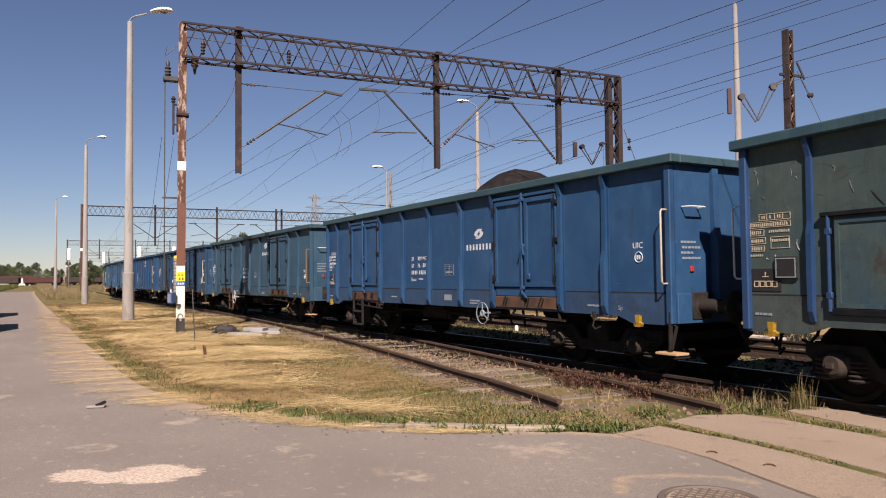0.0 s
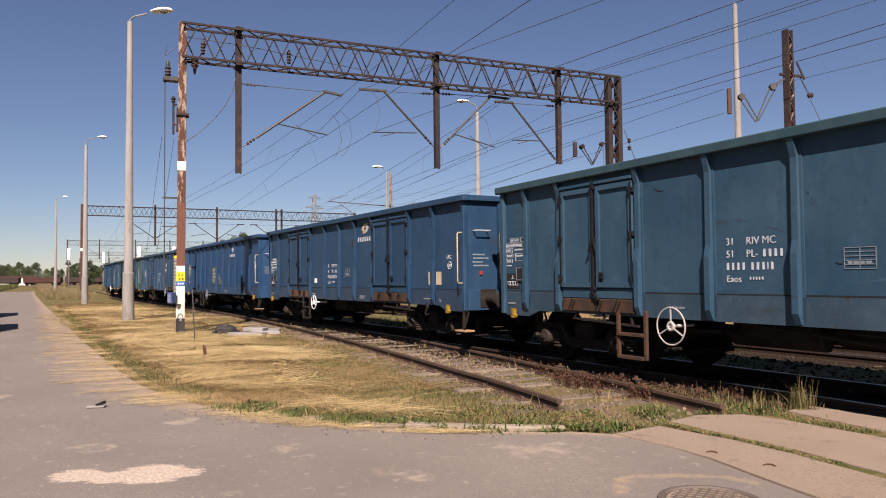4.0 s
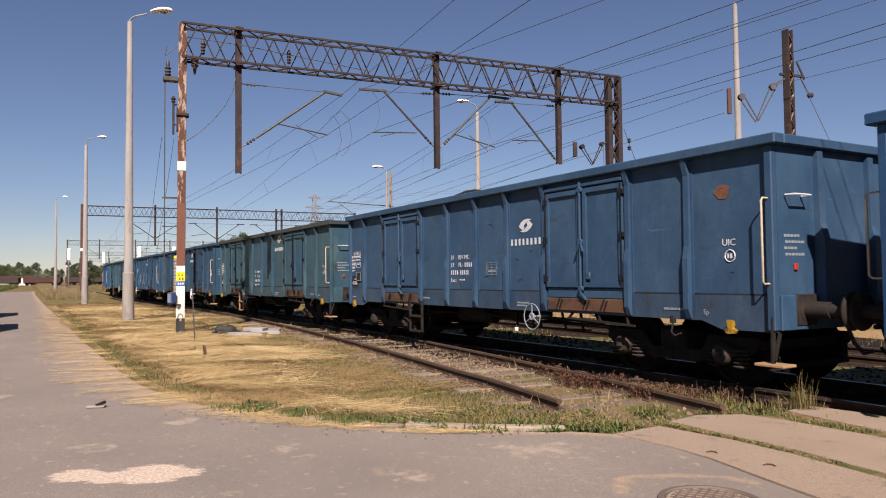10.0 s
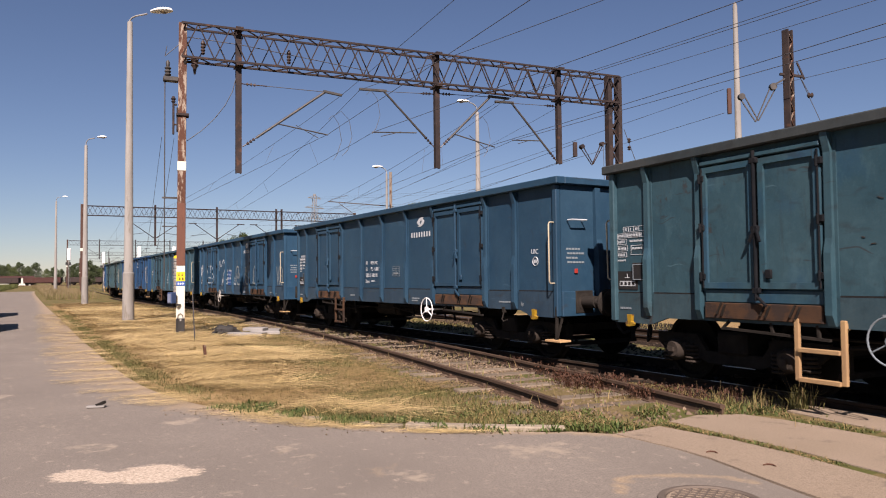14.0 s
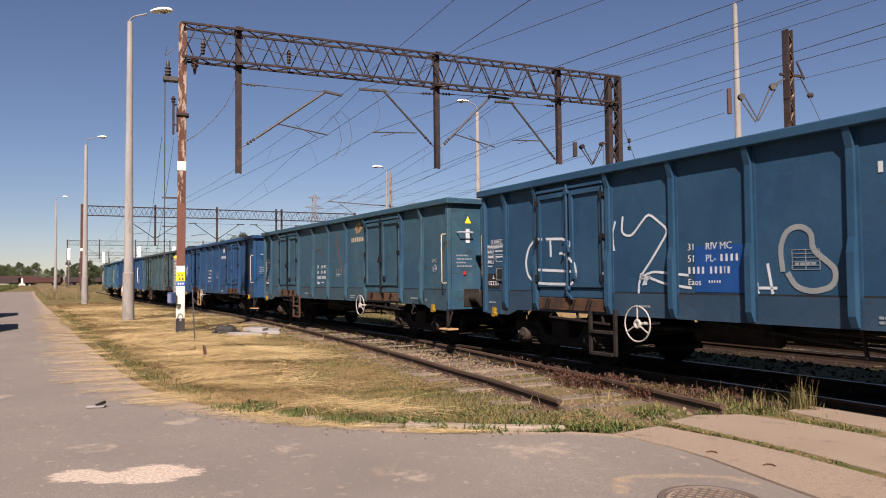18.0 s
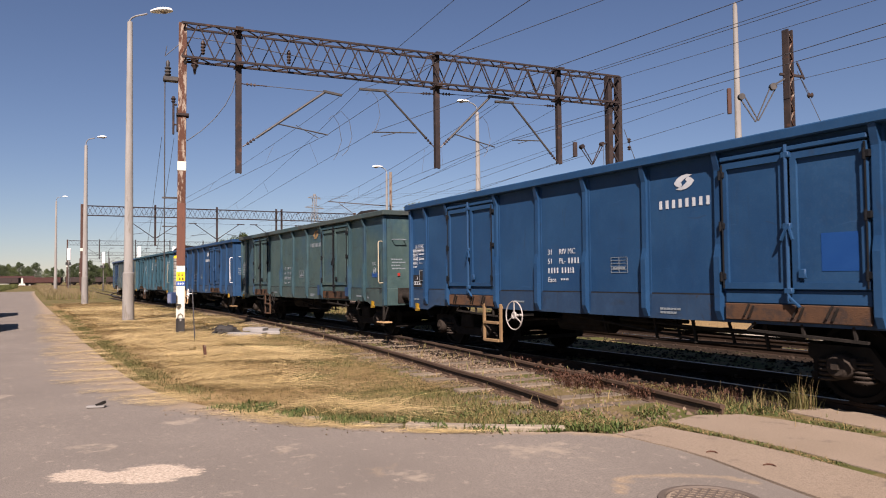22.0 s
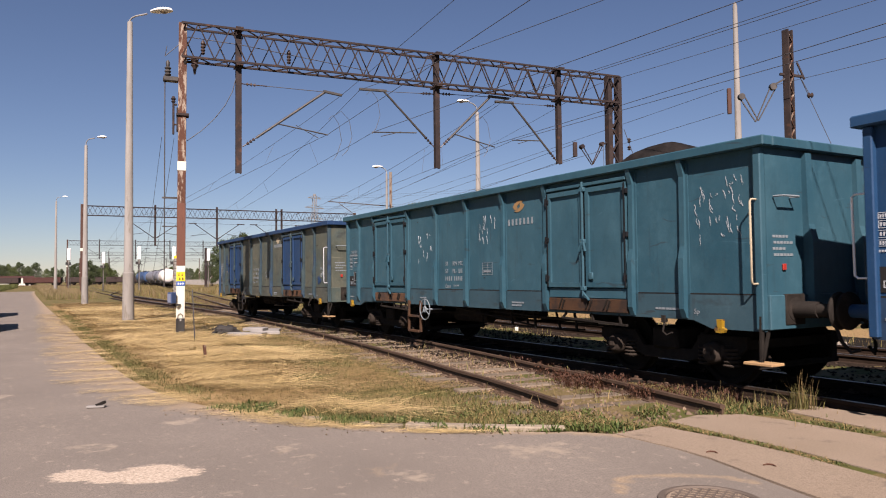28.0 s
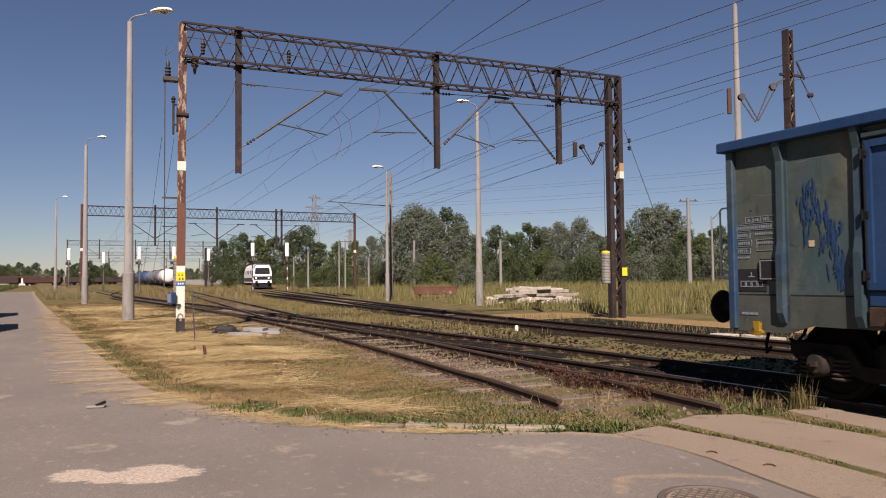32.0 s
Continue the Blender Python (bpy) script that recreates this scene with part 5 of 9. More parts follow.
def coal(seed, humps, low=2.80):
    """A heap of coal in the wagon's trough. humps: (place along the wagon, half width, height above the rim)."""
    nx, ny = 70, 14
    v, f = [], []
    for i in range(nx + 1):
        x = -6.3 + 12.6 * i / nx
        for j in range(ny + 1):
            y = -1.29 + 2.58 * j / ny
            z = low + 0.10 * noise.noise((x * 0.8 + seed, y * 0.8, seed)) + 0.06 * noise.noise((x * 3 + seed, y * 3, 1)) + 0.03 * noise.noise((x * 9 + seed, y * 9, 2))
            for hx, hw, hh in humps:
                d = ((x + 6.4 - hx) / hw) ** 2 + ((y - 0.15) / 1.2) ** 2
                z += (hh + Z1 - low) * max(0.0, 1 - d) ** 0.8
            if j in (0, ny) or i in (0, nx):
                z = low - 0.12
            v.append((x, y, z))
    for i in range(nx):
        for j in range(ny):
            f.append((i * (ny + 1) + j, (i + 1) * (ny + 1) + j, (i + 1) * (ny + 1) + j + 1, i * (ny + 1) + j + 1))
    b = len(v)
    v += [(x, y, 1.22) for x, y, z in v]
    ring = [j for j in range(ny + 1)] + [i * (ny + 1) + ny for i in range(1, nx + 1)] + [nx * (ny + 1) + j for j in range(ny - 1, -1, -1)] + [i * (ny + 1) for i in range(nx - 1, 0, -1)]
    for k in range(len(ring)):
        a, c = ring[k], ring[(k + 1) % len(ring)]
        f.append((a, c, c + b, a + b))
    me = Solid().add(v, f).mesh("coal_load", True)
    return solo("coal_load", me, coal_mat, "heap of black coal filling an open wagon", "coal", "coal loads of the train", "stuff")


WHEELS = []

# ---------------------------------------------------------------- the train's fifteen wagons, front to rear
P = {}
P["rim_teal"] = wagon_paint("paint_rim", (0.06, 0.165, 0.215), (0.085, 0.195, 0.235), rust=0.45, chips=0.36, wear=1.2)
P["slate"] = wagon_paint("paint_slate", (0.105, 0.185, 0.185), (0.15, 0.215, 0.19), rust=0.46, chips=0.38, wear=1.4, under=(0.05, 0.16, 0.25))
P["blue_a"] = wagon_paint("paint_blue_a", (0.029, 0.151, 0.383), (0.045, 0.186, 0.413))
P["blue_b"] = wagon_paint("paint_blue_b", (0.056, 0.177, 0.301), (0.082, 0.215, 0.332), chips=0.33)
P["blue_c"] = wagon_paint("paint_blue_c", (0.03, 0.125, 0.274), (0.046, 0.157, 0.31), chips=0.33)
P["blue_d"] = wagon_paint("paint_blue_d", (0.021, 0.131, 0.353), (0.037, 0.169, 0.394), wear=0.55)
P["blue_e"] = wagon_paint("paint_blue_e", (0.055, 0.165, 0.334), (0.083, 0.209, 0.369), chips=0.34, wear=1.15)
P["teal_a"] = wagon_paint("paint_teal_a", (0.07, 0.201, 0.273), (0.1, 0.238, 0.296), rust=0.45, chips=0.37, wear=1.5, under=(0.04, 0.18, 0.35))
P["blue_f"] = wagon_paint("paint_blue_f", (0.035, 0.136, 0.26), (0.052, 0.169, 0.291), wear=0.8)
P["blue_g"] = wagon_paint("paint_blue_g", (0.033, 0.153, 0.309), (0.048, 0.187, 0.344), wear=0.7)
P["teal_b"] = wagon_paint("paint_teal_b", (0.064, 0.209, 0.311), (0.092, 0.244, 0.33), rust=0.45, chips=0.37, wear=1.35, under=(0.05, 0.19, 0.37))
P["blue_h"] = wagon_paint("paint_blue_h", (0.023, 0.14, 0.37), (0.034, 0.177, 0.419), wear=0.55)
P["moss"] = wagon_paint("paint_moss", (0.112, 0.229, 0.236), (0.156, 0.268, 0.252), rust=0.46, chips=0.38, wear=1.35, under=(0.055, 0.19, 0.31))
P["blue_i"] = wagon_paint("paint_blue_i", (0.022, 0.137, 0.367), (0.036, 0.171, 0.411), chips=0.26, wear=0.6)
P["teal_c"] = wagon_paint("paint_teal_c", (0.062, 0.238, 0.345), (0.094, 0.284, 0.384), chips=0.31)
P["khaki"] = wagon_paint("paint_khaki", (0.205, 0.252, 0.205), (0.31, 0.318, 0.24), rust=0.45, chips=0.35, wear=1.3, under=(0.10, 0.23, 0.27))
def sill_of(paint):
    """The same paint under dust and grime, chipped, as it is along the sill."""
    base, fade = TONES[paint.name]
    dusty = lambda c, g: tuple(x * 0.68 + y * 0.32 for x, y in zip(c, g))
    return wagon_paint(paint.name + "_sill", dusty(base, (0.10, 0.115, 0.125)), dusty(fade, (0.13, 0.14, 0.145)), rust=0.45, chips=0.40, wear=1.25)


P["khaki_rib"] = wagon_paint("paint_khaki_rib", (0.104, 0.188, 0.228), (0.136, 0.22, 0.24), rust=0.45, chips=0.36, wear=1.3, under=(0.03, 0.12, 0.33))
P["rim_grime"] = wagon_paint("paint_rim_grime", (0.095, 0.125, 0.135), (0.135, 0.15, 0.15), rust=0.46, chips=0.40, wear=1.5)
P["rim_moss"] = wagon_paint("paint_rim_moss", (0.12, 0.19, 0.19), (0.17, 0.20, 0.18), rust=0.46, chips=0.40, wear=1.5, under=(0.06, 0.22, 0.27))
P["moss_rib"] = wagon_paint("paint_moss_rib", (0.075, 0.20, 0.25), (0.11, 0.235, 0.27), rust=0.46, chips=0.37, wear=1.3, under=(0.035, 0.15, 0.36))
P["cobalt"] = wagon_paint("paint_cobalt", (0.025, 0.114, 0.318), (0.043, 0.142, 0.361), chips=0.30, wear=0.7)


def patch_of(x, z, wd, ht, material, y=PANEL):
    def put(w, at):
        part("paint_patch", Solid().box(0, wd, -0.0015, 0.0015, 0, ht), material, w, at=at(x, z, y + 0.001))
    return put


def spray(strokes, x, z, r, material, label="sprayed graffiti line", y=PANEL):
    def put(w, at):
        part("graffiti", scribble(strokes, r), material, w, label, at=at(x, z, y))
    return put


def dribbles(x, z, wd, ht, n, seed, material):
    def put(w, at):
        r = random.Random(seed)
        st = []
        for _ in range(n):
            a, b = r.uniform(0, wd), r.uniform(0, ht)
            l_ = r.uniform(0.03, 0.15)
            st.append([(a, b), (a + r.uniform(-0.02, 0.04), b - l_ * 0.5), (a + r.uniform(-0.01, 0.05), b - l_)])
        for k_, one in enumerate(st):
            part("paint_splash", scribble([one], 0.0028, True), material, w, "white paint splash" if k_ == 0 else "", at=at(x, z))
    return put


def smears(x, z, wd, ht, n, seed, material):
    """Brushed smears of another paint: overlapping short upright strokes."""
    def put(w, at):
        r = random.Random(seed)
        st = []
        for _ in range(n):
            a, b = r.gauss(0, wd / 2.4), r.gauss(0, ht / 2.8)
            l_ = r.uniform(0.08, 0.22)
            st.append([(a, b + l_ / 2), (a + r.uniform(-0.03, 0.03), b), (a + r.uniform(-0.03, 0.03), b - l_ / 2)])
        for k_, one in enumerate(st):
            part("paint_smear", scribble([one], r.uniform(0.006, 0.015), True), material, w, "smeared blue paint" if k_ == 0 else "", at=at(x, z, PANEL - 0.0002 * k_))
    return put


def arc(cx, cz, rx, rz, a0, a1, n=14):
    return [(cx + rx * math.cos(radians(a0 + (a1 - a0) * i / n)), cz + rz * math.sin(radians(a0 + (a1 - a0) * i / n))) for i in range(n + 1)]


graf_white = surf("graffiti_white", (0.62, 0.67, 0.70), (0.46, 0.52, 0.56), 4, 0.6, bump=0.0, fine=14)
graf_grey = surf("graffiti_grey", (0.26, 0.28, 0.27), (0.20, 0.23, 0.24), 4, 0.6, bump=0.0, fine=14)
patch_yellow = surf("faded_yellow", (0.135, 0.14, 0.075), (0.075, 0.10, 0.085), 5, 0.8, bump=0.0, fine=20)
patch_cream = surf("paper_label", (0.50, 0.40, 0.26), (0.56, 0.46, 0.32), 5, 0.8, bump=0.0)
patch_blue = surf("fresh_blue", (0.004, 0.055, 0.22), (0.007, 0.07, 0.25), 3, 0.5, bump=0.0)
patch_orange = surf("rust_orange", (0.21, 0.085, 0.042), (0.11, 0.06, 0.04), 8, 0.8, bump=0.1, fine=20)

def sprayed(strokes, r, material, doors=DOORS, label="sprayed graffiti line"):
    """Sprayed strokes given along the wagon and above the rails; each piece lies on the plate, leaf or frame that it crosses."""
    def face(x, z):
        for a, b in doors:
            mid, wd = (a + b) / 2, (b - a) / 2 - 0.12
            for x0 in (a + 0.085, mid + 0.035):
                if x0 - 0.01 <= x <= x0 + wd + 0.01:
                    edge = x < x0 + 0.075 or x > x0 + wd - 0.075 or z < 1.375
                    return -1.4295 if edge else -1.3935
        return PANEL

    def put(w, at):
        for pts in strokes:
            pts = np.array(pts, float)
            d = np.concatenate([[0], np.cumsum(np.hypot(*np.diff(pts, axis=0).T))])
            q = np.linspace(0, d[-1], max(6, int(d[-1] / 0.03)))
            px_, pz_ = np.interp(q, d, pts[:, 0]), np.interp(q, d, pts[:, 1])
            for _ in range(2):
                px_[1:-1] = (px_[:-2] + 2 * px_[1:-1] + px_[2:]) / 4
                pz_[1:-1] = (pz_[:-2] + 2 * pz_[1:-1] + pz_[2:]) / 4
            runs = [[face(px_[0], pz_[0]), []]]
            for u, v in zip(px_, pz_):
                f_ = face(u, v)
                if f_ != runs[-1][0]:
                    runs[-1][1].append((u, v))
                    runs.append([f_, []])
                runs[-1][1].append((u, v))
            for f_, run in runs:
                if len(run) > 1:
                    part("graffiti", scribble([run], r), material, w, label, at=at(0, 0, f_))
    return put


TAG_LOOP = [[(1.90, 2.11), (1.66, 2.13), (1.45, 1.97), (1.36, 1.72), (1.42, 1.49), (1.62, 1.37), (2.11, 1.35), (2.73, 1.345), (2.80, 1.44), (2.79, 1.61), (2.71, 1.74), (2.50, 1.86), (2.37, 1.85)],
            [(2.64, 1.89), (2.71, 2.02), (2.48, 2.09), (2.01, 2.11)], [(2.13, 2.08), (2.14, 1.80)], [(1.80, 1.59), (2.71, 1.55)]]
TAG_BIRD = [[(3.70, 1.10), (3.46, 1.50), (3.62, 1.62)], [(3.66, 1.85), (3.62, 2.09), (3.70, 2.29)], [(3.86, 2.35), (3.82, 2.09), (4.03, 2.04), (4.38, 2.36), (4.76, 2.09), (4.44, 1.71), (4.14, 1.39), (4.29, 1.47), (4.64, 1.36), (5.14, 1.30)],
            [(4.16, 1.22), (4.17, 1.43), (4.43, 1.53), (5.09, 1.47)], [(4.2, 1.5), (4.36, 1.36), (4.2, 1.34), (4.4, 1.46)], [(5.97, 1.31), (6.42, 1.31)], [(6.14, 1.42), (6.16, 1.24)], [(6.30, 1.6), (6.36, 1.24)]]
TAG_PEAR = [[(6.50, 1.50), (6.47, 1.77), (6.55, 1.97), (6.73, 2.03), (6.89, 1.93), (6.86, 1.76), (6.98, 1.66), (7.16, 1.52), (7.12, 1.33), (6.87, 1.27), (6.66, 1.32), (6.56, 1.49)],
            [(7.85, 1.45), (7.81, 1.67), (7.85, 1.89), (7.96, 1.99), (8.04, 1.91), (7.98, 1.73), (7.93, 1.64), (8.10, 1.63), (8.29, 1.51), (8.31, 1.36), (8.14, 1.29), (7.96, 1.31), (7.85, 1.45)]]
TAG_DROP = [[(9.05, 1.53), (9.09, 1.70), (9.17, 1.92), (9.25, 1.99), (9.35, 1.94), (9.41, 1.74), (9.50, 1.58), (9.48, 1.42), (9.36, 1.33), (9.19, 1.33), (9.08, 1.40), (9.05, 1.53)], arc(9.24, 1.60, 0.02, 0.02, 0, 360)]
TAG_CROSS = [[(11.80, 1.91), (11.94, 1.28)], [(12.12, 1.93), (11.94, 1.61), (12.15, 1.28)], arc(12.32, 1.59, 0.11, 0.33, 0, 360), [(12.24, 1.6), (12.40, 1.58)], [(12.35, 1.36), (12.60, 1.39)]]

STYLES = []
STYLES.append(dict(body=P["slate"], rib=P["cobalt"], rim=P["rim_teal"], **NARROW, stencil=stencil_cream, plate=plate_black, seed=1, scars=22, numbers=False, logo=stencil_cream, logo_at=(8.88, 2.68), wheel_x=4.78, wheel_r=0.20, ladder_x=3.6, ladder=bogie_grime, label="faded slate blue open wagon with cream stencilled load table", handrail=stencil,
         extras=[dribbles(0.1, 2.3, 0.75, 0.5, 7, 21, stencil_dim), dribbles(1.1, 2.4, 1.0, 0.4, 5, 22, stencil_dim), dribbles(0.2, 1.5, 0.6, 0.4, 4, 23, graf_white)]))
STYLES.append(dict(body=P["blue_a"], seed=2, scars=6, **EARLY, rim=P["rim_teal"], wheel_x=8.23, wheel_r=0.20, ladder_x=2.2, logo_at=(7.93, 2.32), logo_drop=0.25, uic_z=1.87, num_x=5.12, num_z=1.86, logo_scale=1.0, handrail=stencil_cream, ladder=bogie_grime, wheel=stencil_dim, label="blue open coal wagon with white emblem and bars", clean=True,
         extras=[patch_of(6.6, 1.0, 0.3, 0.12, stencil_dim, -1.374)]))
STYLES.append(dict(body=P["blue_b"], rib=P["blue_b"], seed=3, scars=12, ladder=sill_rust, rim=P["rim_teal"], bar=lock_grime, logo_at=(8.06, 2.68), uic_z=1.68, num_z=1.84, label="dull blue open wagon with rusty handrail", handrail=ladder_tan))
STYLES.append(dict(body=P["blue_c"], seed=4, **LATE, logo_at=(7.95, 2.77), num_x=5.36, num_z=1.80, uic_z=1.86, wheel_x=4.58, wheel_r=0.205, ladder_x=3.72, bar=lock_grime, logo_scale=1.35, scars=8, logo=stencil_cream, ladder=bogie_grime, label="blue open wagon with cream emblem and white handwheel", wheel=sign_white,
         extras=[patch_of(11.25, 1.32, 0.55, 0.28, patch_cream), patch_of(4.3, 1.36, 0.2, 0.13, sign_white), patch_of(7.1, 2.32, 0.16, 0.22, sill_rust)]))
STYLES.append(dict(body=P["blue_d"], **NARROW, seed=5, scars=10, num_x=5.08, numbers=False, logo_at=(8.86, 2.71), logo_drop=0.22, uic_z=2.1, wheel_x=4.78, wheel_r=0.195, wheel=stencil_dim, logo_scale=1.0, ladder=bogie_grime,
         table=stencil_cream, label="blue open wagon without doors, with many narrow stanchions",
         extras=[patch_of(5.30, 1.30, 0.72, 0.74, patch_yellow), patch_of(6.48, 1.28, 0.64, 0.25, patch_yellow), patch_of(0.08, 1.55, 0.5, 0.75, patch_yellow),
                 lambda w, at: [bars("number_bar", (0.055,) * n, 0.09, 0.022, stencil_cream, w, at(5.38, zz)) for n, zz in ((5, 1.88), (6, 1.72), (7, 1.56), (4, 1.41))]]))
STYLES.append(dict(body=P["blue_e"], seed=6, **LATE, logo_scale=1.2, scars=30, wheel_x=8.2, wheel_r=0.22, ladder_x=3.8, logo_at=(7.88, 2.38), logo_drop=0.28, uic_z=1.84, num_x=5.28, num_z=1.84, ladder=bogie_grime, label="light blue open wagon with coal and a rust spot", wheel=stencil_dim,
         extras=[spray([arc(0.1, 0.08, 0.09, 0.06, 0, 360), [(0.0, 0.1), (0.2, 0.1)], [(0.03, 0.05), (0.17, 0.06)]], 11.95, 2.45, 0.04, patch_orange, "orange rust spot")]))
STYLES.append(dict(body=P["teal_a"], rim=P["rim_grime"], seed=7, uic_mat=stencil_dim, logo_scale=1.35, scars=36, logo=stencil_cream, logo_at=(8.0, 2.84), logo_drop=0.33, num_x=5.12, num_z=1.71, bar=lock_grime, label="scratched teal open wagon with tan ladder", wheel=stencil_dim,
         extras=[patch_of(12.2, 1.58, 0.25, 0.05, patch_blue)]))
STYLES.append(dict(body=P["blue_f"], seed=8, wheel_x=8.5, logo_at=(8.03, 2.72), uic_z=1.87, num_z=1.82, wheel=sign_white, ladder=sill_rust, label="blue open wagon with warning labels on its end",
         extras=[lambda w, at: part("warning_label", Solid().box(0, 0.16, -0.003, 0, 0, 0.36), sign_blue, w, "blue warning label", at=pose(6.4035, 0.12, 2.15, 0, 0, 90)),
                 lambda w, at: part("warning_triangle", Solid().prism([(0.0, 0), (0.13, 0), (0.065, 0.12)], "y", -0.002, 0.002), sign_yellow, w, "yellow warning triangle", at=pose(6.4075, 0.135, 2.36, 0, 0, 90)),
                 lambda w, at: part("warning_disc", Solid().ring((0, 0, 0), 0.05, 0.014, "y", 16, 4), red_paint, w, "red ban ring", at=pose(6.4075, 0.20, 2.24, 0, 0, 90))]))
STYLES.append(dict(body=P["blue_g"], seed=9, uic_mat=stencil_dim, logo_at=(8.08, 2.80), logo_drop=0.23, num_z=1.80, uic=False, label="blue open wagon sprayed with white and grey graffiti", ladder=bogie_grime,
         extras=[patch_of(5.2, 1.25, 0.83, 0.60, patch_blue), sprayed(TAG_LOOP, 0.022, graf_white), sprayed(TAG_BIRD, 0.017, graf_white), sprayed(TAG_PEAR, 0.032, graf_grey), sprayed(TAG_DROP, 0.030, graf_grey), sprayed(TAG_CROSS, 0.020, graf_grey)]))
STYLES.append(dict(body=P["teal_b"], seed=10, uic_mat=stencil_dim, logo_scale=1.45, scars=34, wheel_x=8.53, logo_at=(8.15, 2.80), logo_drop=0.29, num_x=5.15, num_z=1.78, bar=lock_grime, logo=logo_orange, logo_text=stencil_cream, ladder=sill_rust, label="faded grey-blue open wagon with a warning notice on its end",
         extras=[lambda w, at: part("warning_triangle", Solid().prism([(0.0, 0), (0.16, 0), (0.08, 0.15)], "y", -0.002, 0.002), sign_yellow, w, "yellow warning triangle", at=pose(6.4035, -1.0, 2.62, 0, 0, 90)),
                 lambda w, at: part("warning_label", Solid().box(0, 0.10, -0.003, 0, 0, 0.30), stencil, w, "white notice label", at=pose(6.4035, -0.98, 2.2, 0, 0, 90)),
                 spray([[(0, 1.15), (0.03, 0.75), (0.12, 0.45), (0.3, 0.15), (0.45, 0.0)], [(0.015, 1.0), (0.05, 0.72), (0.14, 0.44)]], 6.68, 1.62, 0.020, patch_orange, "long curved rust scar"), spray([[(-0.1, 0.62), (0.3, 0.66)], [(0.3, 0.6), (0.55, 0.45)]], 5.1, 1.7, 0.012, sill_rust, "rust scratch")]))
STYLES.append(dict(body=P["blue_h"], seed=11, uic_mat=stencil_dim, uic_z=1.64, num_z=1.84, logo_at=(8.06, 2.72), label="bright blue open wagon with clean white markings", clean=True, buffer=P["blue_h"],
         extras=[patch_of(10.0, 1.5, 0.42, 0.42, patch_blue, -1.392)]))
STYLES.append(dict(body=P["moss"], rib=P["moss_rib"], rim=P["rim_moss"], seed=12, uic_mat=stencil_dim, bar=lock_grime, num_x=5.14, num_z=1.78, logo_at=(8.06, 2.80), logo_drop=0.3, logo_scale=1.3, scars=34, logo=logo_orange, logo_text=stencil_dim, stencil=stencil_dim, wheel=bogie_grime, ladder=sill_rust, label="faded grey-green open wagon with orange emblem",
         extras=[patch_of(12.0, 1.5, 0.3, 0.12, patch_blue), patch_of(8.45, 1.0, 0.16, 0.3, P["cobalt"], -1.47), patch_of(10.5, 1.0, 0.2, 0.25, P["cobalt"], -1.47)]))
STYLES.append(dict(body=P["blue_i"], seed=13, logo_at=(8.06, 2.66), uic_z=1.68, num_x=5.16, num_z=1.71, wheel=sign_white, label="vivid blue open wagon with white stencils", clean=True, buffer=P["blue_i"], handrail=sign_white))
STYLES.append(dict(body=P["teal_c"], seed=14, uic=False, scars=10, logo_at=(7.83, 2.74), wheel_x=4.54, wheel_r=0.22, ladder_x=3.9, num_x=5.2, num_z=1.72, logo=logo_orange, logo_text=stencil_dim, stencil=stencil_dim, ladder=sill_rust, wheel=stencil_dim, label="turquoise open wagon with white paint splashes and coal", clean=True,
         extras=[dribbles(4.0, 1.9, 0.6, 0.6, 16, 3, graf_white), dribbles(6.5, 2.2, 0.6, 0.5, 22, 4, graf_white), dribbles(11.75, 2.0, 0.75, 0.75, 38, 5, graf_white), dribbles(9.0, 2.2, 0.5, 0.4, 12, 6, graf_white)]))
STYLES.append(dict(body=P["khaki"], rib=P["khaki_rib"], door=P["cobalt"], rim=P["cobalt"], seed=15, uic_mat=stencil_dim, scars=24, logo=stencil_cream, logo_text=stencil_dim, stencil=stencil_dim, logo_at=(8.03, 2.80), logo_drop=0.17, uic_z=1.74, num_z=1.80, wheel=galv, ladder=bogie_grime, handrail=stencil,
         label="faded khaki open wagon with cobalt blue doors and stanchions",
         extras=[smears(1.10, 2.2, 0.16, 0.42, 44, 3, P["cobalt"]), smears(1.36, 1.85, 0.14, 0.5, 44, 4, P["cobalt"]), smears(1.48, 1.50, 0.1, 0.25, 20, 5, P["cobalt"]), smears(11.95, 1.45, 0.22, 0.10, 26, 6, P["cobalt"]), dribbles(9.9, 1.7, 0.18, 0.75, 16, 8, graf_white), dribbles(9.25, 1.5, 0.15, 0.5, 8, 9, graf_white),
                 patch_of(1.1, 1.78, 0.07, 0.07, patch_cream)] ))
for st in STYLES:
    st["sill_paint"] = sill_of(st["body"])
HEAPS = {1: [(7.2, 1.5, 0.60), (10.3, 1.9, 0.26)], 3: [(6.6, 1.4, 0.13)], 5: [(3.9, 1.4, 0.36), (6.5, 1.2, 0.25)], 6: [(8.8, 1.3, 0.38)], 9: [(6.4, 0.8, 0.24)], 11: [(8.9, 0.9, 0.42)], 13: [(4.6, 1.0, 0.34), (10.0, 1.25, 0.5)]}

TRAIN = []
for k, st in enumerate(STYLES):
    wg = wagon(st)
    TRAIN.append((wg, k))
    if k != 14:
        TRAIN.append((coal(k * 3.1, HEAPS.get(k, []), 2.78 if k in HEAPS else 2.55), k))


def way(t):
    u = t - 16
    return 6.1359 * u + 0.01616 * u * u - 1.39e-5 * u ** 3


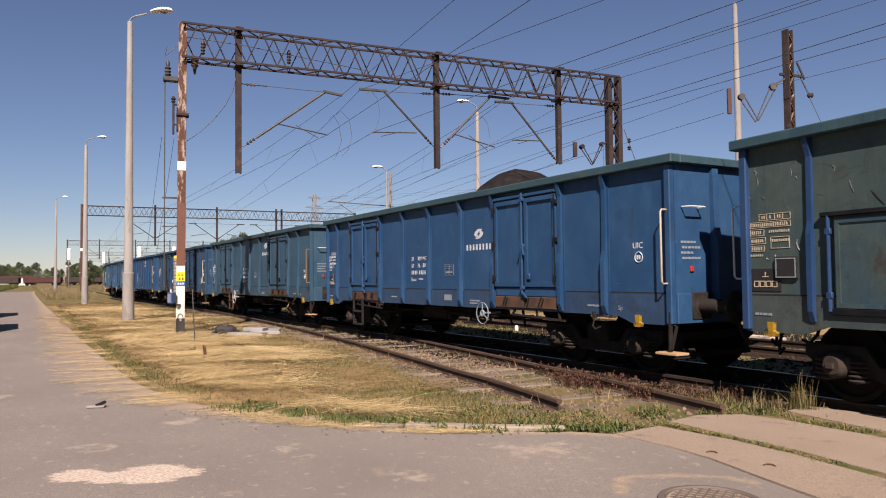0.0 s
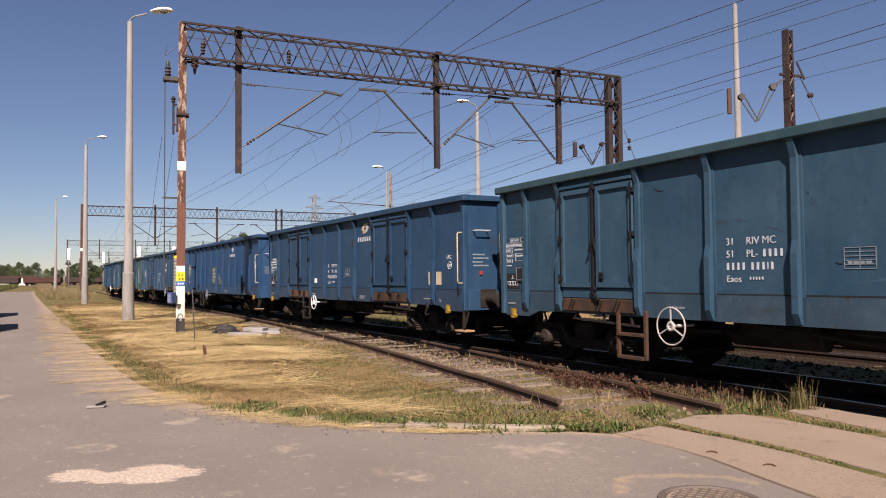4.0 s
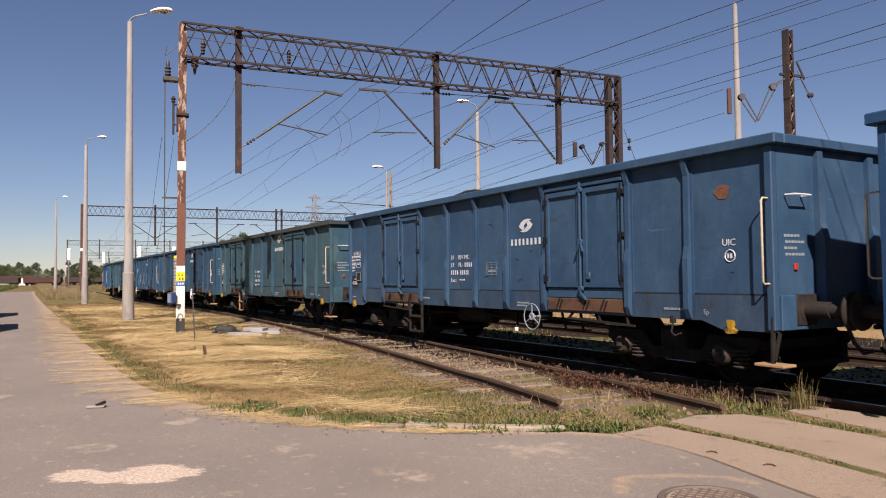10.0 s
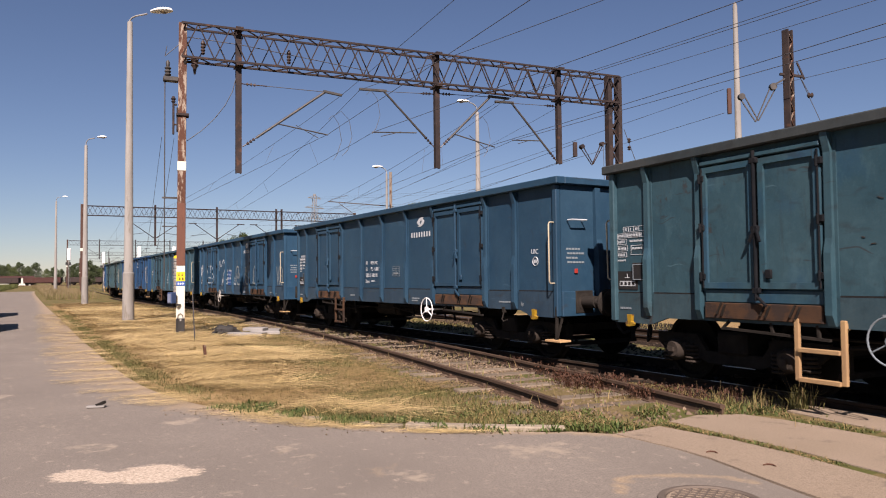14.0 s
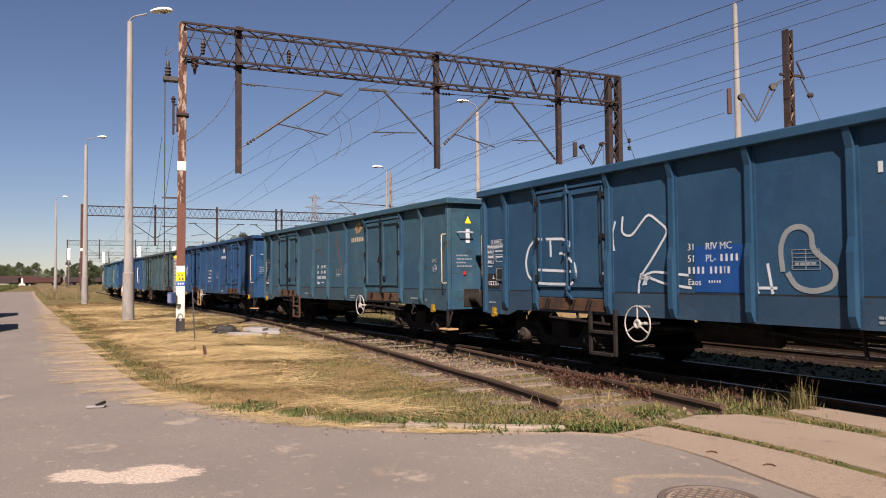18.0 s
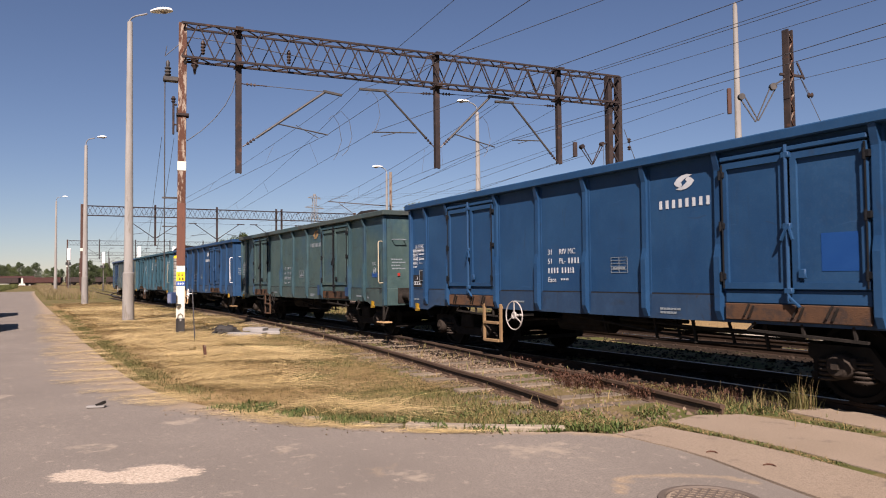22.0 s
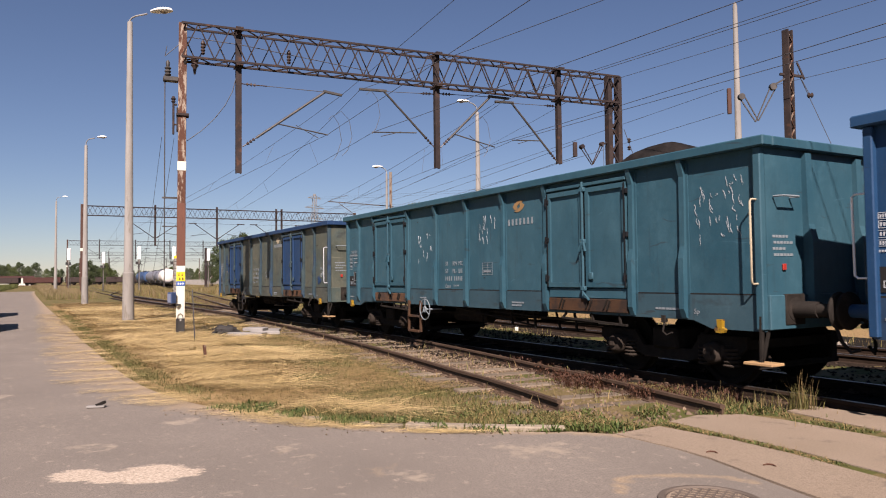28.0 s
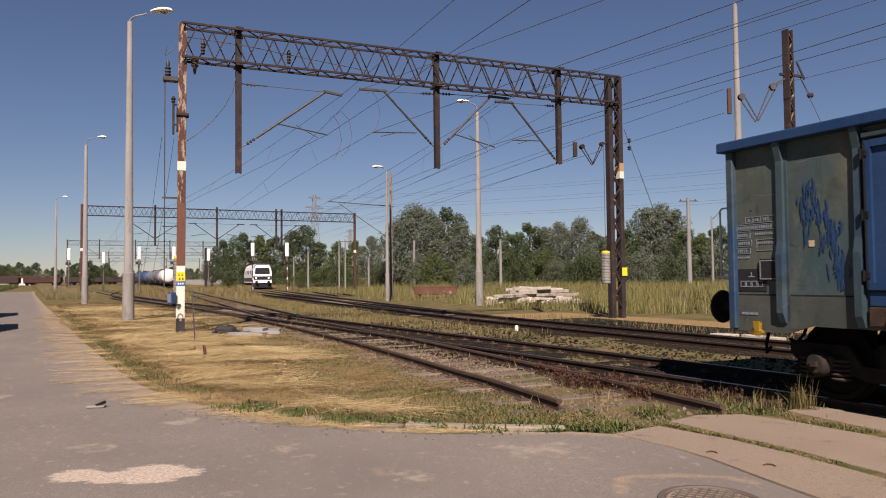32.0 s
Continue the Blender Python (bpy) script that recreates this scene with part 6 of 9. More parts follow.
def wagon_pose(k, t):
    s = -11.319 - (0.13 if k == 0 else 0.0) - PITCH * (k - 8) - BODY / 2 + way(t)
    a, b = line_at(s - 4.5), line_at(s + 4.5)
    return pose((a[0] + b[0]) / 2, (a[1] + b[1]) / 2, RAIL + 0.0012, 0, 0, math.degrees(math.atan2(b[1] - a[1], b[0] - a[0])))


for ob, k in TRAIN:
    ob.matrix_basis = wagon_pose(k, 0.0)

# ---------------------------------------------------------------- gantries, lamps, wires
def truss(s, a, b, h, wd, n, r=0.045):
    """A box lattice beam between two points of its top centre line."""
    a, b = Vector(a), Vector(b)
    d = (b - a).normalized()
    side = d.cross(Vector((0, 0, 1))).normalized() * wd / 2
    dn = Vector((0, 0, -h))
    for o in (side, -side):
        s.bar(a + o, b + o, r * 1.35)
        s.bar(a + o + dn, b + o + dn, r * 1.35)
    L_ = (b - a).length
    for i in range(n):
        p, q = a + d * L_ * i / n, a + d * L_ * (i + 1) / n
        m = (p + q) / 2
        s.bar(p + side + dn, m + side, r * 0.72)
        s.bar(m + side, q + side + dn, r * 0.72)
        s.bar(p - side, m - side + dn, r * 0.72)
        s.bar(m - side + dn, q - side, r * 0.72)
        s.bar(p + side, m - side, r * 0.7)
        s.bar(m - side, q + side, r * 0.7)
        s.bar(p - side + dn, m + side + dn, r * 0.7)
        s.bar(m + side + dn, q - side + dn, r * 0.7)
    return s


def gantry(name, pl, pr, ztop, label, near=True, drops=(), h=1.02, n=17):
    """A portal of two masts with a lattice beam across the tracks. Local x runs from the left mast to the right one."""
    pl, pr = Vector(pl), Vector(pr)
    d = pr - pl
    L_ = d.to_2d().length
    g_ = thing(name, label, "catenary gantry", m=pose(pl.x, pl.y, 0, 0, 0, math.degrees(math.atan2(d.y, d.x))))
    part("beam", truss(Solid(), (0, 0, ztop), (L_, 0, ztop), h, 0.55 if near else 0.5, n, 0.045 if near else 0.045), truss_mat, g_, "dark lattice beam")
    return g_, L_


GX, GY = (-22.6, 4.19), (-20.8, 20.05)
gan, GL = gantry("gantry", (*GX, 0), (*GY, 0), 9.28, "rusty steel portal with lattice beam over the tracks")
# left mast: painted in bands
def box_mast(z0, z1, wd=0.30):
    return Solid().box(-wd / 2, wd / 2, -wd / 2, wd / 2, z0, z1, 0.01)


left_mast = part("mast", box_mast(2.35, 9.34, 0.235), rust, gan, "peeling rust-red steel mast", at=pose(0, 0, 0, 0, 0.33, -4))
part("mast_band", box_mast(0.47, 2.03, 0.241), white_paint, left_mast, "white painted band")
part("mast_band", box_mast(-0.2, 0.47, 0.249), black_paint, left_mast, "black painted foot")
part("mast_band", box_mast(2.03, 3.9, 0.247), mast_brown, left_mast, "brown painted band")
part("mast_band", box_mast(4.86, 5.14, 0.251), white_paint, left_mast, "white painted band")
part("earthing_loop", Solid().tube([(-0.08, -0.14, 0.05), (-0.085, -0.14, 0.46), (-0.06, -0.14, 0.58), (0.0, -0.14, 0.62), (0.06, -0.14, 0.57), (0.075, -0.14, 0.46)], 0.012, 6), black_paint, left_mast, "black earthing cable loop")
part("clamp_bolt", Solid().box(-0.02, 0.03, -0.135, -0.12, 0.40, 0.46, 0.004), galv, left_mast)
part("mast_collar", Solid().box(-0.17, 0.19, -0.17, 0.17, 6.50, 6.58, 0.01).box(-0.16, -0.118, -0.12, 0.12, 6.05, 6.75, 0.005), truss_mat, left_mast)
yp = part("number_plate", Solid().box(-0.122, 0.122, -0.012, 0.0, 1.50, 1.77, 0.004), sign_yellow, left_mast, "yellow plate with unreadable figures", at=pose(0, -0.124, 0.08))
for x0, z0 in ((-0.075, 1.655), (0.015, 1.655), (-0.06, 1.53), (0.03, 1.53)):
    part("plate_bar", Solid().box(x0, x0 + 0.055, -0.003, 0, z0, z0 + 0.018).box(x0 + 0.012, x0 + 0.03, -0.003, 0, z0 + 0.022, z0 + 0.075).box(x0 + 0.036, x0 + 0.055, -0.003, 0, z0 + 0.04, z0 + 0.06), plate_black, yp, at=pose(0, -0.0125, 0))
bp_ = part("number_plate", Solid().box(-0.122, 0.122, -0.012, 0.0, 1.355, 1.485, 0.004), sign_blue, left_mast, "blue plate with unreadable figures", at=pose(0, -0.124, 0.08))
for x0 in (-0.08, -0.015, 0.05):
    part("plate_bar", Solid().box(x0, x0 + 0.018, -0.003, 0, 1.385, 1.455).box(x0, x0 + 0.042, -0.003, 0, 1.415, 1.43), sign_white, bp_, at=pose(0, -0.0125, 0))
# switch at the mast's head with its rod
sw = part("switch", Solid().box(-0.55, -0.12, -0.12, 0.12, 7.75, 7.89, 0.02).lathe([(0.07, 7.92), (0.10, 7.96), (0.06, 8.0), (0.10, 8.05), (0.06, 8.1), (0.10, 8.15), (0.05, 8.2), (0.06, 8.32), (0.03, 8.38)], "z", 12, (-0.42, 0, 0)), arm_mat, gan, "isolator switch on a bracket", at=pose(0.05, 0, -0.22), smooth=True)
part("switch_rod", Solid().cyl((-0.45, 0, 7.72), (-0.45, 0, 1.4), 0.018, n=6).bar((-0.52, 0, 4.05), (-0.1, 0, 4.05), 0.05).bar((-0.52, 0, 3.2), (-0.1, 0, 3.2), 0.03), arm_mat, gan)
part("weight_bracket", Solid().bar((-0.11, 0, 6.85), (-0.23, 0, 6.85), 0.05).bar((-0.11, 0, 6.25), (-0.22, 0, 6.25), 0.04).box(-0.24, -0.18, -0.04, 0.04, 5.95, 6.9, 0.01).lathe([(0.03, 6.9), (0.07, 6.93), (0.04, 6.97), (0.075, 7.02), (0.03, 7.1)], "z", 10, (-0.21, 0, 0)), truss_mat, gan)
# right mast: lattice of two channels
rm = part("lattice_mast", Solid().box(-0.30, -0.12, -0.14, 0.14, -0.1, 9.34, 0.01), truss_mat, gan, "lattice steel mast of two channels", at=pose(GL - 0.13, 0, 0))
lat = Solid().box(0.16, 0.34, -0.14, 0.14, -0.1, 9.34, 0.01)
part("mast_channel", lat, truss_mat, rm)
zz = 0.4
lac = Solid()
up_ = True
while zz < 9.0:
    lac.bar((-0.12, 0.1, zz), (0.16, 0.1, zz + 0.42), 0.05) if up_ else lac.bar((0.16, 0.1, zz), (-0.12, 0.1, zz + 0.42), 0.05)
    lac.bar((-0.12, -0.1, zz), (0.16, -0.1, zz + 0.42), 0.05) if not up_ else lac.bar((0.16, -0.1, zz), (-0.12, -0.1, zz + 0.42), 0.05)
    zz += 0.46
    up_ = not up_
part("lacing", lac, truss_mat, rm)
part("mast_band", Solid().box(0.15, 0.35, -0.15, 0.15, 5.35, 5.62), white_paint, rm, "white painted band")
part("mast_band", Solid().box(0.15, 0.35, -0.15, 0.15, 5.62, 5.95), ladder_tan, rm)
part("number_plate", Solid().box(-0.12, 0.12, -0.012, 0, 1.58, 1.90, 0.004), sign_yellow, rm, "yellow mast plate", at=pose(0.28, -0.16, 0))

# hanging posts and cantilevers; each pair of numbers: place along the beam, height
DROPS = ((1.68, 9.35, 4.87), (8.36, 9.39, 5.36), (13.33, 9.39, 5.78))
for x, z1, z0 in DROPS:
    dp = part("hanging_post", Solid().prism([(x - 0.085, -0.09), (x + 0.085, -0.09), (x + 0.085, 0.09), (x + 0.055, 0.09), (x + 0.055, -0.06), (x - 0.055, -0.06), (x - 0.055, 0.09), (x - 0.085, 0.09)], "z", z0, z1), truss_mat, gan, "hanging steel channel post")
    for z in (9.315, 8.17):
        part("clamp", Solid().box(x - 0.11, x + 0.11, -0.31, 0.31, z, z + 0.045), truss_mat, dp)


def ins_string(s, p, q, r=0.06):
    p, q = Vector(p), Vector(q)
    for i in (0, 1, 2):
        a = p + (q - p).normalized() * (0.16 + 0.11 * i)
        b = a + (q - p).normalized() * 0.06
        s.cyl(a, b, r * 0.5, r, n=10)
    s.cyl(p, q, 0.018, n=6)
    return s


CANTS = (  # foot (x, z), head (x, z), outer end of the top bar (x, z), contact arm (x0, z0, x1, z1), tie from the post (x, z)
    ((1.80, 5.70), (4.42, 7.66), (4.98, 7.60), (2.90, 6.50, 4.50, 6.26), (1.75, 7.67)),
    ((8.25, 6.10), (6.44, 7.87), (5.58, 7.87), (7.60, 6.55, 6.00, 6.46), (8.3, 7.95)),
    ((8.50, 6.10), (10.46, 8.05), (11.22, 8.05), (9.05, 6.60, 10.62, 6.25), (8.42, 7.98)),
    ((13.25, 5.85), (11.34, 7.90), (10.66, 7.90), (12.50, 6.60, 11.35, 6.55), (13.3, 7.95)),
)
for (fx, fz), (hx, hz), (ox, oz), (ax0, az0, ax1, az1), (tx, tz) in CANTS:
    dx, dz = hx - fx, hz - fz
    c = part("cantilever", Solid().cyl((fx + dx * 0.16, 0, fz + dz * 0.16), (hx, 0, hz), 0.038, n=8).bar((hx - (ox - hx) * 0.1, 0, hz + 0.02), (ox, 0, oz), 0.10, 0.07), arm_mat, gan, "slanting tubular cantilever arm")
    part("insulator", ins_string(Solid(), (fx, 0, fz), (fx + dx * 0.17, 0, fz + dz * 0.17), 0.06), insul, c, smooth=True)
    part("tie_rod", Solid().cyl((tx + (hx - tx) * 0.3, 0, tz + (hz - tz) * 0.3), (hx, 0, hz), 0.012, n=5), wire_mat, c)
    part("insulator", ins_string(Solid(), (tx, 0, tz), (tx + (hx - tx) * 0.3, 0, tz + (hz - tz) * 0.3), 0.055), insul, c, smooth=True)
    part("registration_arm", Solid().cyl((ax0, 0, az0), (ax1, 0, az1), 0.022, n=6).cyl((ax0 + (ax1 - ax0) * 0.35, 0, az0), (ax1 * 0.8 + ax0 * 0.2, 0, az1 - 0.12), 0.012, n=5), arm_mat, c)
for x in (0.62, 3.22):
    part("insulator", Solid().lathe([(0.03, 8.42), (0.07, 8.46), (0.04, 8.5), (0.075, 8.55), (0.04, 8.6), (0.075, 8.65), (0.04, 8.7), (0.075, 8.75), (0.03, 8.86)], "z", 12, (x, -0.1, 0)), insul, gan, smooth=True)
part("insulator", Solid().lathe([(0.05, 8.35), (0.12, 8.28), (0.07, 8.2), (0.12, 8.12), (0.06, 8.04), (0.03, 7.85)], "z", 12, (0.4, 0.1, 0)), insul, gan, smooth=True)
# tensioning wheels and their frame by the right mast
ten = Solid().cyl((14.36, -0.08, 6.5), (14.36, 0.08, 6.5), 0.085, n=16).cyl((15.28, -0.08, 6.66), (15.28, 0.08, 6.66), 0.08, n=16)
ten.bar((14.30, 0, 6.45), (14.80, 0, 5.82), 0.028).bar((14.46, 0, 6.45), (14.86, 0, 5.86), 0.028).bar((15.2, 0, 6.6), (14.80, 0, 5.82), 0.028).bar((15.32, 0, 6.6), (14.86, 0, 5.86), 0.028).bar((15.28, 0, 6.66), (15.75, 0, 6.8), 0.04)
part("tension_gear", ten, truss_mat, gan, "wire tensioning wheels")
part("tension_weight", Solid().box(13.98, 14.12, -0.06, 0.06, 6.1, 6.65, 0.01), insul, gan)
stay = Solid().cyl((16.35, 0, 7.3), (19.9, 0.4, 0.0), 0.014, n=5)
part("stay_wire", stay, wire_mat, gan)
for zz in (7.3, 7.0):
    part("insulator", Solid().lathe([(0.03, 0), (0.08, 0.04), (0.04, 0.08), (0.08, 0.12), (0.03, 0.18)], "z", 10, (16.6, 0.03, zz - 0.5)), insul, gan, smooth=True)


def lamp(base, h, arm_to, label="tall concrete street lamp with a white head", sleeve=1.9, r=0.16, head=1.0):
    """A tapered concrete column with a thicker foot, a bent arm and an oval head."""
    lp = thing("street_lamp", label, "street lamp", "street lamps along the road", m=pose(base[0], base[1], 0))
    part("column", Solid().lathe([(r * 1.42, -0.2), (r * 1.36, sleeve), (r * 1.2, sleeve + 0.03), (r * 1.12, sleeve + 0.05), (r * 0.62, h), (r * 0.5, h + 0.03)], "z", 20), pole_conc, lp, "tapered concrete column", smooth=True)
    dx, dy, dz = arm_to
    L_ = math.hypot(dx, dy)
    ux, uy = dx / L_, dy / L_
    part("arm", Solid().tube([(0, 0, h), (0, 0, h + dz * 0.35), (ux * 0.1, uy * 0.1, h + dz * 0.72), (ux * 0.3, uy * 0.3, h + dz * 0.93), (ux * L_ * 0.55, uy * L_ * 0.55, h + dz)], 0.035, 8), galv, lp, "bent tube arm", smooth=True)
    a = math.degrees(math.atan2(dy, dx))
    hd = Solid()
    prof = [(0.02, -0.42), (0.09, -0.36), (0.15, -0.2), (0.185, 0.0), (0.175, 0.2), (0.12, 0.36), (0.03, 0.42)]
    hd.lathe(prof, "x", 14)
    hd.v = [(x * head, y * head, (z * 0.62 if z > 0 else z * 0.25) * head) for x, y, z in hd.v]
    hob = part("lamp_head", hd, lamp_white, lp, "white oval lamp head", at=pose(dx, dy, h + dz + 0.02, 0, 3, a), smooth=True)
    part("lens", Solid().lathe([(0.15, 0.0), (0.14, -0.03), (0.08, -0.06), (0.02, -0.07)], "z", 14, (0.12, 0, -0.03)), lamp_glass, hob, "amber lens", smooth=True)
    return lp


lamp((-31.22, 3.82), 11.99, (1.14, 1.0, 0.24), head=1.25)
lamp((-57.75, 4.19), 11.36, (1.08, 0.92, 0.48), "tall slim concrete street lamp on the straw verge")
lamp((-109.6, 4.43), 12.3, (0.9, 0.97, 0.6), "distant concrete street lamp beside the road bend")
lamp((-34.93, 22.86), 11.08, (-0.02, -0.92, 0.55), "concrete yard lamp beside the pile of concrete posts")
lamp((-46.87, 22.84), 9.07, (0.0, -0.72, 0.45), "short concrete yard lamp beside a rusty pole", r=0.105)
tp = thing("concrete_pole", "tall tapered concrete pole beyond the train", "pole", m=pose(-21.68, 28.46, 0))
part("column", Solid().lathe([(0.24, -0.2), (0.23, 1.4), (0.19, 1.45), (0.10, 13.95), (0.07, 14.08), (0.02, 14.14)], "z", 20), pole_conc, tp, smooth=True)

# tension weights and the drive box by the portal's masts
def weights(at_pose, n, label):
    wt = thing("tension_weight", label, "weight stack", "catenary tension weights", m=at_pose)
    for k in range(n):
        part("weight", SHARED.setdefault("weight", Solid().lathe([(0.15, 0.0), (0.165, 0.015), (0.165, 0.085), (0.15, 0.10)], "z", 16).mesh("weight", True)), pole_conc, wt, at=pose(0, 0, 0.104 * k))
    part("top_plate", Solid().lathe([(0.16, 0), (0.16, 0.07), (0.10, 0.09)], "z", 16, (0, 0, 0.104 * n)), sign_yellow, wt, "yellow top plate", smooth=True)
    part("rod", Solid().cyl((0, 0, 0.1 * n), (0, 0, 5.3), 0.012, n=6), wire_mat, wt)
    return wt


weights(pose(-20.62, 19.22, 1.30), 11, "stack of white tension weights with a yellow top")
weights(pose(-23.06, 4.24, 1.12), 11, "white tension weights hanging behind the banded mast")
drive = thing("switch_drive", "blue electric drive box on the portal mast", "switch drive", m=pose(-22.43, 3.92, 0.9, 0, 0, 30))
part("box", Solid().box(-0.09, 0.09, -0.09, 0.09, 0.02, 0.35, 0.015), surf("drive_blue", (0.03, 0.06, 0.15), (0.045, 0.08, 0.18), 4, 0.7, bump=0.05), drive, "blue steel box")
part("box_door", Solid().box(-0.065, 0.065, -0.105, -0.09, 0.05, 0.31, 0.005), surf("drive_grey", (0.16, 0.19, 0.28), (0.2, 0.23, 0.32), 4, 0.5, bump=0.0), drive)
part("bracket", Solid().bar((-0.1, 0.08, -0.02), (-0.1, 0.22, -0.02), 0.05).bar((0.1, 0.08, -0.02), (0.1, 0.22, -0.02), 0.05), arm_mat, drive)

# ---------------------------------------------------------------- second portal and the ones beyond
def far_gantry(pl, pr, z, drops, label, paint=truss_mat, n=30):
    g_, L_ = gantry("gantry", (*pl, 0), (*pr, 0), z, label, False, h=0.95, n=n)
    for x in (0, L_):
        m_ = part("mast", Solid().box(x - 0.12, x + 0.12, -0.11, 0.11, -0.1, z + 0.15, 0.01), brown_paint, g_, "red-brown steel mast")
        part("mast_band", Solid().box(x - 0.125, x + 0.125, -0.115, 0.115, 4.6, 4.9), white_paint, m_)
    for x, sides in drops:
        dp = part("hanging_post", Solid().box(x - 0.09, x + 0.09, -0.09, 0.09, z - 3.9, z + 0.3), paint, g_)
        for sd in sides:
            c = part("cantilever", Solid().cyl((x, 0, z - 3.2), (x + sd * 2.3, 0, z - 1.55), 0.04, n=6).bar((x + sd * 2.1, 0, z - 1.5), (x + sd * 2.9, 0, z - 1.52), 0.08).cyl((x + sd * 1.0, 0, z - 2.6), (x + sd * 2.7, 0, z - 2.85), 0.025, n=6).cyl((x, 0, z - 1.5), (x + sd * 2.2, 0, z - 1.55), 0.014, n=5), paint, g_)
            part("insulator", ins_string(Solid(), (x, 0, z - 3.2), (x + sd * 0.45, 0, z - 2.88), 0.08), insul, c)
    return g_


far_gantry((-80.2, 5.5), (-78.6, 34.1), 9.12, ((6.8, (-1, 1)), (13.0, (-1, 1)), (19.4, (-1, 1)), (20.0, (1,))), "long steel portal with lattice beam further down the line")
yard_mast = thing("catenary_mast", "lattice steel mast standing under the second portal", "mast", m=pose(-114.0, 24.85, 0))
part("column", Solid().box(-0.3, -0.18, -0.14, 0.14, -0.1, 6.5).box(0.18, 0.3, -0.14, 0.14, -0.1, 6.5).box(-0.18, 0.18, -0.02, 0.02, -0.1, 6.5), truss_mat, yard_mast)
far_gantry((-168.5, 8.9), (-167.2, 40.9), 10.1, ((6, (-1, 1)), (13, (-1, 1)), (20, (-1, 1)), (27, (-1,))), "distant steel portal across the yard", n=26)
far_gantry((-232, 16), (-229, 52), 10.0, ((7, (-1, 1)), (15, (-1, 1)), (24, (-1, 1))), "far steel portal at the end of the yard", n=24)
far_gantry((-300, 20), (-296, 62), 10.0, ((10, (-1, 1)), (20, (-1, 1)), (30, (-1, 1))), "hazy steel portal far down the line", n=22)

# single masts beside the yard
m3 = thing("catenary_mast", "rusty riveted steel mast with tensioning wheels", "mast", m=pose(-15.41, 22.96, 0, 0, 0, 59.6))
m3c = part("column", Solid().box(-0.15, -0.09, -0.12, 0.12, -0.1, 9.95, 0.006).box(0.09, 0.15, -0.12, 0.12, -0.1, 9.95, 0.006).box(-0.09, 0.09, 0.06, 0.09, -0.1, 9.95), truss_mat, m3, "rusty twin-channel column", at=pose(0, 0, 0.08, 0, 0, 32))
zz = 0.2
while zz < 9.6:
    part("lacing_bar", Solid().bar((-0.11, -0.1, zz), (0.11, -0.1, zz + 0.3), 0.05, 0.02), rust, m3c)
    part("lacing_bar", Solid().bar((0.11, -0.1, zz + 0.3), (-0.11, -0.1, zz + 0.6), 0.05, 0.02), rust, m3c)
    zz += 0.6
tg = Solid().cyl((-1.65, -0.08, 7.72), (-1.65, 0.08, 7.72), 0.11, n=16).cyl((-0.55, -0.08, 8.06), (-0.55, 0.08, 8.06), 0.12, n=16)
tg.bar((-1.72, 0, 7.7), (-1.18, 0, 6.84), 0.035).bar((-1.52, 0, 7.7), (-1.08, 0, 6.88), 0.035).bar((-0.66, 0, 8.0), (-1.18, 0, 6.84), 0.035).bar((-0.46, 0, 8.0), (-1.08, 0, 6.88), 0.035).bar((-0.55, 0, 8.1), (-0.1, 0, 8.35), 0.1, 0.06)
part("tension_gear", tg, arm_mat, m3, "wire tensioning wheels and links")
part("yoke", Solid().box(-2.14, -2.0, -0.05, 0.05, 7.12, 8.02, 0.02), brown_paint, m3)
part("bracket", Solid().bar((-0.3, 0, 8.5), (0.5, 0, 8.4), 0.08).bar((0.3, 0, 8.9), (0.55, 0, 8.3), 0.05), truss_mat, m3)
part("stay_wire", Solid().cyl((0.3, 0, 8.6), (2.9, 0.3, 3.0), 0.012, n=5).cyl((0.45, 0, 8.3), (0.75, 0, 7.7), 0.012, n=5), wire_mat, m3)
part("insulator", Solid().lathe([(0.04, 0), (0.10, 0.05), (0.05, 0.1), (0.10, 0.15), (0.04, 0.2)], "x", 10, (0.65, 0.03, 7.75)), insul, m3, smooth=True)

m5 = thing("catenary_mast", "rusty lattice mast with a long bracket arm", "mast", m=pose(-49.1, 24.26, 0, 0, 0, 59.6))
part("column", Solid().box(-0.10, -0.06, -0.08, 0.08, -0.1, 9.6).box(0.06, 0.10, -0.08, 0.08, -0.1, 9.6).box(-0.06, 0.06, -0.02, 0.02, -0.1, 9.6), flaky, m5, "rusty flaking steel column")
part("bracket_arm", Solid().bar((-4.75, 0, 7.42), (0.2, 0, 6.98), 0.06, 0.07).bar((-3.9, 0, 7.25), (-0.2, 0, 4.6), 0.05).bar((-4.6, 0, 7.5), (-3.2, 0, 7.9), 0.03), arm_mat, m5, "long steel bracket arm with a strut")


def yard_pole(x, y, h, label, r=0.11, cross=False, strut=False):
    p_ = thing("concrete_pole", label, "pole", "poles in the yard", m=pose(x, y, 0))
    part("shaft", Solid().lathe([(r * 1.2, -0.2), (r * 0.75, h)], "z", 10), pole_conc, p_, smooth=True)
    if cross:
        part("crossarm", Solid().bar((-0.5, -0.7, h - 0.3), (0.5, 0.7, h - 0.3), 0.08), arm_mat, p_)
        for k in (-1, 1):
            part("insulator", Solid().lathe([(0.03, 0), (0.07, 0.05), (0.04, 0.12), (0.02, 0.16)], "z", 8, (0.4 * k, 0.56 * k, h - 0.26)), insul, p_)
    if strut:
        part("strut", Solid().cyl((0, 0, h * 0.62), (1.2, 2.0, h * 0.8), 0.05, n=6).cyl((0, 0, h * 0.95), (0.5, 1.0, h * 1.08), 0.04, n=6), arm_mat, p_)
    return p_


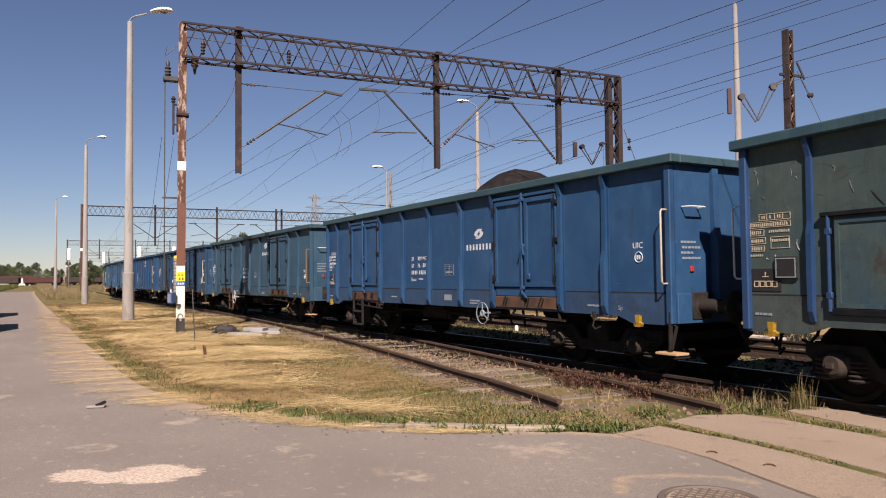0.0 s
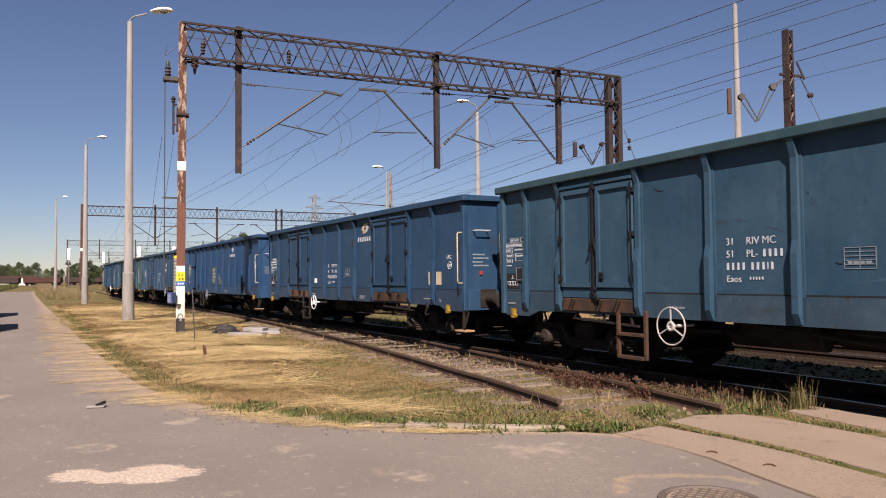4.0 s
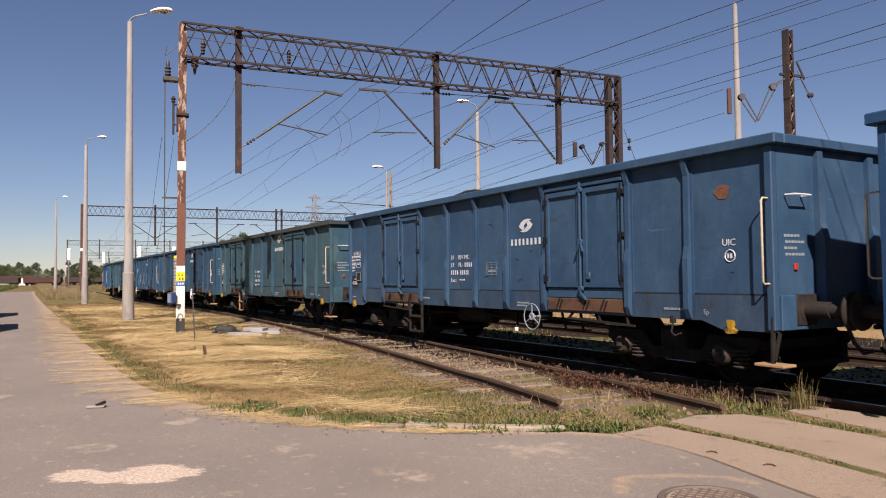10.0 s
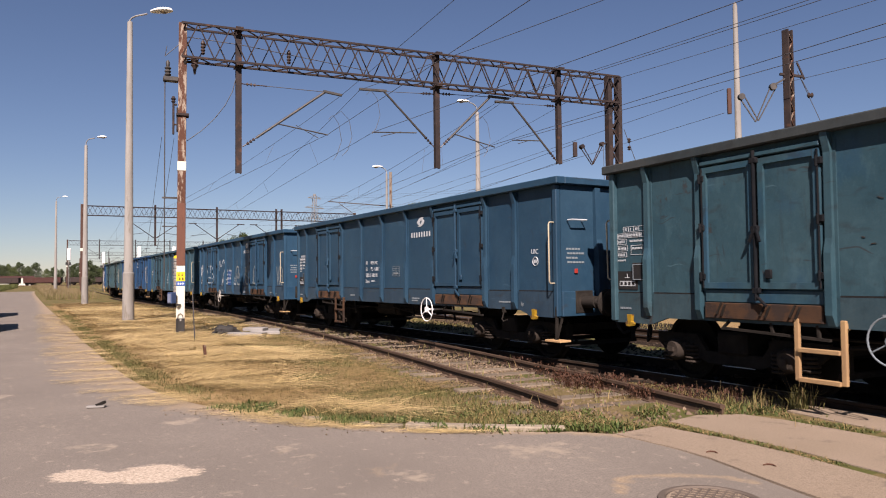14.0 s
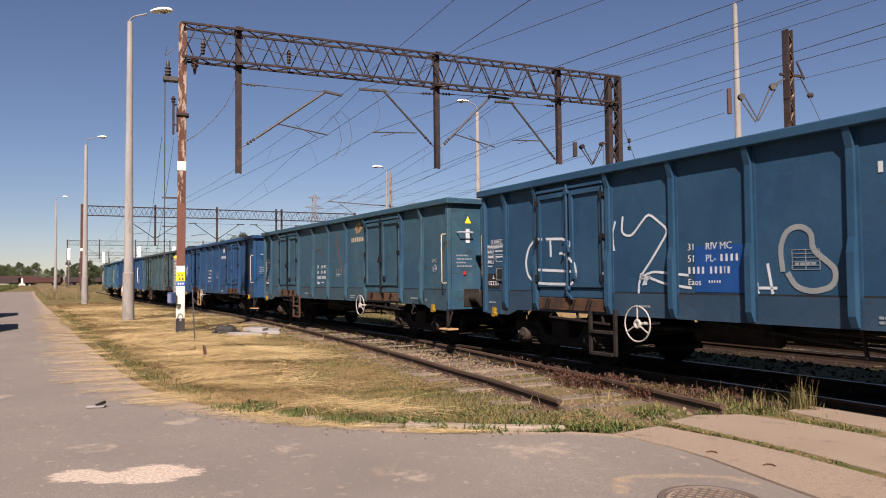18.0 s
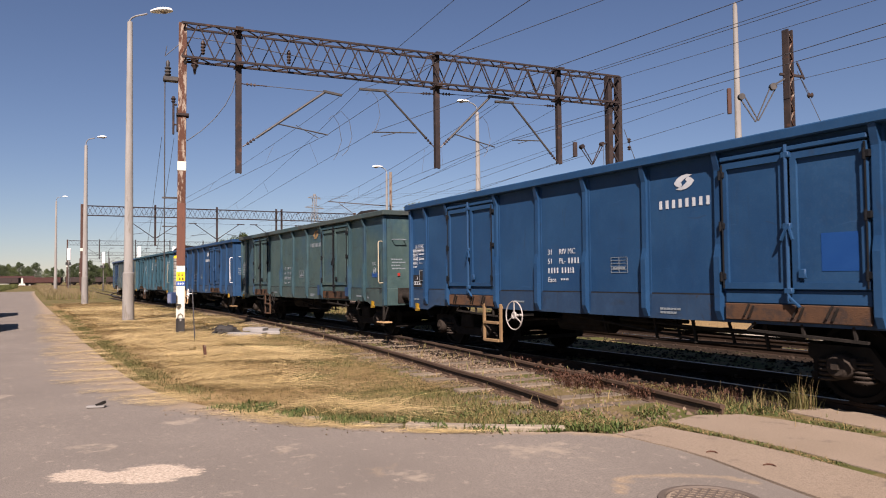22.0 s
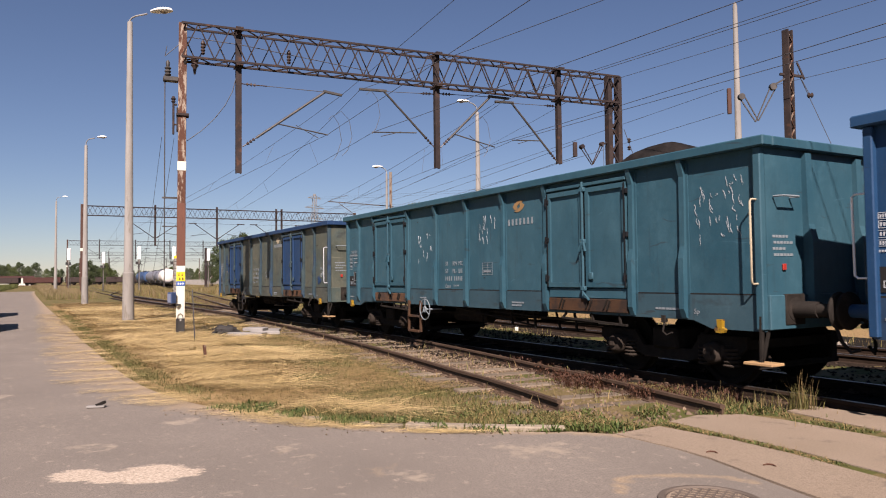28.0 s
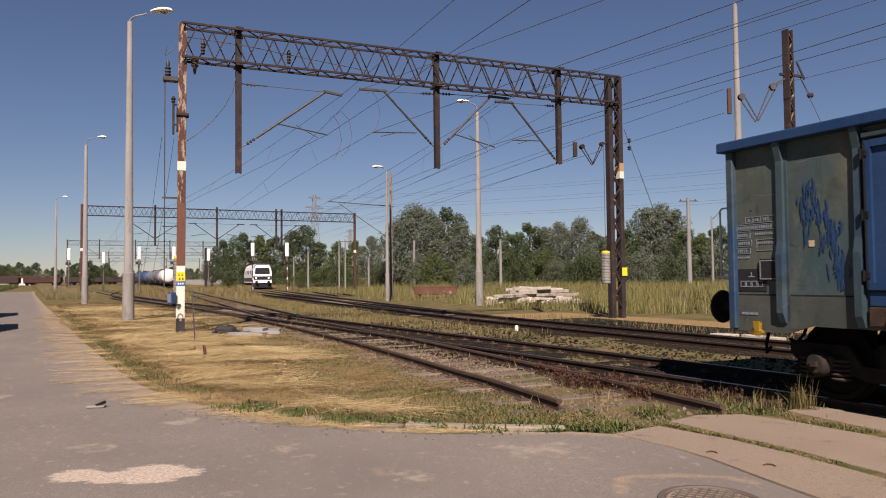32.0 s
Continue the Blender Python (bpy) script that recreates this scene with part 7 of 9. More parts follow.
yard_pole(-48.35, 55.8, 9.0, "grey concrete pole with a crossarm before the bushes", 0.2, cross=True)
yard_pole(-65.8, 45.9, 5.7, "short concrete pole in front of the bushes", 0.16)
yard_pole(-92.7, 49.5, 7.0, "grey pole with a strut before the poplars", 0.2, strut=True)
yard_pole(-100.6, 45.9, 4.9, "thin grey pole among the bushes", 0.15)
yard_pole(-88.8, 36.3, 6.7, "pair pole in the tall grass", 0.1)
yard_pole(-88.2, 36.9, 6.7, "pair pole in the tall grass", 0.1, cross=True)
yard_pole(-105.2, 38.0, 5.8, "slim concrete pole beside the locomotive siding", 0.15, strut=True)
yard_pole(-125.7, 42.7, 5.6, "far slim pole at the edge of the trees", 0.15)
yard_pole(-54.0, 66.0, 8.0, "white yard pole before the bushes", 0.12, strut=True)


def signal(x, y, h, banded, label):
    """A light signal seen from behind: white back plate on a mast with a ladder."""
    s_ = thing("railway_signal", label, "railway signal", "railway signals in the yard", m=pose(x, y, 0, 0, 0, 15))
    m_ = part("mast", Solid().cyl((0, 0, -0.1), (0, 0, h - 0.4), 0.075, n=10), surf("signal_mast", (0.30, 0.27, 0.25), (0.2, 0.18, 0.17), 3, 0.7, bump=0.1) if "signal_mast" not in MATS else MATS["signal_mast"], s_, smooth=True)
    if banded:
        for k in range(6):
            part("mast_band", Solid().cyl((0, 0, 0.3 + k * 0.62), (0, 0, 0.61 + k * 0.62), 0.085, n=10), red_paint if k % 2 else sign_white, m_)
    part("head", Solid().box(-0.15, 0.15, -0.21, 0.21, h - 1.75, h, 0.06), sign_white, s_, "white back of the signal head")
    part("visor", Solid().box(-0.19, -0.15, -0.21, 0.21, h - 1.7, h - 0.1), plate_black, s_)
    part("basket", Solid().box(-0.35, 0.35, -0.35, 0.35, h - 2.4, h - 2.35).box(-0.35, -0.32, -0.35, 0.35, h - 2.35, h - 2.0), arm_mat, s_)
    part("ladder", Solid().bar((0.18, -0.2, 0), (0.18, -0.2, h - 2.3), 0.035).bar((0.18, 0.2, 0), (0.18, 0.2, h - 2.3), 0.035), arm_mat, s_)
    return s_


for x, y, h, bd in ((-89.3, 29.45, 6.2, True), (-94.5, 26.55, 6.4, True), (-107.7, 23.85, 6.1, False), (-102.9, 18.25, 6.15, True), (-105.3, 14.2, 6.2, False), (-120.9, 11.27, 6.0, False), (-117.9, 6.45, 6.4, False)):
    signal(x, y, h, bd, "light signal with red and white mast seen from behind" if bd else "light signal with white back plate on a grey mast")

# ---------------------------------------------------------------- overhead wires
def catenary(a_m, a_c, b_m, b_c, label, sag=1.0):
    """Messenger and contact wire between two supports, with droppers."""
    c = thing("catenary", label, "overhead line", "overhead lines")
    a_m, a_c, b_m, b_c = (Vector(v) for v in (a_m, a_c, b_m, b_c))
    n = 16
    pm = [a_m.lerp(b_m, i / n) - Vector((0, 0, sag * 4 * (i / n) * (1 - i / n))) for i in range(n + 1)]
    pc = [a_c.lerp(b_c, i / n) for i in range(n + 1)]
    part("messenger_wire", Solid().tube(pm, 0.0085, 4), wire_mat, c)
    part("contact_wire", Solid().tube(pc, 0.0085, 4), wire_mat, c)
    for i in range(2, n - 1, 3) if sag > 0.5 else ():
        part("dropper", Solid().cyl(pm[i], pc[i], 0.005, n=4), wire_mat, c)
    return c


LINES = (  # at the portal: messenger, contact; their run towards +x; place at the second portal
    ((-22.04, 9.12, 7.60), (-22.09, 8.66, 6.28), (0.992, -0.128), (0.995, -0.097), (-79.9, 9.2)),
    ((-21.97, 9.75, 7.84), (-21.92, 10.19, 6.46), (0.990, 0.140), (0.998, 0.064), (-79.6, 16.4)),
    ((-21.39, 14.82, 7.86), (-21.41, 14.66, 6.32), (0.998, 0.056), (0.999, -0.035), (-79.2, 23.2)),
    ((-21.33, 15.33, 8.10), (-21.32, 15.42, 6.51), (0.999, 0.046), (1.0, 0.011), (-79.0, 26.3)),
)
for am, ac, dm, dc, (bx, by) in LINES:
    catenary(am, ac, (bx, by, 8.0), (bx, by, 6.35), "overhead line of thin dark wires over a track")
    catenary(am, ac, (am[0] + 58 * dm[0], am[1] + 58 * dm[1], am[2] + 0.1), (ac[0] + 58 * dc[0], ac[1] + 58 * dc[1], ac[2]), "overhead line of thin dark wires over a track", 0.25)
    catenary((bx, by, 8.0), (bx, by, 6.35), (-168, by + 5, 8.4), (-168, by + 5, 6.8), "overhead line between far portals")


def wire(pts, label, r=0.0085, sag=0.0):
    a, b = Vector(pts[0]), Vector(pts[-1])
    if len(pts) == 2:
        pts = [a.lerp(b, i / 12) - Vector((0, 0, sag * 4 * (i / 12) * (1 - i / 12))) for i in range(13)]
    return solo("overhead_wire", Solid().tube(pts, r, 4), wire_mat, label, "overhead wire", "single overhead wires")


wire([(-16.5, 20.97, 7.98), (-79, 29.5, 8.2)], "tensioned wire from the rusty mast", sag=0.3)
wire([(-16.5, 20.97, 7.15), (-79, 29.4, 6.6)], "tensioned wire from the rusty mast", sag=0.1)
wire([(-21.0, 18.2, 6.62), (-79, 31.5, 8.0)], "tensioned wire from the portal mast", sag=0.3)
wire([(-21.0, 18.2, 6.12), (-79, 31.5, 6.5)], "tensioned wire from the portal mast", sag=0.1)
wire([(-15.6, 22.5, 8.1), (40, 24, 9.0)], "feeder wire on the rusty mast", sag=0.4)
wire([(-20.9, 19.2, 8.95), (40, 20.5, 9.5)], "earth wire along the portals", sag=0.5)
wire([(-20.9, 19.2, 8.95), (-78.7, 32, 9.7)], "earth wire along the portals", sag=0.8)
wire([(-22.42, 5.78, 7.82), (-22.43, 5.68, 7.4), (-22.46, 5.46, 6.95), (-22.49, 5.14, 6.5), (-22.53, 4.78, 6.12), (-22.58, 4.36, 5.78)], "hanging jumper cable by the banded mast", 0.012)
wire([(-22.66, 3.8, 8.6), (-22.7, 3.75, 8.3), (-22.6, 4.4, 8.95), (-22.3, 6.0, 8.85), (-21.9, 9.9, 8.5)], "switch cable along the lattice beam", 0.012)
for dx_, dy_, dz_, w_ in ((-21.95, 9.35, 6.55, 0.5), (-22.0, 9.0, 6.4, 0.35), (-21.9, 10.35, 7.35, 0.4), (-21.4, 14.45, 6.8, 0.4)):
    wire([(dx_, dy_ - w_, dz_ + 0.35), (dx_, dy_ - w_ * 0.55, dz_ + 0.5), (dx_, dy_, dz_ + 0.25), (dx_, dy_ + 0.1, dz_ - 0.3), (dx_, dy_ - 0.05, dz_ - 0.75), (dx_, dy_ - w_ * 0.5, dz_ - 0.95)], "looped jumper cable by a cantilever", 0.009)
for yy in (3.6, 3.95):
    wire([(-22.9, yy + 0.1, 5.9), (-31, yy + 0.6, 1.0)], "slack stay cable of the banded mast", 0.006, 0.2)
solo("steel_rod", Solid().cyl((0, 0, -0.1), (-0.03, -0.06, 1.36), 0.014, n=6), wire_mat, "thin dark steel rod standing in the verge", "rod", m=pose(-20.05, 4.09, 0))

# pylons of the power line
def pylon(x, y, h, label):
    p_ = thing("pylon", label, "pylon", "power pylons", m=pose(x, y, 0, 0, 0, 25))
    s = Solid()
    lv = [0, h * 0.22, h * 0.42, h * 0.58, h * 0.72, h * 0.84, h * 0.95, h]
    wd = [3.4, 2.7, 2.0, 1.5, 1.1, 0.9, 0.7, 0.3]
    cs = [(-1, -1), (1, -1), (1, 1), (-1, 1)]
    for i in range(len(lv) - 1):
        for k in range(4):
            a, b = cs[k], cs[(k + 1) % 4]
            s.bar((a[0] * wd[i], a[1] * wd[i], lv[i]), (a[0] * wd[i + 1], a[1] * wd[i + 1], lv[i + 1]), 0.22)
            s.bar((a[0] * wd[i], a[1] * wd[i], lv[i]), (b[0] * wd[i + 1], b[1] * wd[i + 1], lv[i + 1]), 0.11)
            s.bar((b[0] * wd[i], b[1] * wd[i], lv[i]), (a[0] * wd[i + 1], a[1] * wd[i + 1], lv[i + 1]), 0.11)
    part("tower", s, galv, p_)
    for z, w_ in ((h * 0.72, 5.2), (h * 0.84, 6.6), (h * 0.95, 4.6)):
        part("crossarm", Solid().bar((0, -w_, z), (0, w_, z), 0.4).bar((0, -w_, z), (0, 0, z + 1.6), 0.22).bar((0, w_, z), (0, 0, z + 1.6), 0.22), galv, p_)
    return p_


pylon(-361, 134, 46, "grey lattice power pylon behind the trees")
pylon(-520, 222, 40, "distant grey power pylon")
pylon(40, 300, 46, "grey lattice power pylon behind the bushes")
ca, sa = math.cos(radians(25)), math.sin(radians(25))
for zr, w_ in ((0.72, 5.1), (0.84, 6.5), (0.95, 4.5)):
    for sd in (-1, 1):
        a_, b_ = (-361 - sa * sd * w_, 134 + ca * sd * w_, 46 * zr), (40 - sa * sd * w_, 300 + ca * sd * w_, 46 * zr)
        wire([a_, b_], "thin power line hung between distant pylons", 0.03, 6.0)

# ---------------------------------------------------------------- parked rolling stock
loco_white = surf("loco_white", (0.70, 0.71, 0.73), (0.62, 0.63, 0.66), 1.5, 0.45, bump=0.0, k=0.85)
glass_dark = surf("dark_glass", (0.02, 0.022, 0.025), (0.03, 0.032, 0.035), 2, 0.12, bump=0.0, spec=0.6)


def loco(m):
    l_ = thing("locomotive", "white electric locomotive with a black windscreen parked on a siding", "locomotive", m=m)
    b = Solid()
    prof = [(-1.48, 0.95), (1.48, 0.95), (1.48, 2.2), (1.40, 2.9), (1.18, 3.55), (0.85, 3.85), (-0.85, 3.85), (-1.18, 3.55), (-1.40, 2.9), (-1.48, 2.2)]
    n = len(prof)
    secs = [(-17.6, 1.0, 0.0), (-1.1, 1.0, 0.0), (-0.35, 0.985, 0.0), (0.0, 0.93, 0.0)]
    v = []
    for x, sc, _ in secs:
        v += [(x - (0.55 * (z - 0.95) / 2.9 if x > -0.2 else 0), y * sc, 0.95 + (z - 0.95) * (1.0 if x < -0.2 else 0.98)) for y, z in prof]
    f = [tuple(range(n))[::-1], tuple(range(len(v) - n, len(v)))]
    for i in range(len(secs) - 1):
        f += [(i * n + k, i * n + (k + 1) % n, (i + 1) * n + (k + 1) % n, (i + 1) * n + k) for k in range(n)]
    b.add(v, f)
    part("body", b, loco_white, l_, "white bodyshell", smooth=True)
    part("windscreen", Solid().prism([(-1.12, 2.35), (1.12, 2.35), (1.0, 3.25), (-1.0, 3.25)], "x", -0.36, -0.16), glass_dark, l_, "black windscreen", at=pose(0, 0, 0))
    part("black_band", Solid().prism([(-1.3, 1.45), (1.3, 1.45), (1.36, 1.95), (-1.36, 1.95)], "x", -0.2, 0.0), plate_black, l_)
    for y in (-0.95, 0.95):
        part("headlight", Solid().cyl((-0.1, y, 1.7), (0.03, y, 1.7), 0.14, n=12), sign_white, l_)
        part("buffer", Solid().lathe([(0.1, 0), (0.1, 0.4), (0.23, 0.42), (0.23, 0.5)], "x", 14, (-0.05, y * 0.92, 1.05)), under_dark, l_)
    part("plough", Solid().box(-0.3, -0.05, -1.35, 1.35, 0.18, 0.8, 0.05), plate_black, l_)
    part("underframe", Solid().box(-17.4, -0.2, -1.3, 1.3, 0.55, 1.0), under_dark, l_)
    for bx in (-4.0, -13.6):
        bo = part("bogie", Solid().box(bx - 2.0, bx + 2.0, -1.25, 1.25, 0.35, 0.85, 0.05), bogie_grime, l_)
        for ax in (-1.3, 1.3):
            part("wheel", Solid().cyl((bx + ax, -0.8, 0.6), (bx + ax, 0.8, 0.6), 0.6, n=20), tread_steel, bo)
    part("roof_gear", Solid().box(-15.5, -3.0, -0.8, 0.8, 3.85, 4.05, 0.03).bar((-4.5, -0.5, 4.05), (-6.3, 0, 4.35), 0.06).bar((-4.5, 0.5, 4.05), (-6.3, 0, 4.35), 0.06).bar((-6.2, -0.8, 4.36), (-6.2, 0.8, 4.36), 0.08), truss_mat, l_)
    part("side_band", Solid().box(-17.0, -0.9, -1.492, -1.44, 1.15, 1.75, 0.01), arm_mat, l_, "dark grey side band")
    for k in range(5):
        part("side_window", Solid().box(-1.7 - 3.1 * k, -0.9 - 3.1 * k, -1.49, -1.42, 2.25, 2.85, 0.02), glass_dark, l_)
    return l_


def on_line(line, x):
    """Pose at the place on a track line with that x, looking towards +x."""
    ln = np.array(line)
    i = int(np.argmin(abs(ln[:, 0] - x)))
    j = i + 1 if i + 1 < len(ln) else i - 1
    a, b = ln[i], ln[j]
    d = b - a
    if d[0] < 0:
        d = -d
    return pose(a[0], a[1], RAIL, 0, 0, math.degrees(math.atan2(d[1], d[0])))


loco(on_line(THIRD, -110.5))


def tank_wagon(m, shell, label):
    t = thing("tank_wagon", label, "tank wagon", "parked tank wagons", m=m)
    part("tank", Solid().lathe([(0.3, -6.0), (1.0, -5.9), (1.35, -5.6), (1.45, -5.2), (1.45, 5.2), (1.35, 5.6), (1.0, 5.9), (0.3, 6.0)], "x", 24, (0, 0, 2.35)), shell, t, "cylindrical tank", smooth=True)
    part("dome", Solid().cyl((0, 0, 3.7), (0, 0, 4.05), 0.35, n=14), shell, t)
    part("frame", Solid().box(-6.4, 6.4, -1.1, 1.1, 0.85, 1.05), under_dark, t)
    part("walkway", Solid().box(-2.5, 2.5, -0.5, 0.5, 3.86, 3.9).bar((0.6, -1.4, 1.0), (0.6, -0.6, 3.9), 0.06).bar((1.1, -1.4, 1.0), (1.1, -0.6, 3.9), 0.06), arm_mat, t)
    for bx in (-4.5, 4.5):
        part("bogie", shared("bogie", bogie_solid), bogie_grime, t, at=pose(bx, 0, 0))
        for ax in (-0.9, 0.9):
            part("wheelset", shared("wset", wheelset_solid, True), tread_steel, t, at=pose(bx + ax, 0, 0.46))
    for x in (-6.4, 6.4):
        for y in (-0.875, 0.875):
            part("buffer", shared("buffer", buffer_solid, True), under_dark, t, at=pose(x, y, 1.04, 0, 0, 0 if x > 0 else 180))
    return t


shell_white = surf("tank_white", (0.72, 0.69, 0.66), (0.62, 0.58, 0.54), 0.8, 0.5, bump=0.05, c3=(0.5, 0.4, 0.33), c3_amount=0.33, k=0.85)
shell_grey = surf("tank_grey", (0.17, 0.18, 0.21), (0.23, 0.23, 0.26), 0.8, 0.55, bump=0.05, c3=(0.12, 0.09, 0.08), c3_amount=0.4)
shell_blue = surf("tank_blue", (0.04, 0.085, 0.19), (0.06, 0.11, 0.22), 0.8, 0.5, bump=0.05)
for k, (sh_, nm) in enumerate(((shell_white, "white"), (shell_grey, "brown-grey"), (shell_grey, "brown-grey"), (shell_blue, "blue"))):
    tank_wagon(on_line(BRANCH, -159 - 14.2 * k), sh_, "parked %s tank wagon on the branch track" % nm)

red_oxide = surf("red_oxide", (0.085, 0.03, 0.024), (0.055, 0.024, 0.02), 1.5, 0.85, bump=0.1, c3=(0.07, 0.045, 0.04), c3_amount=0.42)
dark_oxide = surf("dark_oxide", (0.04, 0.027, 0.025), (0.055, 0.036, 0.032), 1.5, 0.85, bump=0.1)


def far_wagon(m, col, label):
    w = thing("goods_wagon", label, "freight wagon", "parked wagons far off", m=m)
    part("body", Solid().box(-6.4, 6.4, -1.38, 1.38, 0.95, 2.9, 0.03), col, w)
    for x in np.arange(-5.6, 5.7, 1.6):
        part("stanchion", shared("fw_rib", lambda: Solid().box(-0.07, 0.07, -1.47, -1.38, 0.95, 2.85)), col, w, at=pose(float(x), 0, 0))
    part("underframe", Solid().box(-6.4, 6.4, -1.1, 1.1, 0.7, 0.95), under_dark, w)
    for bx in (-4.5, 4.5):
        part("bogie", shared("bogie", bogie_solid), bogie_grime, w, at=pose(bx, 0, 0))
        for ax in (-0.9, 0.9):
            part("wheelset", shared("wset", wheelset_solid, True), tread_steel, w, at=pose(bx + ax, 0, 0.46))
    return w


for k, (x, y, c) in enumerate(((-321.4, -18.9, dark_oxide), (-317.0, -5.2, dark_oxide), (-312.6, 8.5, red_oxide), (-308.2, 22.2, dark_oxide), (-303.8, 35.9, dark_oxide))):
    far_wagon(pose(x, y, 0.35, 0, 0, 72.2), c, "dark red goods wagon standing far across the yard" if c is red_oxide else "dark brown goods wagon standing far across the yard")
track("track_cross", [(-325.2, -30.6), (-316.96, -5.2), (-308.2, 22.2), (-299, 51)], "far track under the parked red wagons", z=0.35)

# small white buildings at the edge of the yard
def shed(m, w_, d_, h_, label, roof=None):
    b = thing("shed", label, "building", "sheds at the yard's edge", m=m)
    part("wall", Solid().box(-w_ / 2, w_ / 2, -d_ / 2, d_ / 2, -0.2, h_), white_paint, b)
    part("roof", Solid().prism([(-w_ / 2 - 0.3, h_), (w_ / 2 + 0.3, h_), (0, h_ + w_ * 0.12)], "y", -d_ / 2 - 0.3, d_ / 2 + 0.3), roof or red_oxide, b)
    for k in range(3):
        part("window", Solid().box(w_ / 2 - 0.02, w_ / 2 + 0.04, -d_ / 3 + k * d_ / 3 - 0.6, -d_ / 3 + k * d_ / 3 + 0.6, 1.0, 2.2), glass_dark, b)
    return b


shed(pose(-350, -3, 0, 0, 0, 0), 6, 18, 3.4, "long low white shed beyond the road bend")
shed(pose(-229.5, 53.2, 0, 0, 0, 14), 3.0, 2.6, 3.7, "small white shed behind the concrete fence", white_paint)
fence = thing("concrete_fence", "long grey concrete panel fence across the yard", "fence", m=pose(-218.5, 42.0, 0, 0, 0, 59.6))
for k in range(5):
    part("fence_panel", shared("fence_panel", lambda: Solid().box(0.06, 2.44, -0.03, 0.03, 0.02, 1.75, 0.01)), pole_conc, fence, at=pose(2.5 * k, 0, 0))
for k in range(6):
    part("fence_post", shared("fence_post", lambda: Solid().box(-0.06, 0.06, -0.07, 0.07, -0.3, 1.9, 0.01)), pole_conc, fence, at=pose(2.5 * k, 0, 0))

# ---------------------------------------------------------------- unseen cars added by the road, only their shade falls across it
def car(m, col, label, van=False):
    c = thing("car", label, "car", "cars parked by the road", m=m)
    h = 2.0 if van else 1.46
    body = Solid()
    side = [(-2.1, 0.32), (2.1, 0.32), (2.15, 0.72), (1.9, 0.88), (1.0, 0.96), (0.35, h), (-1.5, h), (-2.0, 0.98), (-2.15, 0.8)]
    if van:
        side = [(-2.4, 0.32), (2.3, 0.32), (2.38, 0.8), (2.2, 1.05), (1.75, 1.2), (1.35, h), (-2.3, h), (-2.45, 1.0)]
    body.prism(side, "y", -0.86, 0.86)
    part("body", body, col, c, smooth=True)
    part("window", Solid().prism([(1.6, 1.22), (1.28, h - 0.08), (0.5, h - 0.08), (0.5, 1.22)] if van else [(0.88, 0.98), (0.33, h - 0.06), (-1.42, h - 0.06), (-1.8, 1.0)], "y", -0.868, 0.868), glass_dark, c)
    for x in (-1.3, 1.3):
        for y in (-0.78, 0.78):
            wh = part("wheel", Solid().cyl((x, y - 0.1, 0.32), (x, y + 0.1, 0.32), 0.32, n=18), plate_black, c)
            part("rim", Solid().cyl((x, y - 0.11, 0.32), (x, y + 0.11, 0.32), 0.19, n=14), galv, wh)
    for y in (-0.6, 0.6):
        part("headlight", Solid().box(2.05, 2.14, y - 0.16, y + 0.16, 0.66, 0.8, 0.02), sign_white, c)
    return c


car(pose(-28.2, -2.0, 0.004), shell_grey, "unseen grey van added to cast shade on the road", True)
car(pose(-40.0, -2.0, 0.004), shell_white, "unseen white van added to cast shade on the road", True)
car(pose(-97.5, -3.4, 0.02), shell_blue, "unseen blue car added to cast shade at the road bend")

# ---------------------------------------------------------------- odds and ends in the yard
pile = thing("concrete_post_pile", "pile of old whitish concrete posts in the grass", "post pile")
rp = random.Random(11)
beam = Solid().box(-1.35, 1.35, -0.11, 0.11, -0.09, 0.09, 0.015).mesh("post")
stub_m = Solid().box(-0.55, 0.55, -0.14, 0.14, -0.12, 0.12, 0.02).mesh("post")
ux, uy = 0.46, 0.89
for lay in range(5):
    for k in range(7 - lay):
        a = -2.0 + k * 0.62 + rp.uniform(-0.15, 0.15) + lay * 0.25
        part("post", beam if rp.random() < 0.62 else stub_m, old_conc, pile, at=pose(-34.9 + ux * a + rp.uniform(-0.3, 0.3), 27.0 + uy * a, 0.09 + lay * 0.19, rp.uniform(-6, 6), rp.uniform(-3, 3), 62 + rp.uniform(-24, 24)))
for k in range(9):
    a = rp.uniform(-2.9, 2.9)
    part("post", stub_m, old_conc, pile, at=pose(-34.0 + ux * a, 26.4 + uy * a, 0.1, rp.uniform(-25, 25), rp.uniform(-15, 15), rp.uniform(0, 180)))

skip_m = surf("skip_rust", (0.12, 0.05, 0.03), (0.17, 0.08, 0.05), 2, 0.85, bump=0.3, c3=(0.36, 0.27, 0.2), c3_amount=0.4)
sk = thing("steel_skip", "rusty low steel skip standing in the grass", "skip", m=pose(-50.4, 28.8, 0, 0, 0, 60))
part("floor", Solid().box(-1.65, 1.65, -0.7, 0.7, 0.22, 0.3), skip_m, sk)
for y in (-0.7, 0.7):
    part("side", Solid().box(-1.65, 1.65, y - 0.04, y + 0.04, 0.3, 0.82, 0.01).box(-1.68, 1.68, y - 0.06, y + 0.06, 0.80, 0.88), skip_m, sk)
for x in (-1.65, 0.35, 1.65):
    part("end", Solid().box(x - 0.05, x + 0.05, -0.66, 0.66, 0.3, 0.84), skip_m, sk)
for x in (-1.2, 1.2):
    part("leg", Solid().box(x - 0.1, x + 0.1, -0.6, 0.6, -0.1, 0.22), skip_m, sk)

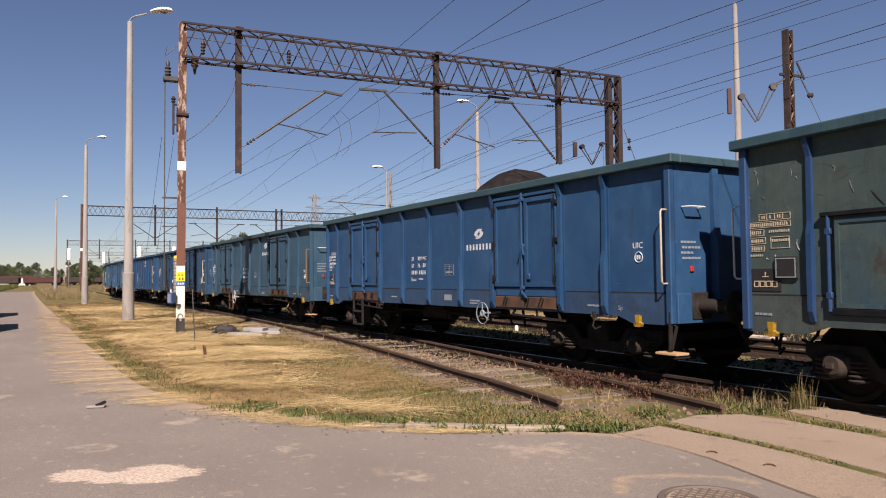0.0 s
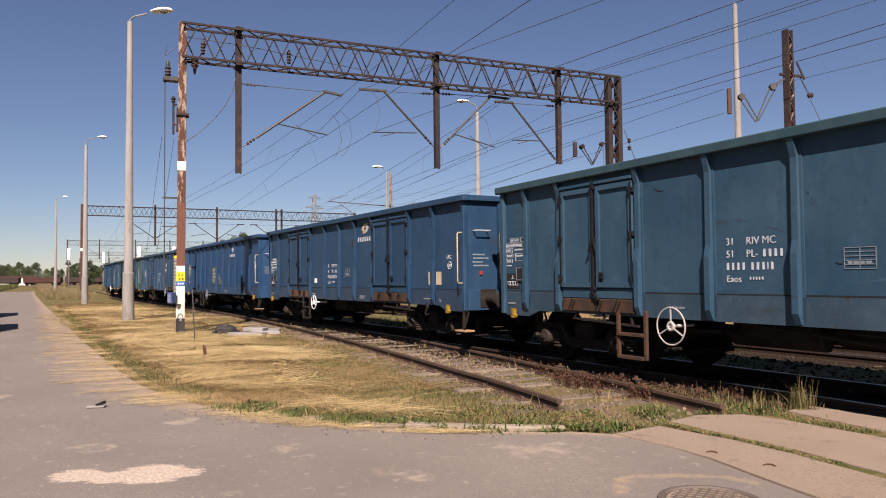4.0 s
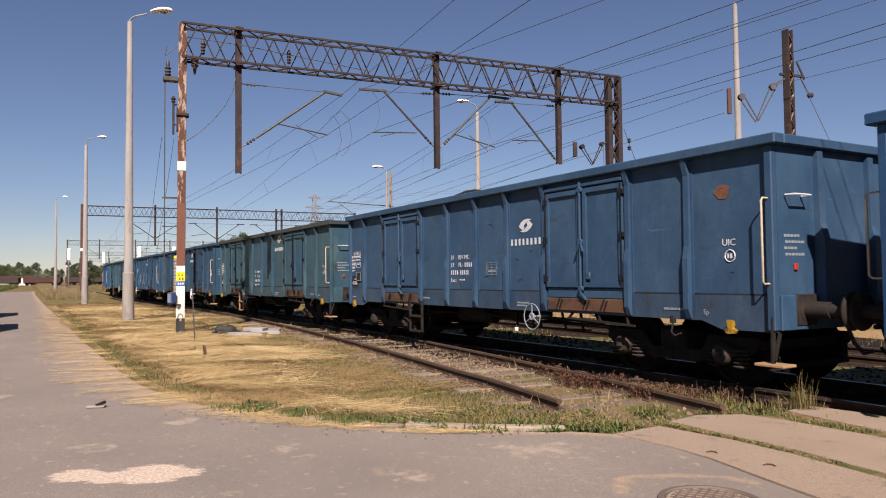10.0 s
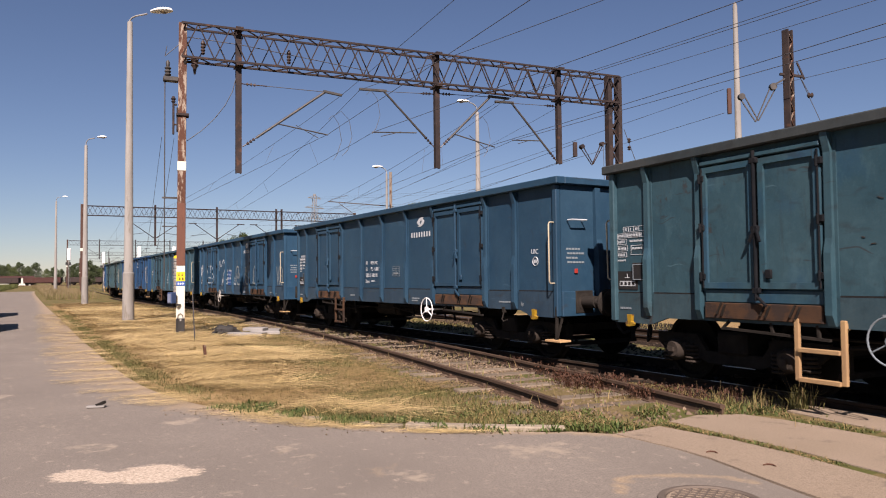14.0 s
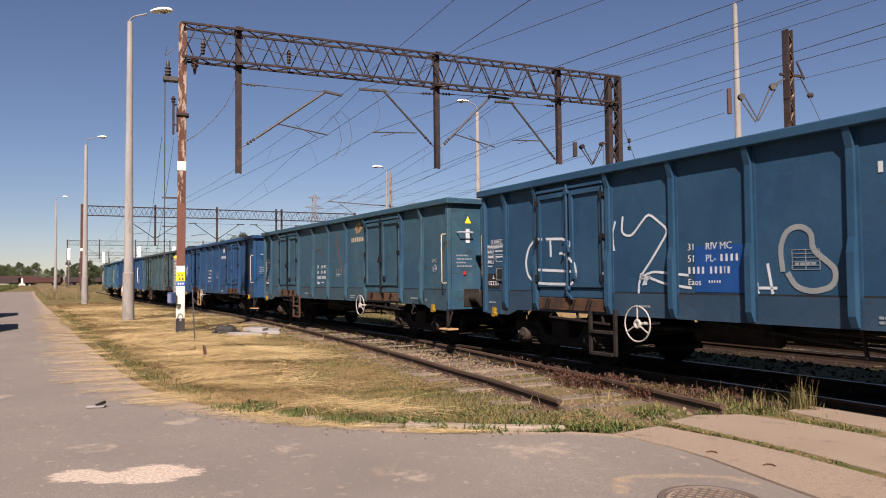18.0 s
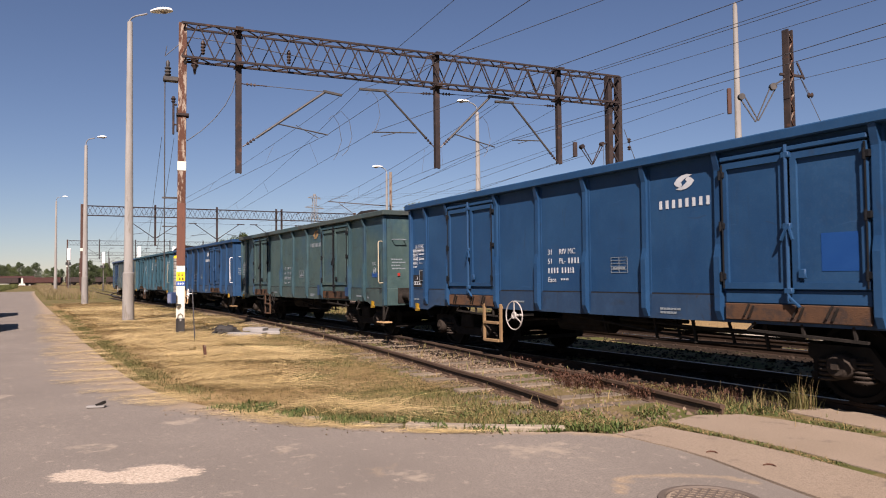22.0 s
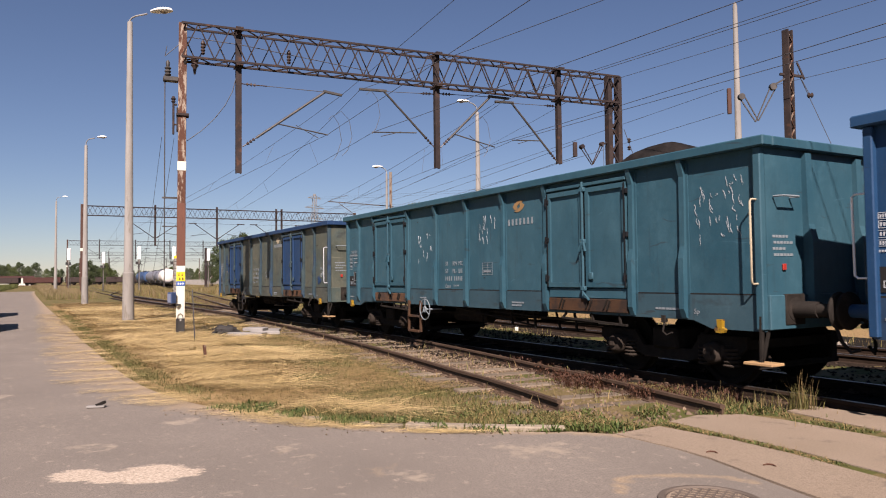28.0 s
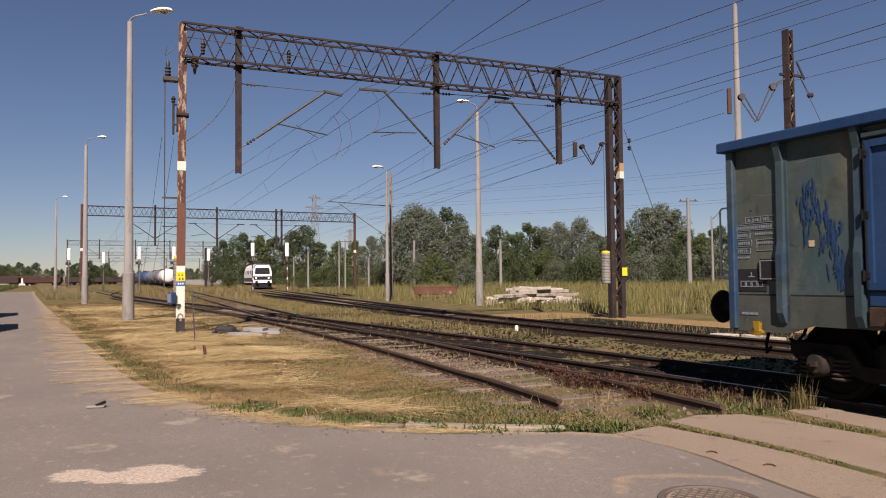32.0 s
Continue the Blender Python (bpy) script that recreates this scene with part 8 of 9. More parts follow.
slab_g = surf("slab_grey", (0.25, 0.24, 0.225), (0.33, 0.315, 0.30), 2, 0.9, bump=0.3, vary=0.15)
for k, (x, y, z, a, sx, sy) in enumerate(((-21.0, 5.75, 0.03, 55, 0.5, 0.26), (-21.3, 6.35, 0.03, 75, 0.42, 0.24), (-21.6, 6.15, 0.12, 48, 0.32, 0.2), (-22.0, 6.65, 0.03, 60, 0.36, 0.2))):
    solo("concrete_slab", Solid().box(-sx, sx, -sy, sy, -0.05, 0.05, 0.012), slab_g, "grey concrete slab lying loose on the verge", "concrete slab", "loose concrete slabs", m=pose(x, y, z, 1.5 * (k - 1), 1, a))
solo("steel_stake", Solid().box(-0.035, 0.035, -0.02, 0.02, -0.1, 0.27, 0.004).box(-0.05, 0.05, -0.012, 0.012, 0.20, 0.235), rust, "short rusty steel stake in the straw", "stake", m=pose(-15.4, 3.35, 0, 3, -4, 20))
solo("marker_post", Solid().lathe([(0.055, -0.1), (0.055, 0.10), (0.04, 0.13), (0.015, 0.14)], "z", 12), white_paint, "small white marker post beside the second track", "marker", m=pose(-17.85, 13.0, 0), smooth=True)
rb = random.Random(3)
heap = thing("branch_heap", "low black heap of charred cut branches in the grass", "branches", m=pose(-21.45, 5.25, 0))
rb = random.Random(4)
mv, mf = [], []
for i in range(13):
    for j in range(7):
        a, q = 2 * math.pi * i / 13, j / 6
        rr = 1 + 0.35 * noise.noise((math.cos(a) * 1.5, math.sin(a) * 1.5, q * 3))
        mv.append((0.26 * rr * math.cos(a) * math.cos(q * 1.5) ** 0.45, 0.36 * rr * math.sin(a) * math.cos(q * 1.5) ** 0.45, 0.28 * math.sin(q * 1.5) * (1 + 0.4 * noise.noise((a, q * 2, 5))) - 0.03))
mf = [(i * 7 + j, ((i + 1) % 13) * 7 + j, ((i + 1) % 13) * 7 + j + 1, i * 7 + j + 1) for i in range(13) for j in range(6)]
part("ash_mound", Solid().add(mv, mf), black_paint, heap, "charred core of the heap")
for k in range(26):
    a = rb.uniform(0, 6.28)
    part("branch", Solid().tube([(0.30 * math.cos(a), 0.45 * math.sin(a), 0.02), (0.1 * math.cos(a), 0.2 * math.sin(a), rb.uniform(0.2, 0.28)), (-0.24 * math.cos(a + rb.uniform(-0.6, 0.6)), -0.4 * math.sin(a), rb.uniform(0.05, 0.22))], [0.03, 0.025, 0.012], 5), black_paint, heap)
deb = thing("wood_scrap", "broken grey wooden scrap lying on the asphalt", "debris", m=pose(-10.18, 0.9, 0.012, 0, 0, 70))
part("board", Solid().box(-0.13, 0.08, -0.045, 0.045, 0, 0.022, 0.004), slab_g, deb)
part("splinter", Solid().bar((-0.03, 0.0, 0.02), (0.08, 0.04, 0.06), 0.05, 0.03), bogie_grime, deb)

# manhole and patches on the road
mh = thing("manhole_cover", "round cast iron manhole cover with a raised grid", "manhole cover", m=pose(-3.52, 4.22, 0.016, 0, 0, 28))
iron = surf("cast_iron", (0.14, 0.112, 0.092), (0.19, 0.152, 0.125), 5, 0.7, metal=0.2, bump=0.3)
part("ring", Solid().lathe([(0.36, -0.03), (0.36, 0.004), (0.34, 0.010), (0.315, 0.010), (0.305, 0.0), (0.305, -0.03)], "z", 44), iron, mh, "iron ring", smooth=True)
part("plate", Solid().lathe([(0.30, -0.03), (0.30, -0.002), (0.29, 0.0), (0.02, 0.0)], "z", 40), concrete, mh, "sand-filled plate")
for i in range(-4, 5):
    L_ = math.sqrt(max(0.01, 0.27 ** 2 - (i * 0.058) ** 2))
    part("grid_bar", Solid().box(-L_, L_, i * 0.058 - 0.006, i * 0.058 + 0.006, -0.002, 0.008), iron, mh)
    part("grid_bar", Solid().box(i * 0.058 - 0.006, i * 0.058 + 0.006, -L_, L_, -0.002, 0.0075), iron, mh)

# ---------------------------------------------------------------- trees and bushes
def crown_mesh(name, seed, h, rad, base, n, leaf, lumps=16, tip=0.75):
    """Leaves in clumps round the ends of limbs: an uneven crown with gaps. Returns the leaf mesh and the limb ends."""
    r = np.random.RandomState(seed)
    cent, size = [], []
    for i in range(lumps):
        u = (i + 0.5) / lumps
        z = base + (h - base) * (0.06 + 0.9 * u)
        prof = math.sin(math.pi * min(1, 0.18 + 0.82 * u) ** tip) ** 0.7
        a = i * 2.4 + r.uniform(-0.5, 0.5)
        d = rad * prof * r.uniform(0.35, 0.85)
        cent.append((d * math.cos(a), d * math.sin(a), z))
        size.append(rad * r.uniform(0.30, 0.52) * (0.6 + 0.5 * prof))
    cent, size = np.array(cent), np.array(size)
    k = r.randint(0, lumps, n)
    dirs = r.normal(size=(n, 3))
    dirs /= np.linalg.norm(dirs, axis=1)[:, None]
    rr = r.uniform(0.25, 1.0, n) ** 0.5 * (1 + 0.25 * np.sin(dirs[:, 0] * 5 + k) * np.cos(dirs[:, 1] * 4 + k))
    pos = cent[k] + dirs * (size[k] * rr)[:, None] * np.array([1, 1, 0.85])
    pos[:, 2] = np.maximum(pos[:, 2], 0.15)
    nrm = dirs + r.normal(size=(n, 3)) * 0.7 + np.array([0, 0, 0.4])
    nrm /= np.linalg.norm(nrm, axis=1)[:, None]
    ref = r.normal(size=(n, 3))
    u = np.cross(nrm, ref)
    u /= np.linalg.norm(u, axis=1)[:, None]
    w = np.cross(nrm, u)
    s = leaf * r.uniform(0.6, 1.25, n)[:, None]
    v = np.stack([pos - u * s, pos + w * s * 0.55, pos + u * s, pos - w * s * 0.55], 1).reshape(-1, 3)
    f = np.arange(4 * n).reshape(-1, 4)
    return quick_mesh(name, v, f), cent


def tree_kind(name, seed, h, rad, base, n, leaf, leaves, label, lumps=16, tip=0.75):
    t = thing("tree" if base > 0.6 else "bush", label, "tree" if base > 0.6 else "bush", "trees and bushes behind the yard")
    me, cent = crown_mesh("crown", seed, h, rad, base, n, leaf, lumps, tip)
    part("crown", me, leaves, t, "uneven leafy crown")
    tr = Solid().tube([(0, 0, -0.2), (0.05, 0.02, h * 0.25), (-0.05, 0.08, h * 0.55), (0, 0, h * 0.9)], [h * 0.022 + 0.03, h * 0.017 + 0.02, h * 0.010 + 0.01, 0.01], 8)
    for c in cent[::2]:
        z0 = max(0.2, c[2] - rad * 0.5)
        tr.tube([(0, 0, z0 * 0.8), (c[0] * 0.5, c[1] * 0.5, (z0 + c[2]) / 2), tuple(c)], [h * 0.008 + 0.01, h * 0.005 + 0.008, 0.008], 5)
    part("trunk", tr, bark, t, "branching trunk", smooth=True)
    return t


KINDS = {
    "d1": tree_kind("oak", 1, 10, 3.6, 1.2, 7560, 0.155, leaf_dark, "dark green broadleaf tree in full leaf"),
    "d2": tree_kind("ash", 2, 10, 3.0, 0.9, 6840, 0.148, leaf_dark, "dark green tree with a pointed crown", tip=1.25),
    "m1": tree_kind("maple", 3, 10, 3.4, 1.0, 7200, 0.155, leaf_mid, "green broadleaf tree at the yard's edge"),
    "s1": tree_kind("poplar", 4, 10, 3.7, 0.9, 9360, 0.133, leaf_silver, "silvery grey-green poplar with a ragged crown", lumps=22),
    "s2": tree_kind("poplar", 5, 10, 3.0, 1.4, 8280, 0.133, leaf_silver, "silver-leaved poplar in the wind", lumps=20, tip=1.0),
    "b1": tree_kind("bush", 6, 4, 2.3, 0.1, 5400, 0.096, leaf_mid, "rounded bright green bush", lumps=14),
    "b2": tree_kind("bush", 7, 4, 2.6, 0.1, 5760, 0.096, leaf_dark, "dense dark green bush", lumps=15),
    "b3": tree_kind("bush", 8, 4, 2.4, 0.1, 5400, 0.089, leaf_silver, "low silvery bush in tall grass", lumps=14),
}
HEIGHT = {k: (4.0 if k[0] == "b" else 10.0) for k in KINDS}
used_first = set()
TREES = []      # place, height, kind


def grove(x, y, h, kind, turn):
    t = KINDS[kind]
    s = h / HEIGHT[kind]
    m = pose(x, y, 0, 0, 0, turn)
    if kind not in used_first:
        used_first.add(kind)
        t.scale = (s, s, s)
        t.location, t.rotation_euler = (x, y, 0), (0, 0, radians(turn))
        return t
    c = copy_thing(t, m)
    c.matrix_basis = m @ Matrix.Diagonal((s, s, s, 1))
    return c


rt = random.Random(21)
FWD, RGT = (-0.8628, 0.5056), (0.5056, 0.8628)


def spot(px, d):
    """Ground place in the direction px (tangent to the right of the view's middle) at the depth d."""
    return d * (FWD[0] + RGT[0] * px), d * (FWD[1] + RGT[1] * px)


# direction, depth, height and kind of each tree
MIDDLE_TREES = (
    (-0.302, 150, 9.8, "d1"), (-0.276, 140, 10.6, "d1"), (-0.252, 142, 10.2, "m1"), (-0.232, 147, 10.2, "d1"), (-0.206, 152, 11.6, "d2"), (-0.189, 150, 12.6, "d2"), (-0.170, 150, 9.2, "d1"), (-0.146, 142, 8.8, "m1"),
    (-0.122, 140, 8.9, "m1"), (-0.098, 136, 9.4, "s2"), (-0.064, 126, 11.6, "s1"), (-0.040, 125, 14.0, "s1"), (-0.018, 126, 13.2, "s1"), (0.008, 130, 14.0, "d2"), (0.026, 125, 11.0, "s2"), (0.050, 100, 7.2, "d1"),
    (0.074, 100, 8.6, "d2"), (0.096, 98, 7.2, "d1"), (-0.318, 165, 7.6, "d1"), (-0.012, 96, 4.6, "b1"), (-0.030, 99, 4.5, "b3"), (0.010, 100, 3.6, "b2"),
)
YARD_TREES = (
    (0.119, 96, 8.6, "d1"), (0.142, 98, 8.2, "s2"), (0.161, 100, 9.0, "s2"), (0.188, 97, 9.2, "s1"), (0.208, 100, 7.6, "d1"), (0.228, 100, 7.2, "m1"), (0.254, 98, 7.8, "d1"), (0.278, 106, 11.4, "s2"),
    (0.298, 107, 11.8, "s1"), (0.318, 105, 11.0, "s2"), (0.336, 90, 7.2, "d1"), (0.356, 88, 6.6, "m1"), (0.38, 88, 7.4, "d1"), (0.41, 90, 8.0, "d2"), (0.45, 95, 8.0, "d1"), (0.50, 95, 8.6, "m1"),
    (0.56, 98, 9, "d1"),
)
DISTANT_TREES = (
    (-0.625, 280, 9.5, "d2"), (-0.612, 287, 8.6, "d1"), (-0.598, 280, 8.2, "m1"), (-0.583, 287, 9.0, "d1"), (-0.570, 294, 7.6, "d1"), (-0.545, 301, 6.6, "m1"), (-0.525, 301, 6.4, "d1"), (-0.505, 287, 8.4, "d1"),
    (-0.494, 280, 9.2, "d2"), (-0.478, 287, 7.6, "d1"), (-0.465, 280, 7.4, "m1"), (-0.605, 225, 6.5, "d1"), (-0.59, 240, 6.2, "m1"), (-0.57, 250, 6.0, "d1"), (-0.56, 235, 7.4, "d2"), (-0.535, 260, 6.5, "d1"),
    (-0.51, 255, 6.8, "d1"), (-0.487, 190, 7.0, "d2"),
)
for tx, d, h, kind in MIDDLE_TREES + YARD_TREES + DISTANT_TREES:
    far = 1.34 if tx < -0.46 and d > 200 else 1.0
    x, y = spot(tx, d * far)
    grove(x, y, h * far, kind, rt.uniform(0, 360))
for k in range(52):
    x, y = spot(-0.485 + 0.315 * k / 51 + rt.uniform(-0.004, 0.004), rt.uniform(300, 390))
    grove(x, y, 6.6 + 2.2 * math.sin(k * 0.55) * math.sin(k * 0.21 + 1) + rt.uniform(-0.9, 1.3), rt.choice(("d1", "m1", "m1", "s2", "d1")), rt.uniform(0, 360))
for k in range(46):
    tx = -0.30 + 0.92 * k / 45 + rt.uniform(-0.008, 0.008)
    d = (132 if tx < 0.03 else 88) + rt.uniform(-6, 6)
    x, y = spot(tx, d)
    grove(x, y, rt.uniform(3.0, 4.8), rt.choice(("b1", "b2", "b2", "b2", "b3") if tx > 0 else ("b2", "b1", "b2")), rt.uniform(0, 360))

# ---------------------------------------------------------------- grass, straw, weeds, stones
def blades(name, pts, ang, length, width, lean, material, label, category, rise=0.0, seg=2):
    """Bent blades as narrow strips. pts: (n, 3) feet; ang: heading; lean: 0 upright, 1 lying."""
    n = len(pts)
    hd = np.stack([np.cos(ang), np.sin(ang), np.zeros(n)], 1)
    sd = np.stack([-np.sin(ang), np.cos(ang), np.zeros(n)], 1)
    rows = []
    for j in range(seg + 1):
        q = j / seg
        bend = np.where(lean > 0.98, lean, np.clip(lean * (0.35 + 0.65 * q), 0, 1))
        p = pts + hd * (length * q * bend)[:, None]
        p[:, 2] += length * q * np.sqrt(np.clip(1 - bend ** 2, 0, 1)) + rise * math.sin(math.pi * q)
        wv = sd * (width * (1 - 0.75 * q) / 2)[:, None]
        rows += [p - wv, p + wv]
    v = np.stack(rows, 1).reshape(-1, 3)
    k = 2 * (seg + 1)
    base = np.arange(n)[:, None] * k
    f = np.concatenate([base + np.array([[2 * j, 2 * j + 1, 2 * j + 3, 2 * j + 2]]) for j in range(seg)])
    ob = new(name, quick_mesh(name, v, f))
    paint_on(ob, material)
    return tagged(ob, label, category, kind="stuff")


GR = np.random.RandomState(8)
RED_CLUMPS = [(-8.35, 7.05, 120), (-8.1, 7.25, 110), (-7.9, 7.5, 130), (-8.9, 7.35, 60), (-7.0, 7.1, 110), (-6.85, 7.35, 90), (-6.6, 7.55, 60), (-9.6, 7.6, 50), (-7.5, 6.7, 40), (-10.6, 7.8, 40), (-6.2, 7.8, 40)]
KX, KY = KERB[:, 0], KERB[:, 1]
SX, SY = SIDING[::-1, 0] if SIDING[0, 0] > SIDING[-1, 0] else SIDING[:, 0], SIDING[::-1, 1] if SIDING[0, 0] > SIDING[-1, 0] else SIDING[:, 1]


def nfield(x, y, s, o):
    return np.array([noise.noise((a * s, b * s, o)) for a, b in zip(x, y)])


def verge_points(n, x0, x1, power=1.0):
    """Random places on the verge between the kerb and the siding."""
    x = x1 - (x1 - x0) * GR.uniform(0, 1, n) ** power
    ky = np.interp(x, KX, KY)
    sy = np.where(x > -44, np.interp(x, SX, SY) - 0.95, 7.6)
    y = ky + 0.15 + (sy - ky - 0.15) * GR.uniform(0, 1, n)
    ok = (sy > ky + 0.2)
    return x[ok], y[ok], ky[ok], sy[ok]


def at_ground(x, y):
    return np.array([ground_z(a, b) for a, b in zip(x, y)])


def lie(x, y):
    """The heading in which the mower left the straw."""
    return 0.80 + 0.9 * nfield(x, y, 0.14, 9.0)


# a mat of broken straw
x, y, ky, sy = verge_points(120000, -60, -6.2, 2.0)
off = y - ky
dens = 0.92 + 0.65 * nfield(x, y, 1.3, 8.0) - np.where(sy - y < 2.3 + 1.2 * nfield(x, y, 0.5, 6.0), 0.66, 0) - np.where(off < 0.62 + 0.3 * nfield(x, y, 0.8, 7.0), 1.4, 0) - np.where(x > -9.2, 0.45, 0)
keep = GR.uniform(0, 1, len(x)) < dens
x, y = x[keep], y[keep]
n = len(x)
blades("straw", np.stack([x, y, at_ground(x, y) + 0.008 + GR.uniform(0, 0.035, n)], 1), lie(x, y) + GR.normal(0, 0.85, n), GR.uniform(0.10, 0.42, n), GR.uniform(0.5, 1.4, n) * 0.0007 * np.hypot(x, y), np.full(n, 0.9992), straw_mat, "mat of mown yellow-brown straw on the verge", "straw", 0.015, 2)

# long pale strands lying in bundles on top of it
bx_, by_, ky, sy = verge_points(2300, -50, -6.6, 1.9)
off = by_ - ky
ridge = nfield(bx_ * 0.6, by_, 0.7, 3.0) + 0.4 * nfield(bx_, by_, 1.7, 13.0)
keep = (off > 0.75) & (sy - by_ > 1.7 + 0.9 * nfield(bx_, by_, 0.4, 16.0)) & (bx_ < -7.8) & (ridge + GR.uniform(-0.45, 0.45, len(bx_)) > -0.04)
bx_, by_, ridge = bx_[keep], by_[keep], ridge[keep]
per = 34
hd = np.repeat(lie(bx_, by_) + GR.normal(0, 0.5, len(bx_)), per)
x, y = np.repeat(bx_, per), np.repeat(by_, per)
n = len(x)
u, v_ = GR.normal(0, 0.42, n), GR.normal(0, 0.09, n) * np.repeat(GR.uniform(0.6, 2.0, len(bx_)), per)
x, y = x + u * np.cos(hd) - v_ * np.sin(hd), y + u * np.sin(hd) + v_ * np.cos(hd)
ok = y - np.interp(x, KX, KY) > 0.5
x, y, hd = x[ok], y[ok], hd[ok]
n = len(x)
blades("pale_straw", np.stack([x, y, at_ground(x, y) + 0.03 + GR.uniform(0, 0.05, n)], 1), hd + GR.normal(0, 0.28, n), GR.uniform(0.25, 0.9, n), GR.uniform(0.5, 1.5, n) * 0.0008 * np.hypot(x, y), np.full(n, 0.9992), straw_pale, "long pale strands of straw lying in swaths", "straw", 0.03, 3)

# short brown stubble showing through it
x, y, ky, sy = verge_points(20000, -60, -6.0, 1.7)
keep = GR.uniform(0, 1, len(x)) < 0.45 + 0.7 * nfield(x, y, 0.6, 5.0)
x, y = x[keep], y[keep]
blades("dry_grass", np.stack([x, y, at_ground(x, y)], 1), GR.uniform(0, 6.28, len(x)), GR.uniform(0.03, 0.09, len(x)), GR.uniform(0.006, 0.012, len(x)), GR.uniform(0.4, 0.9, len(x)), straw_brown, "short dry brown grass stubble", "dry grass")

# green grass in a ragged band along the kerb
n = 60000
kd_ = np.concatenate([[0], np.cumsum(np.hypot(*np.diff(KERB, axis=0).T))])
q = kd_[-1] - 42 * GR.uniform(0, 1, n) ** 1.7
x, y = np.interp(q, kd_, KX), np.interp(q, kd_, KY)
qx, qy = np.interp(q - 0.3, kd_, KX), np.interp(q - 0.3, kd_, KY)
dx, dy = x - qx, y - qy
dl = np.hypot(dx, dy) + 1e-6
o_ = np.abs(GR.normal(0, 0.34, n)) + np.where(GR.uniform(0, 1, n) < 0.12, 0.05, 0.27)
patch = nfield(x, y, 0.55, 2.0) + 0.5 * nfield(x, y, 2.2, 14.0)
x, y = x - dy / dl * o_, y + dx / dl * o_
keep = (GR.uniform(0, 1, n) < 0.62 + 1.2 * patch - 0.25 * o_) & (o_ < 1.1)
x, y = x[keep], y[keep]
n = len(x)
for sl, mt, nm, lb in ((slice(0, None, 2), grass_mat, "green_grass", "green grass tufts along the kerb"), (slice(1, None, 2), olive_grass, "olive_kerb_grass", "faded olive grass along the kerb")):
    n = len(x[sl])
    blades(nm, np.stack([x[sl], y[sl], at_ground(x[sl], y[sl])], 1), GR.uniform(0, 6.28, n), GR.uniform(0.015, 0.065, n), GR.uniform(0.005, 0.012, n), GR.uniform(0.4, 0.95, n), mt, lb, "grass")

# leafy tufts leaning over the kerb
cx_ = GR.uniform(-9.5, -5.5, 34)
cy_ = np.interp(cx_, KX, KY) + GR.uniform(0.0, 0.5, 34)
x, y = np.repeat(cx_, 42) + GR.normal(0, 0.07, 34 * 42), np.repeat(cy_, 42) + GR.normal(0, 0.06, 34 * 42)
n = len(x)
blades("kerb_weeds", np.stack([x, y, np.full(n, 0.012)], 1), GR.uniform(0, 6.28, n), GR.uniform(0.03, 0.09, n), GR.uniform(0.012, 0.024, n), GR.uniform(0.4, 0.97, n), weed_leaf, "low leafy weeds growing over the kerb", "weeds")

# olive grass beside the siding and round the mast
x, y, ky, sy = verge_points(80000, -60, -5.9, 1.6)
near_s = sy + 1.0 - y
keep = GR.uniform(0, 1, len(x)) < np.where(near_s < 4.2, 1.05 - 0.15 * near_s, 0.06) + 0.7 * nfield(x, y, 0.8, 12.0) * (near_s < 4.4)
x, y = x[keep], y[keep]
for sl, mt, nm, lb in ((slice(0, None, 2), olive_grass, "olive_grass", "olive-green short grass beside the siding"), (slice(1, None, 2), grass_mat, "short_grass", "short green grass beside the siding")):
    n = len(x[sl])
    blades(nm, np.stack([x[sl], y[sl], at_ground(x[sl], y[sl])], 1), GR.uniform(0, 6.28, n), GR.uniform(0.025, 0.075, n), GR.uniform(0.006, 0.012, n), GR.uniform(0.3, 0.95, n), mt, lb, "grass")

# weeds in the joints of the pavement and at the end of the siding
wx, wy, wl = [], [], []
for a, b, n, sp, lo, hi in (((-5.6, 5.97), (-4.4, 5.99), 3600, 0.045, 0.03, 0.11), ((-4.4, 5.99), (-3.1, 5.84), 3800, 0.045, 0.03, 0.11), ((-3.1, 5.84), (4, 5.25), 1600, 0.03, 0.03, 0.07), ((-5.3, 7.35), (-3.9, 7.36), 2600, 0.08, 0.03, 0.12), ((-3.9, 7.36), (3, 7.1), 1100, 0.07, 0.03, 0.10),
                            ((-6.6, 4.9), (-5.6, 5.7), 4600, 0.16, 0.03, 0.11), ((-6.2, 6.4), (-5.6, 7.3), 3800, 0.16, 0.04, 0.14), ((-7.6, 4.6), (-6.2, 5.9), 3000, 0.28, 0.03, 0.10), ((-6.3, 7.4), (-5.0, 7.6), 2200, 0.12, 0.05, 0.18), ((-5.5, 5.25), (-5.7, 6.1), 900, 0.06, 0.03, 0.10)):
    q = GR.uniform(0, 1, n)
    wx.append(a[0] + (b[0] - a[0]) * q + GR.normal(0, sp, n))
    wy.append(a[1] + (b[1] - a[1]) * q + GR.normal(0, sp, n))
    wl.append(GR.uniform(lo, hi, n))
wx, wy, wl = np.concatenate(wx), np.concatenate(wy), np.concatenate(wl)
keep = GR.uniform(0, 1, len(wx)) < 0.38 + 1.7 * nfield(wx, wy, 1.9, 40.0)
wx, wy, wl = wx[keep], wy[keep], wl[keep]
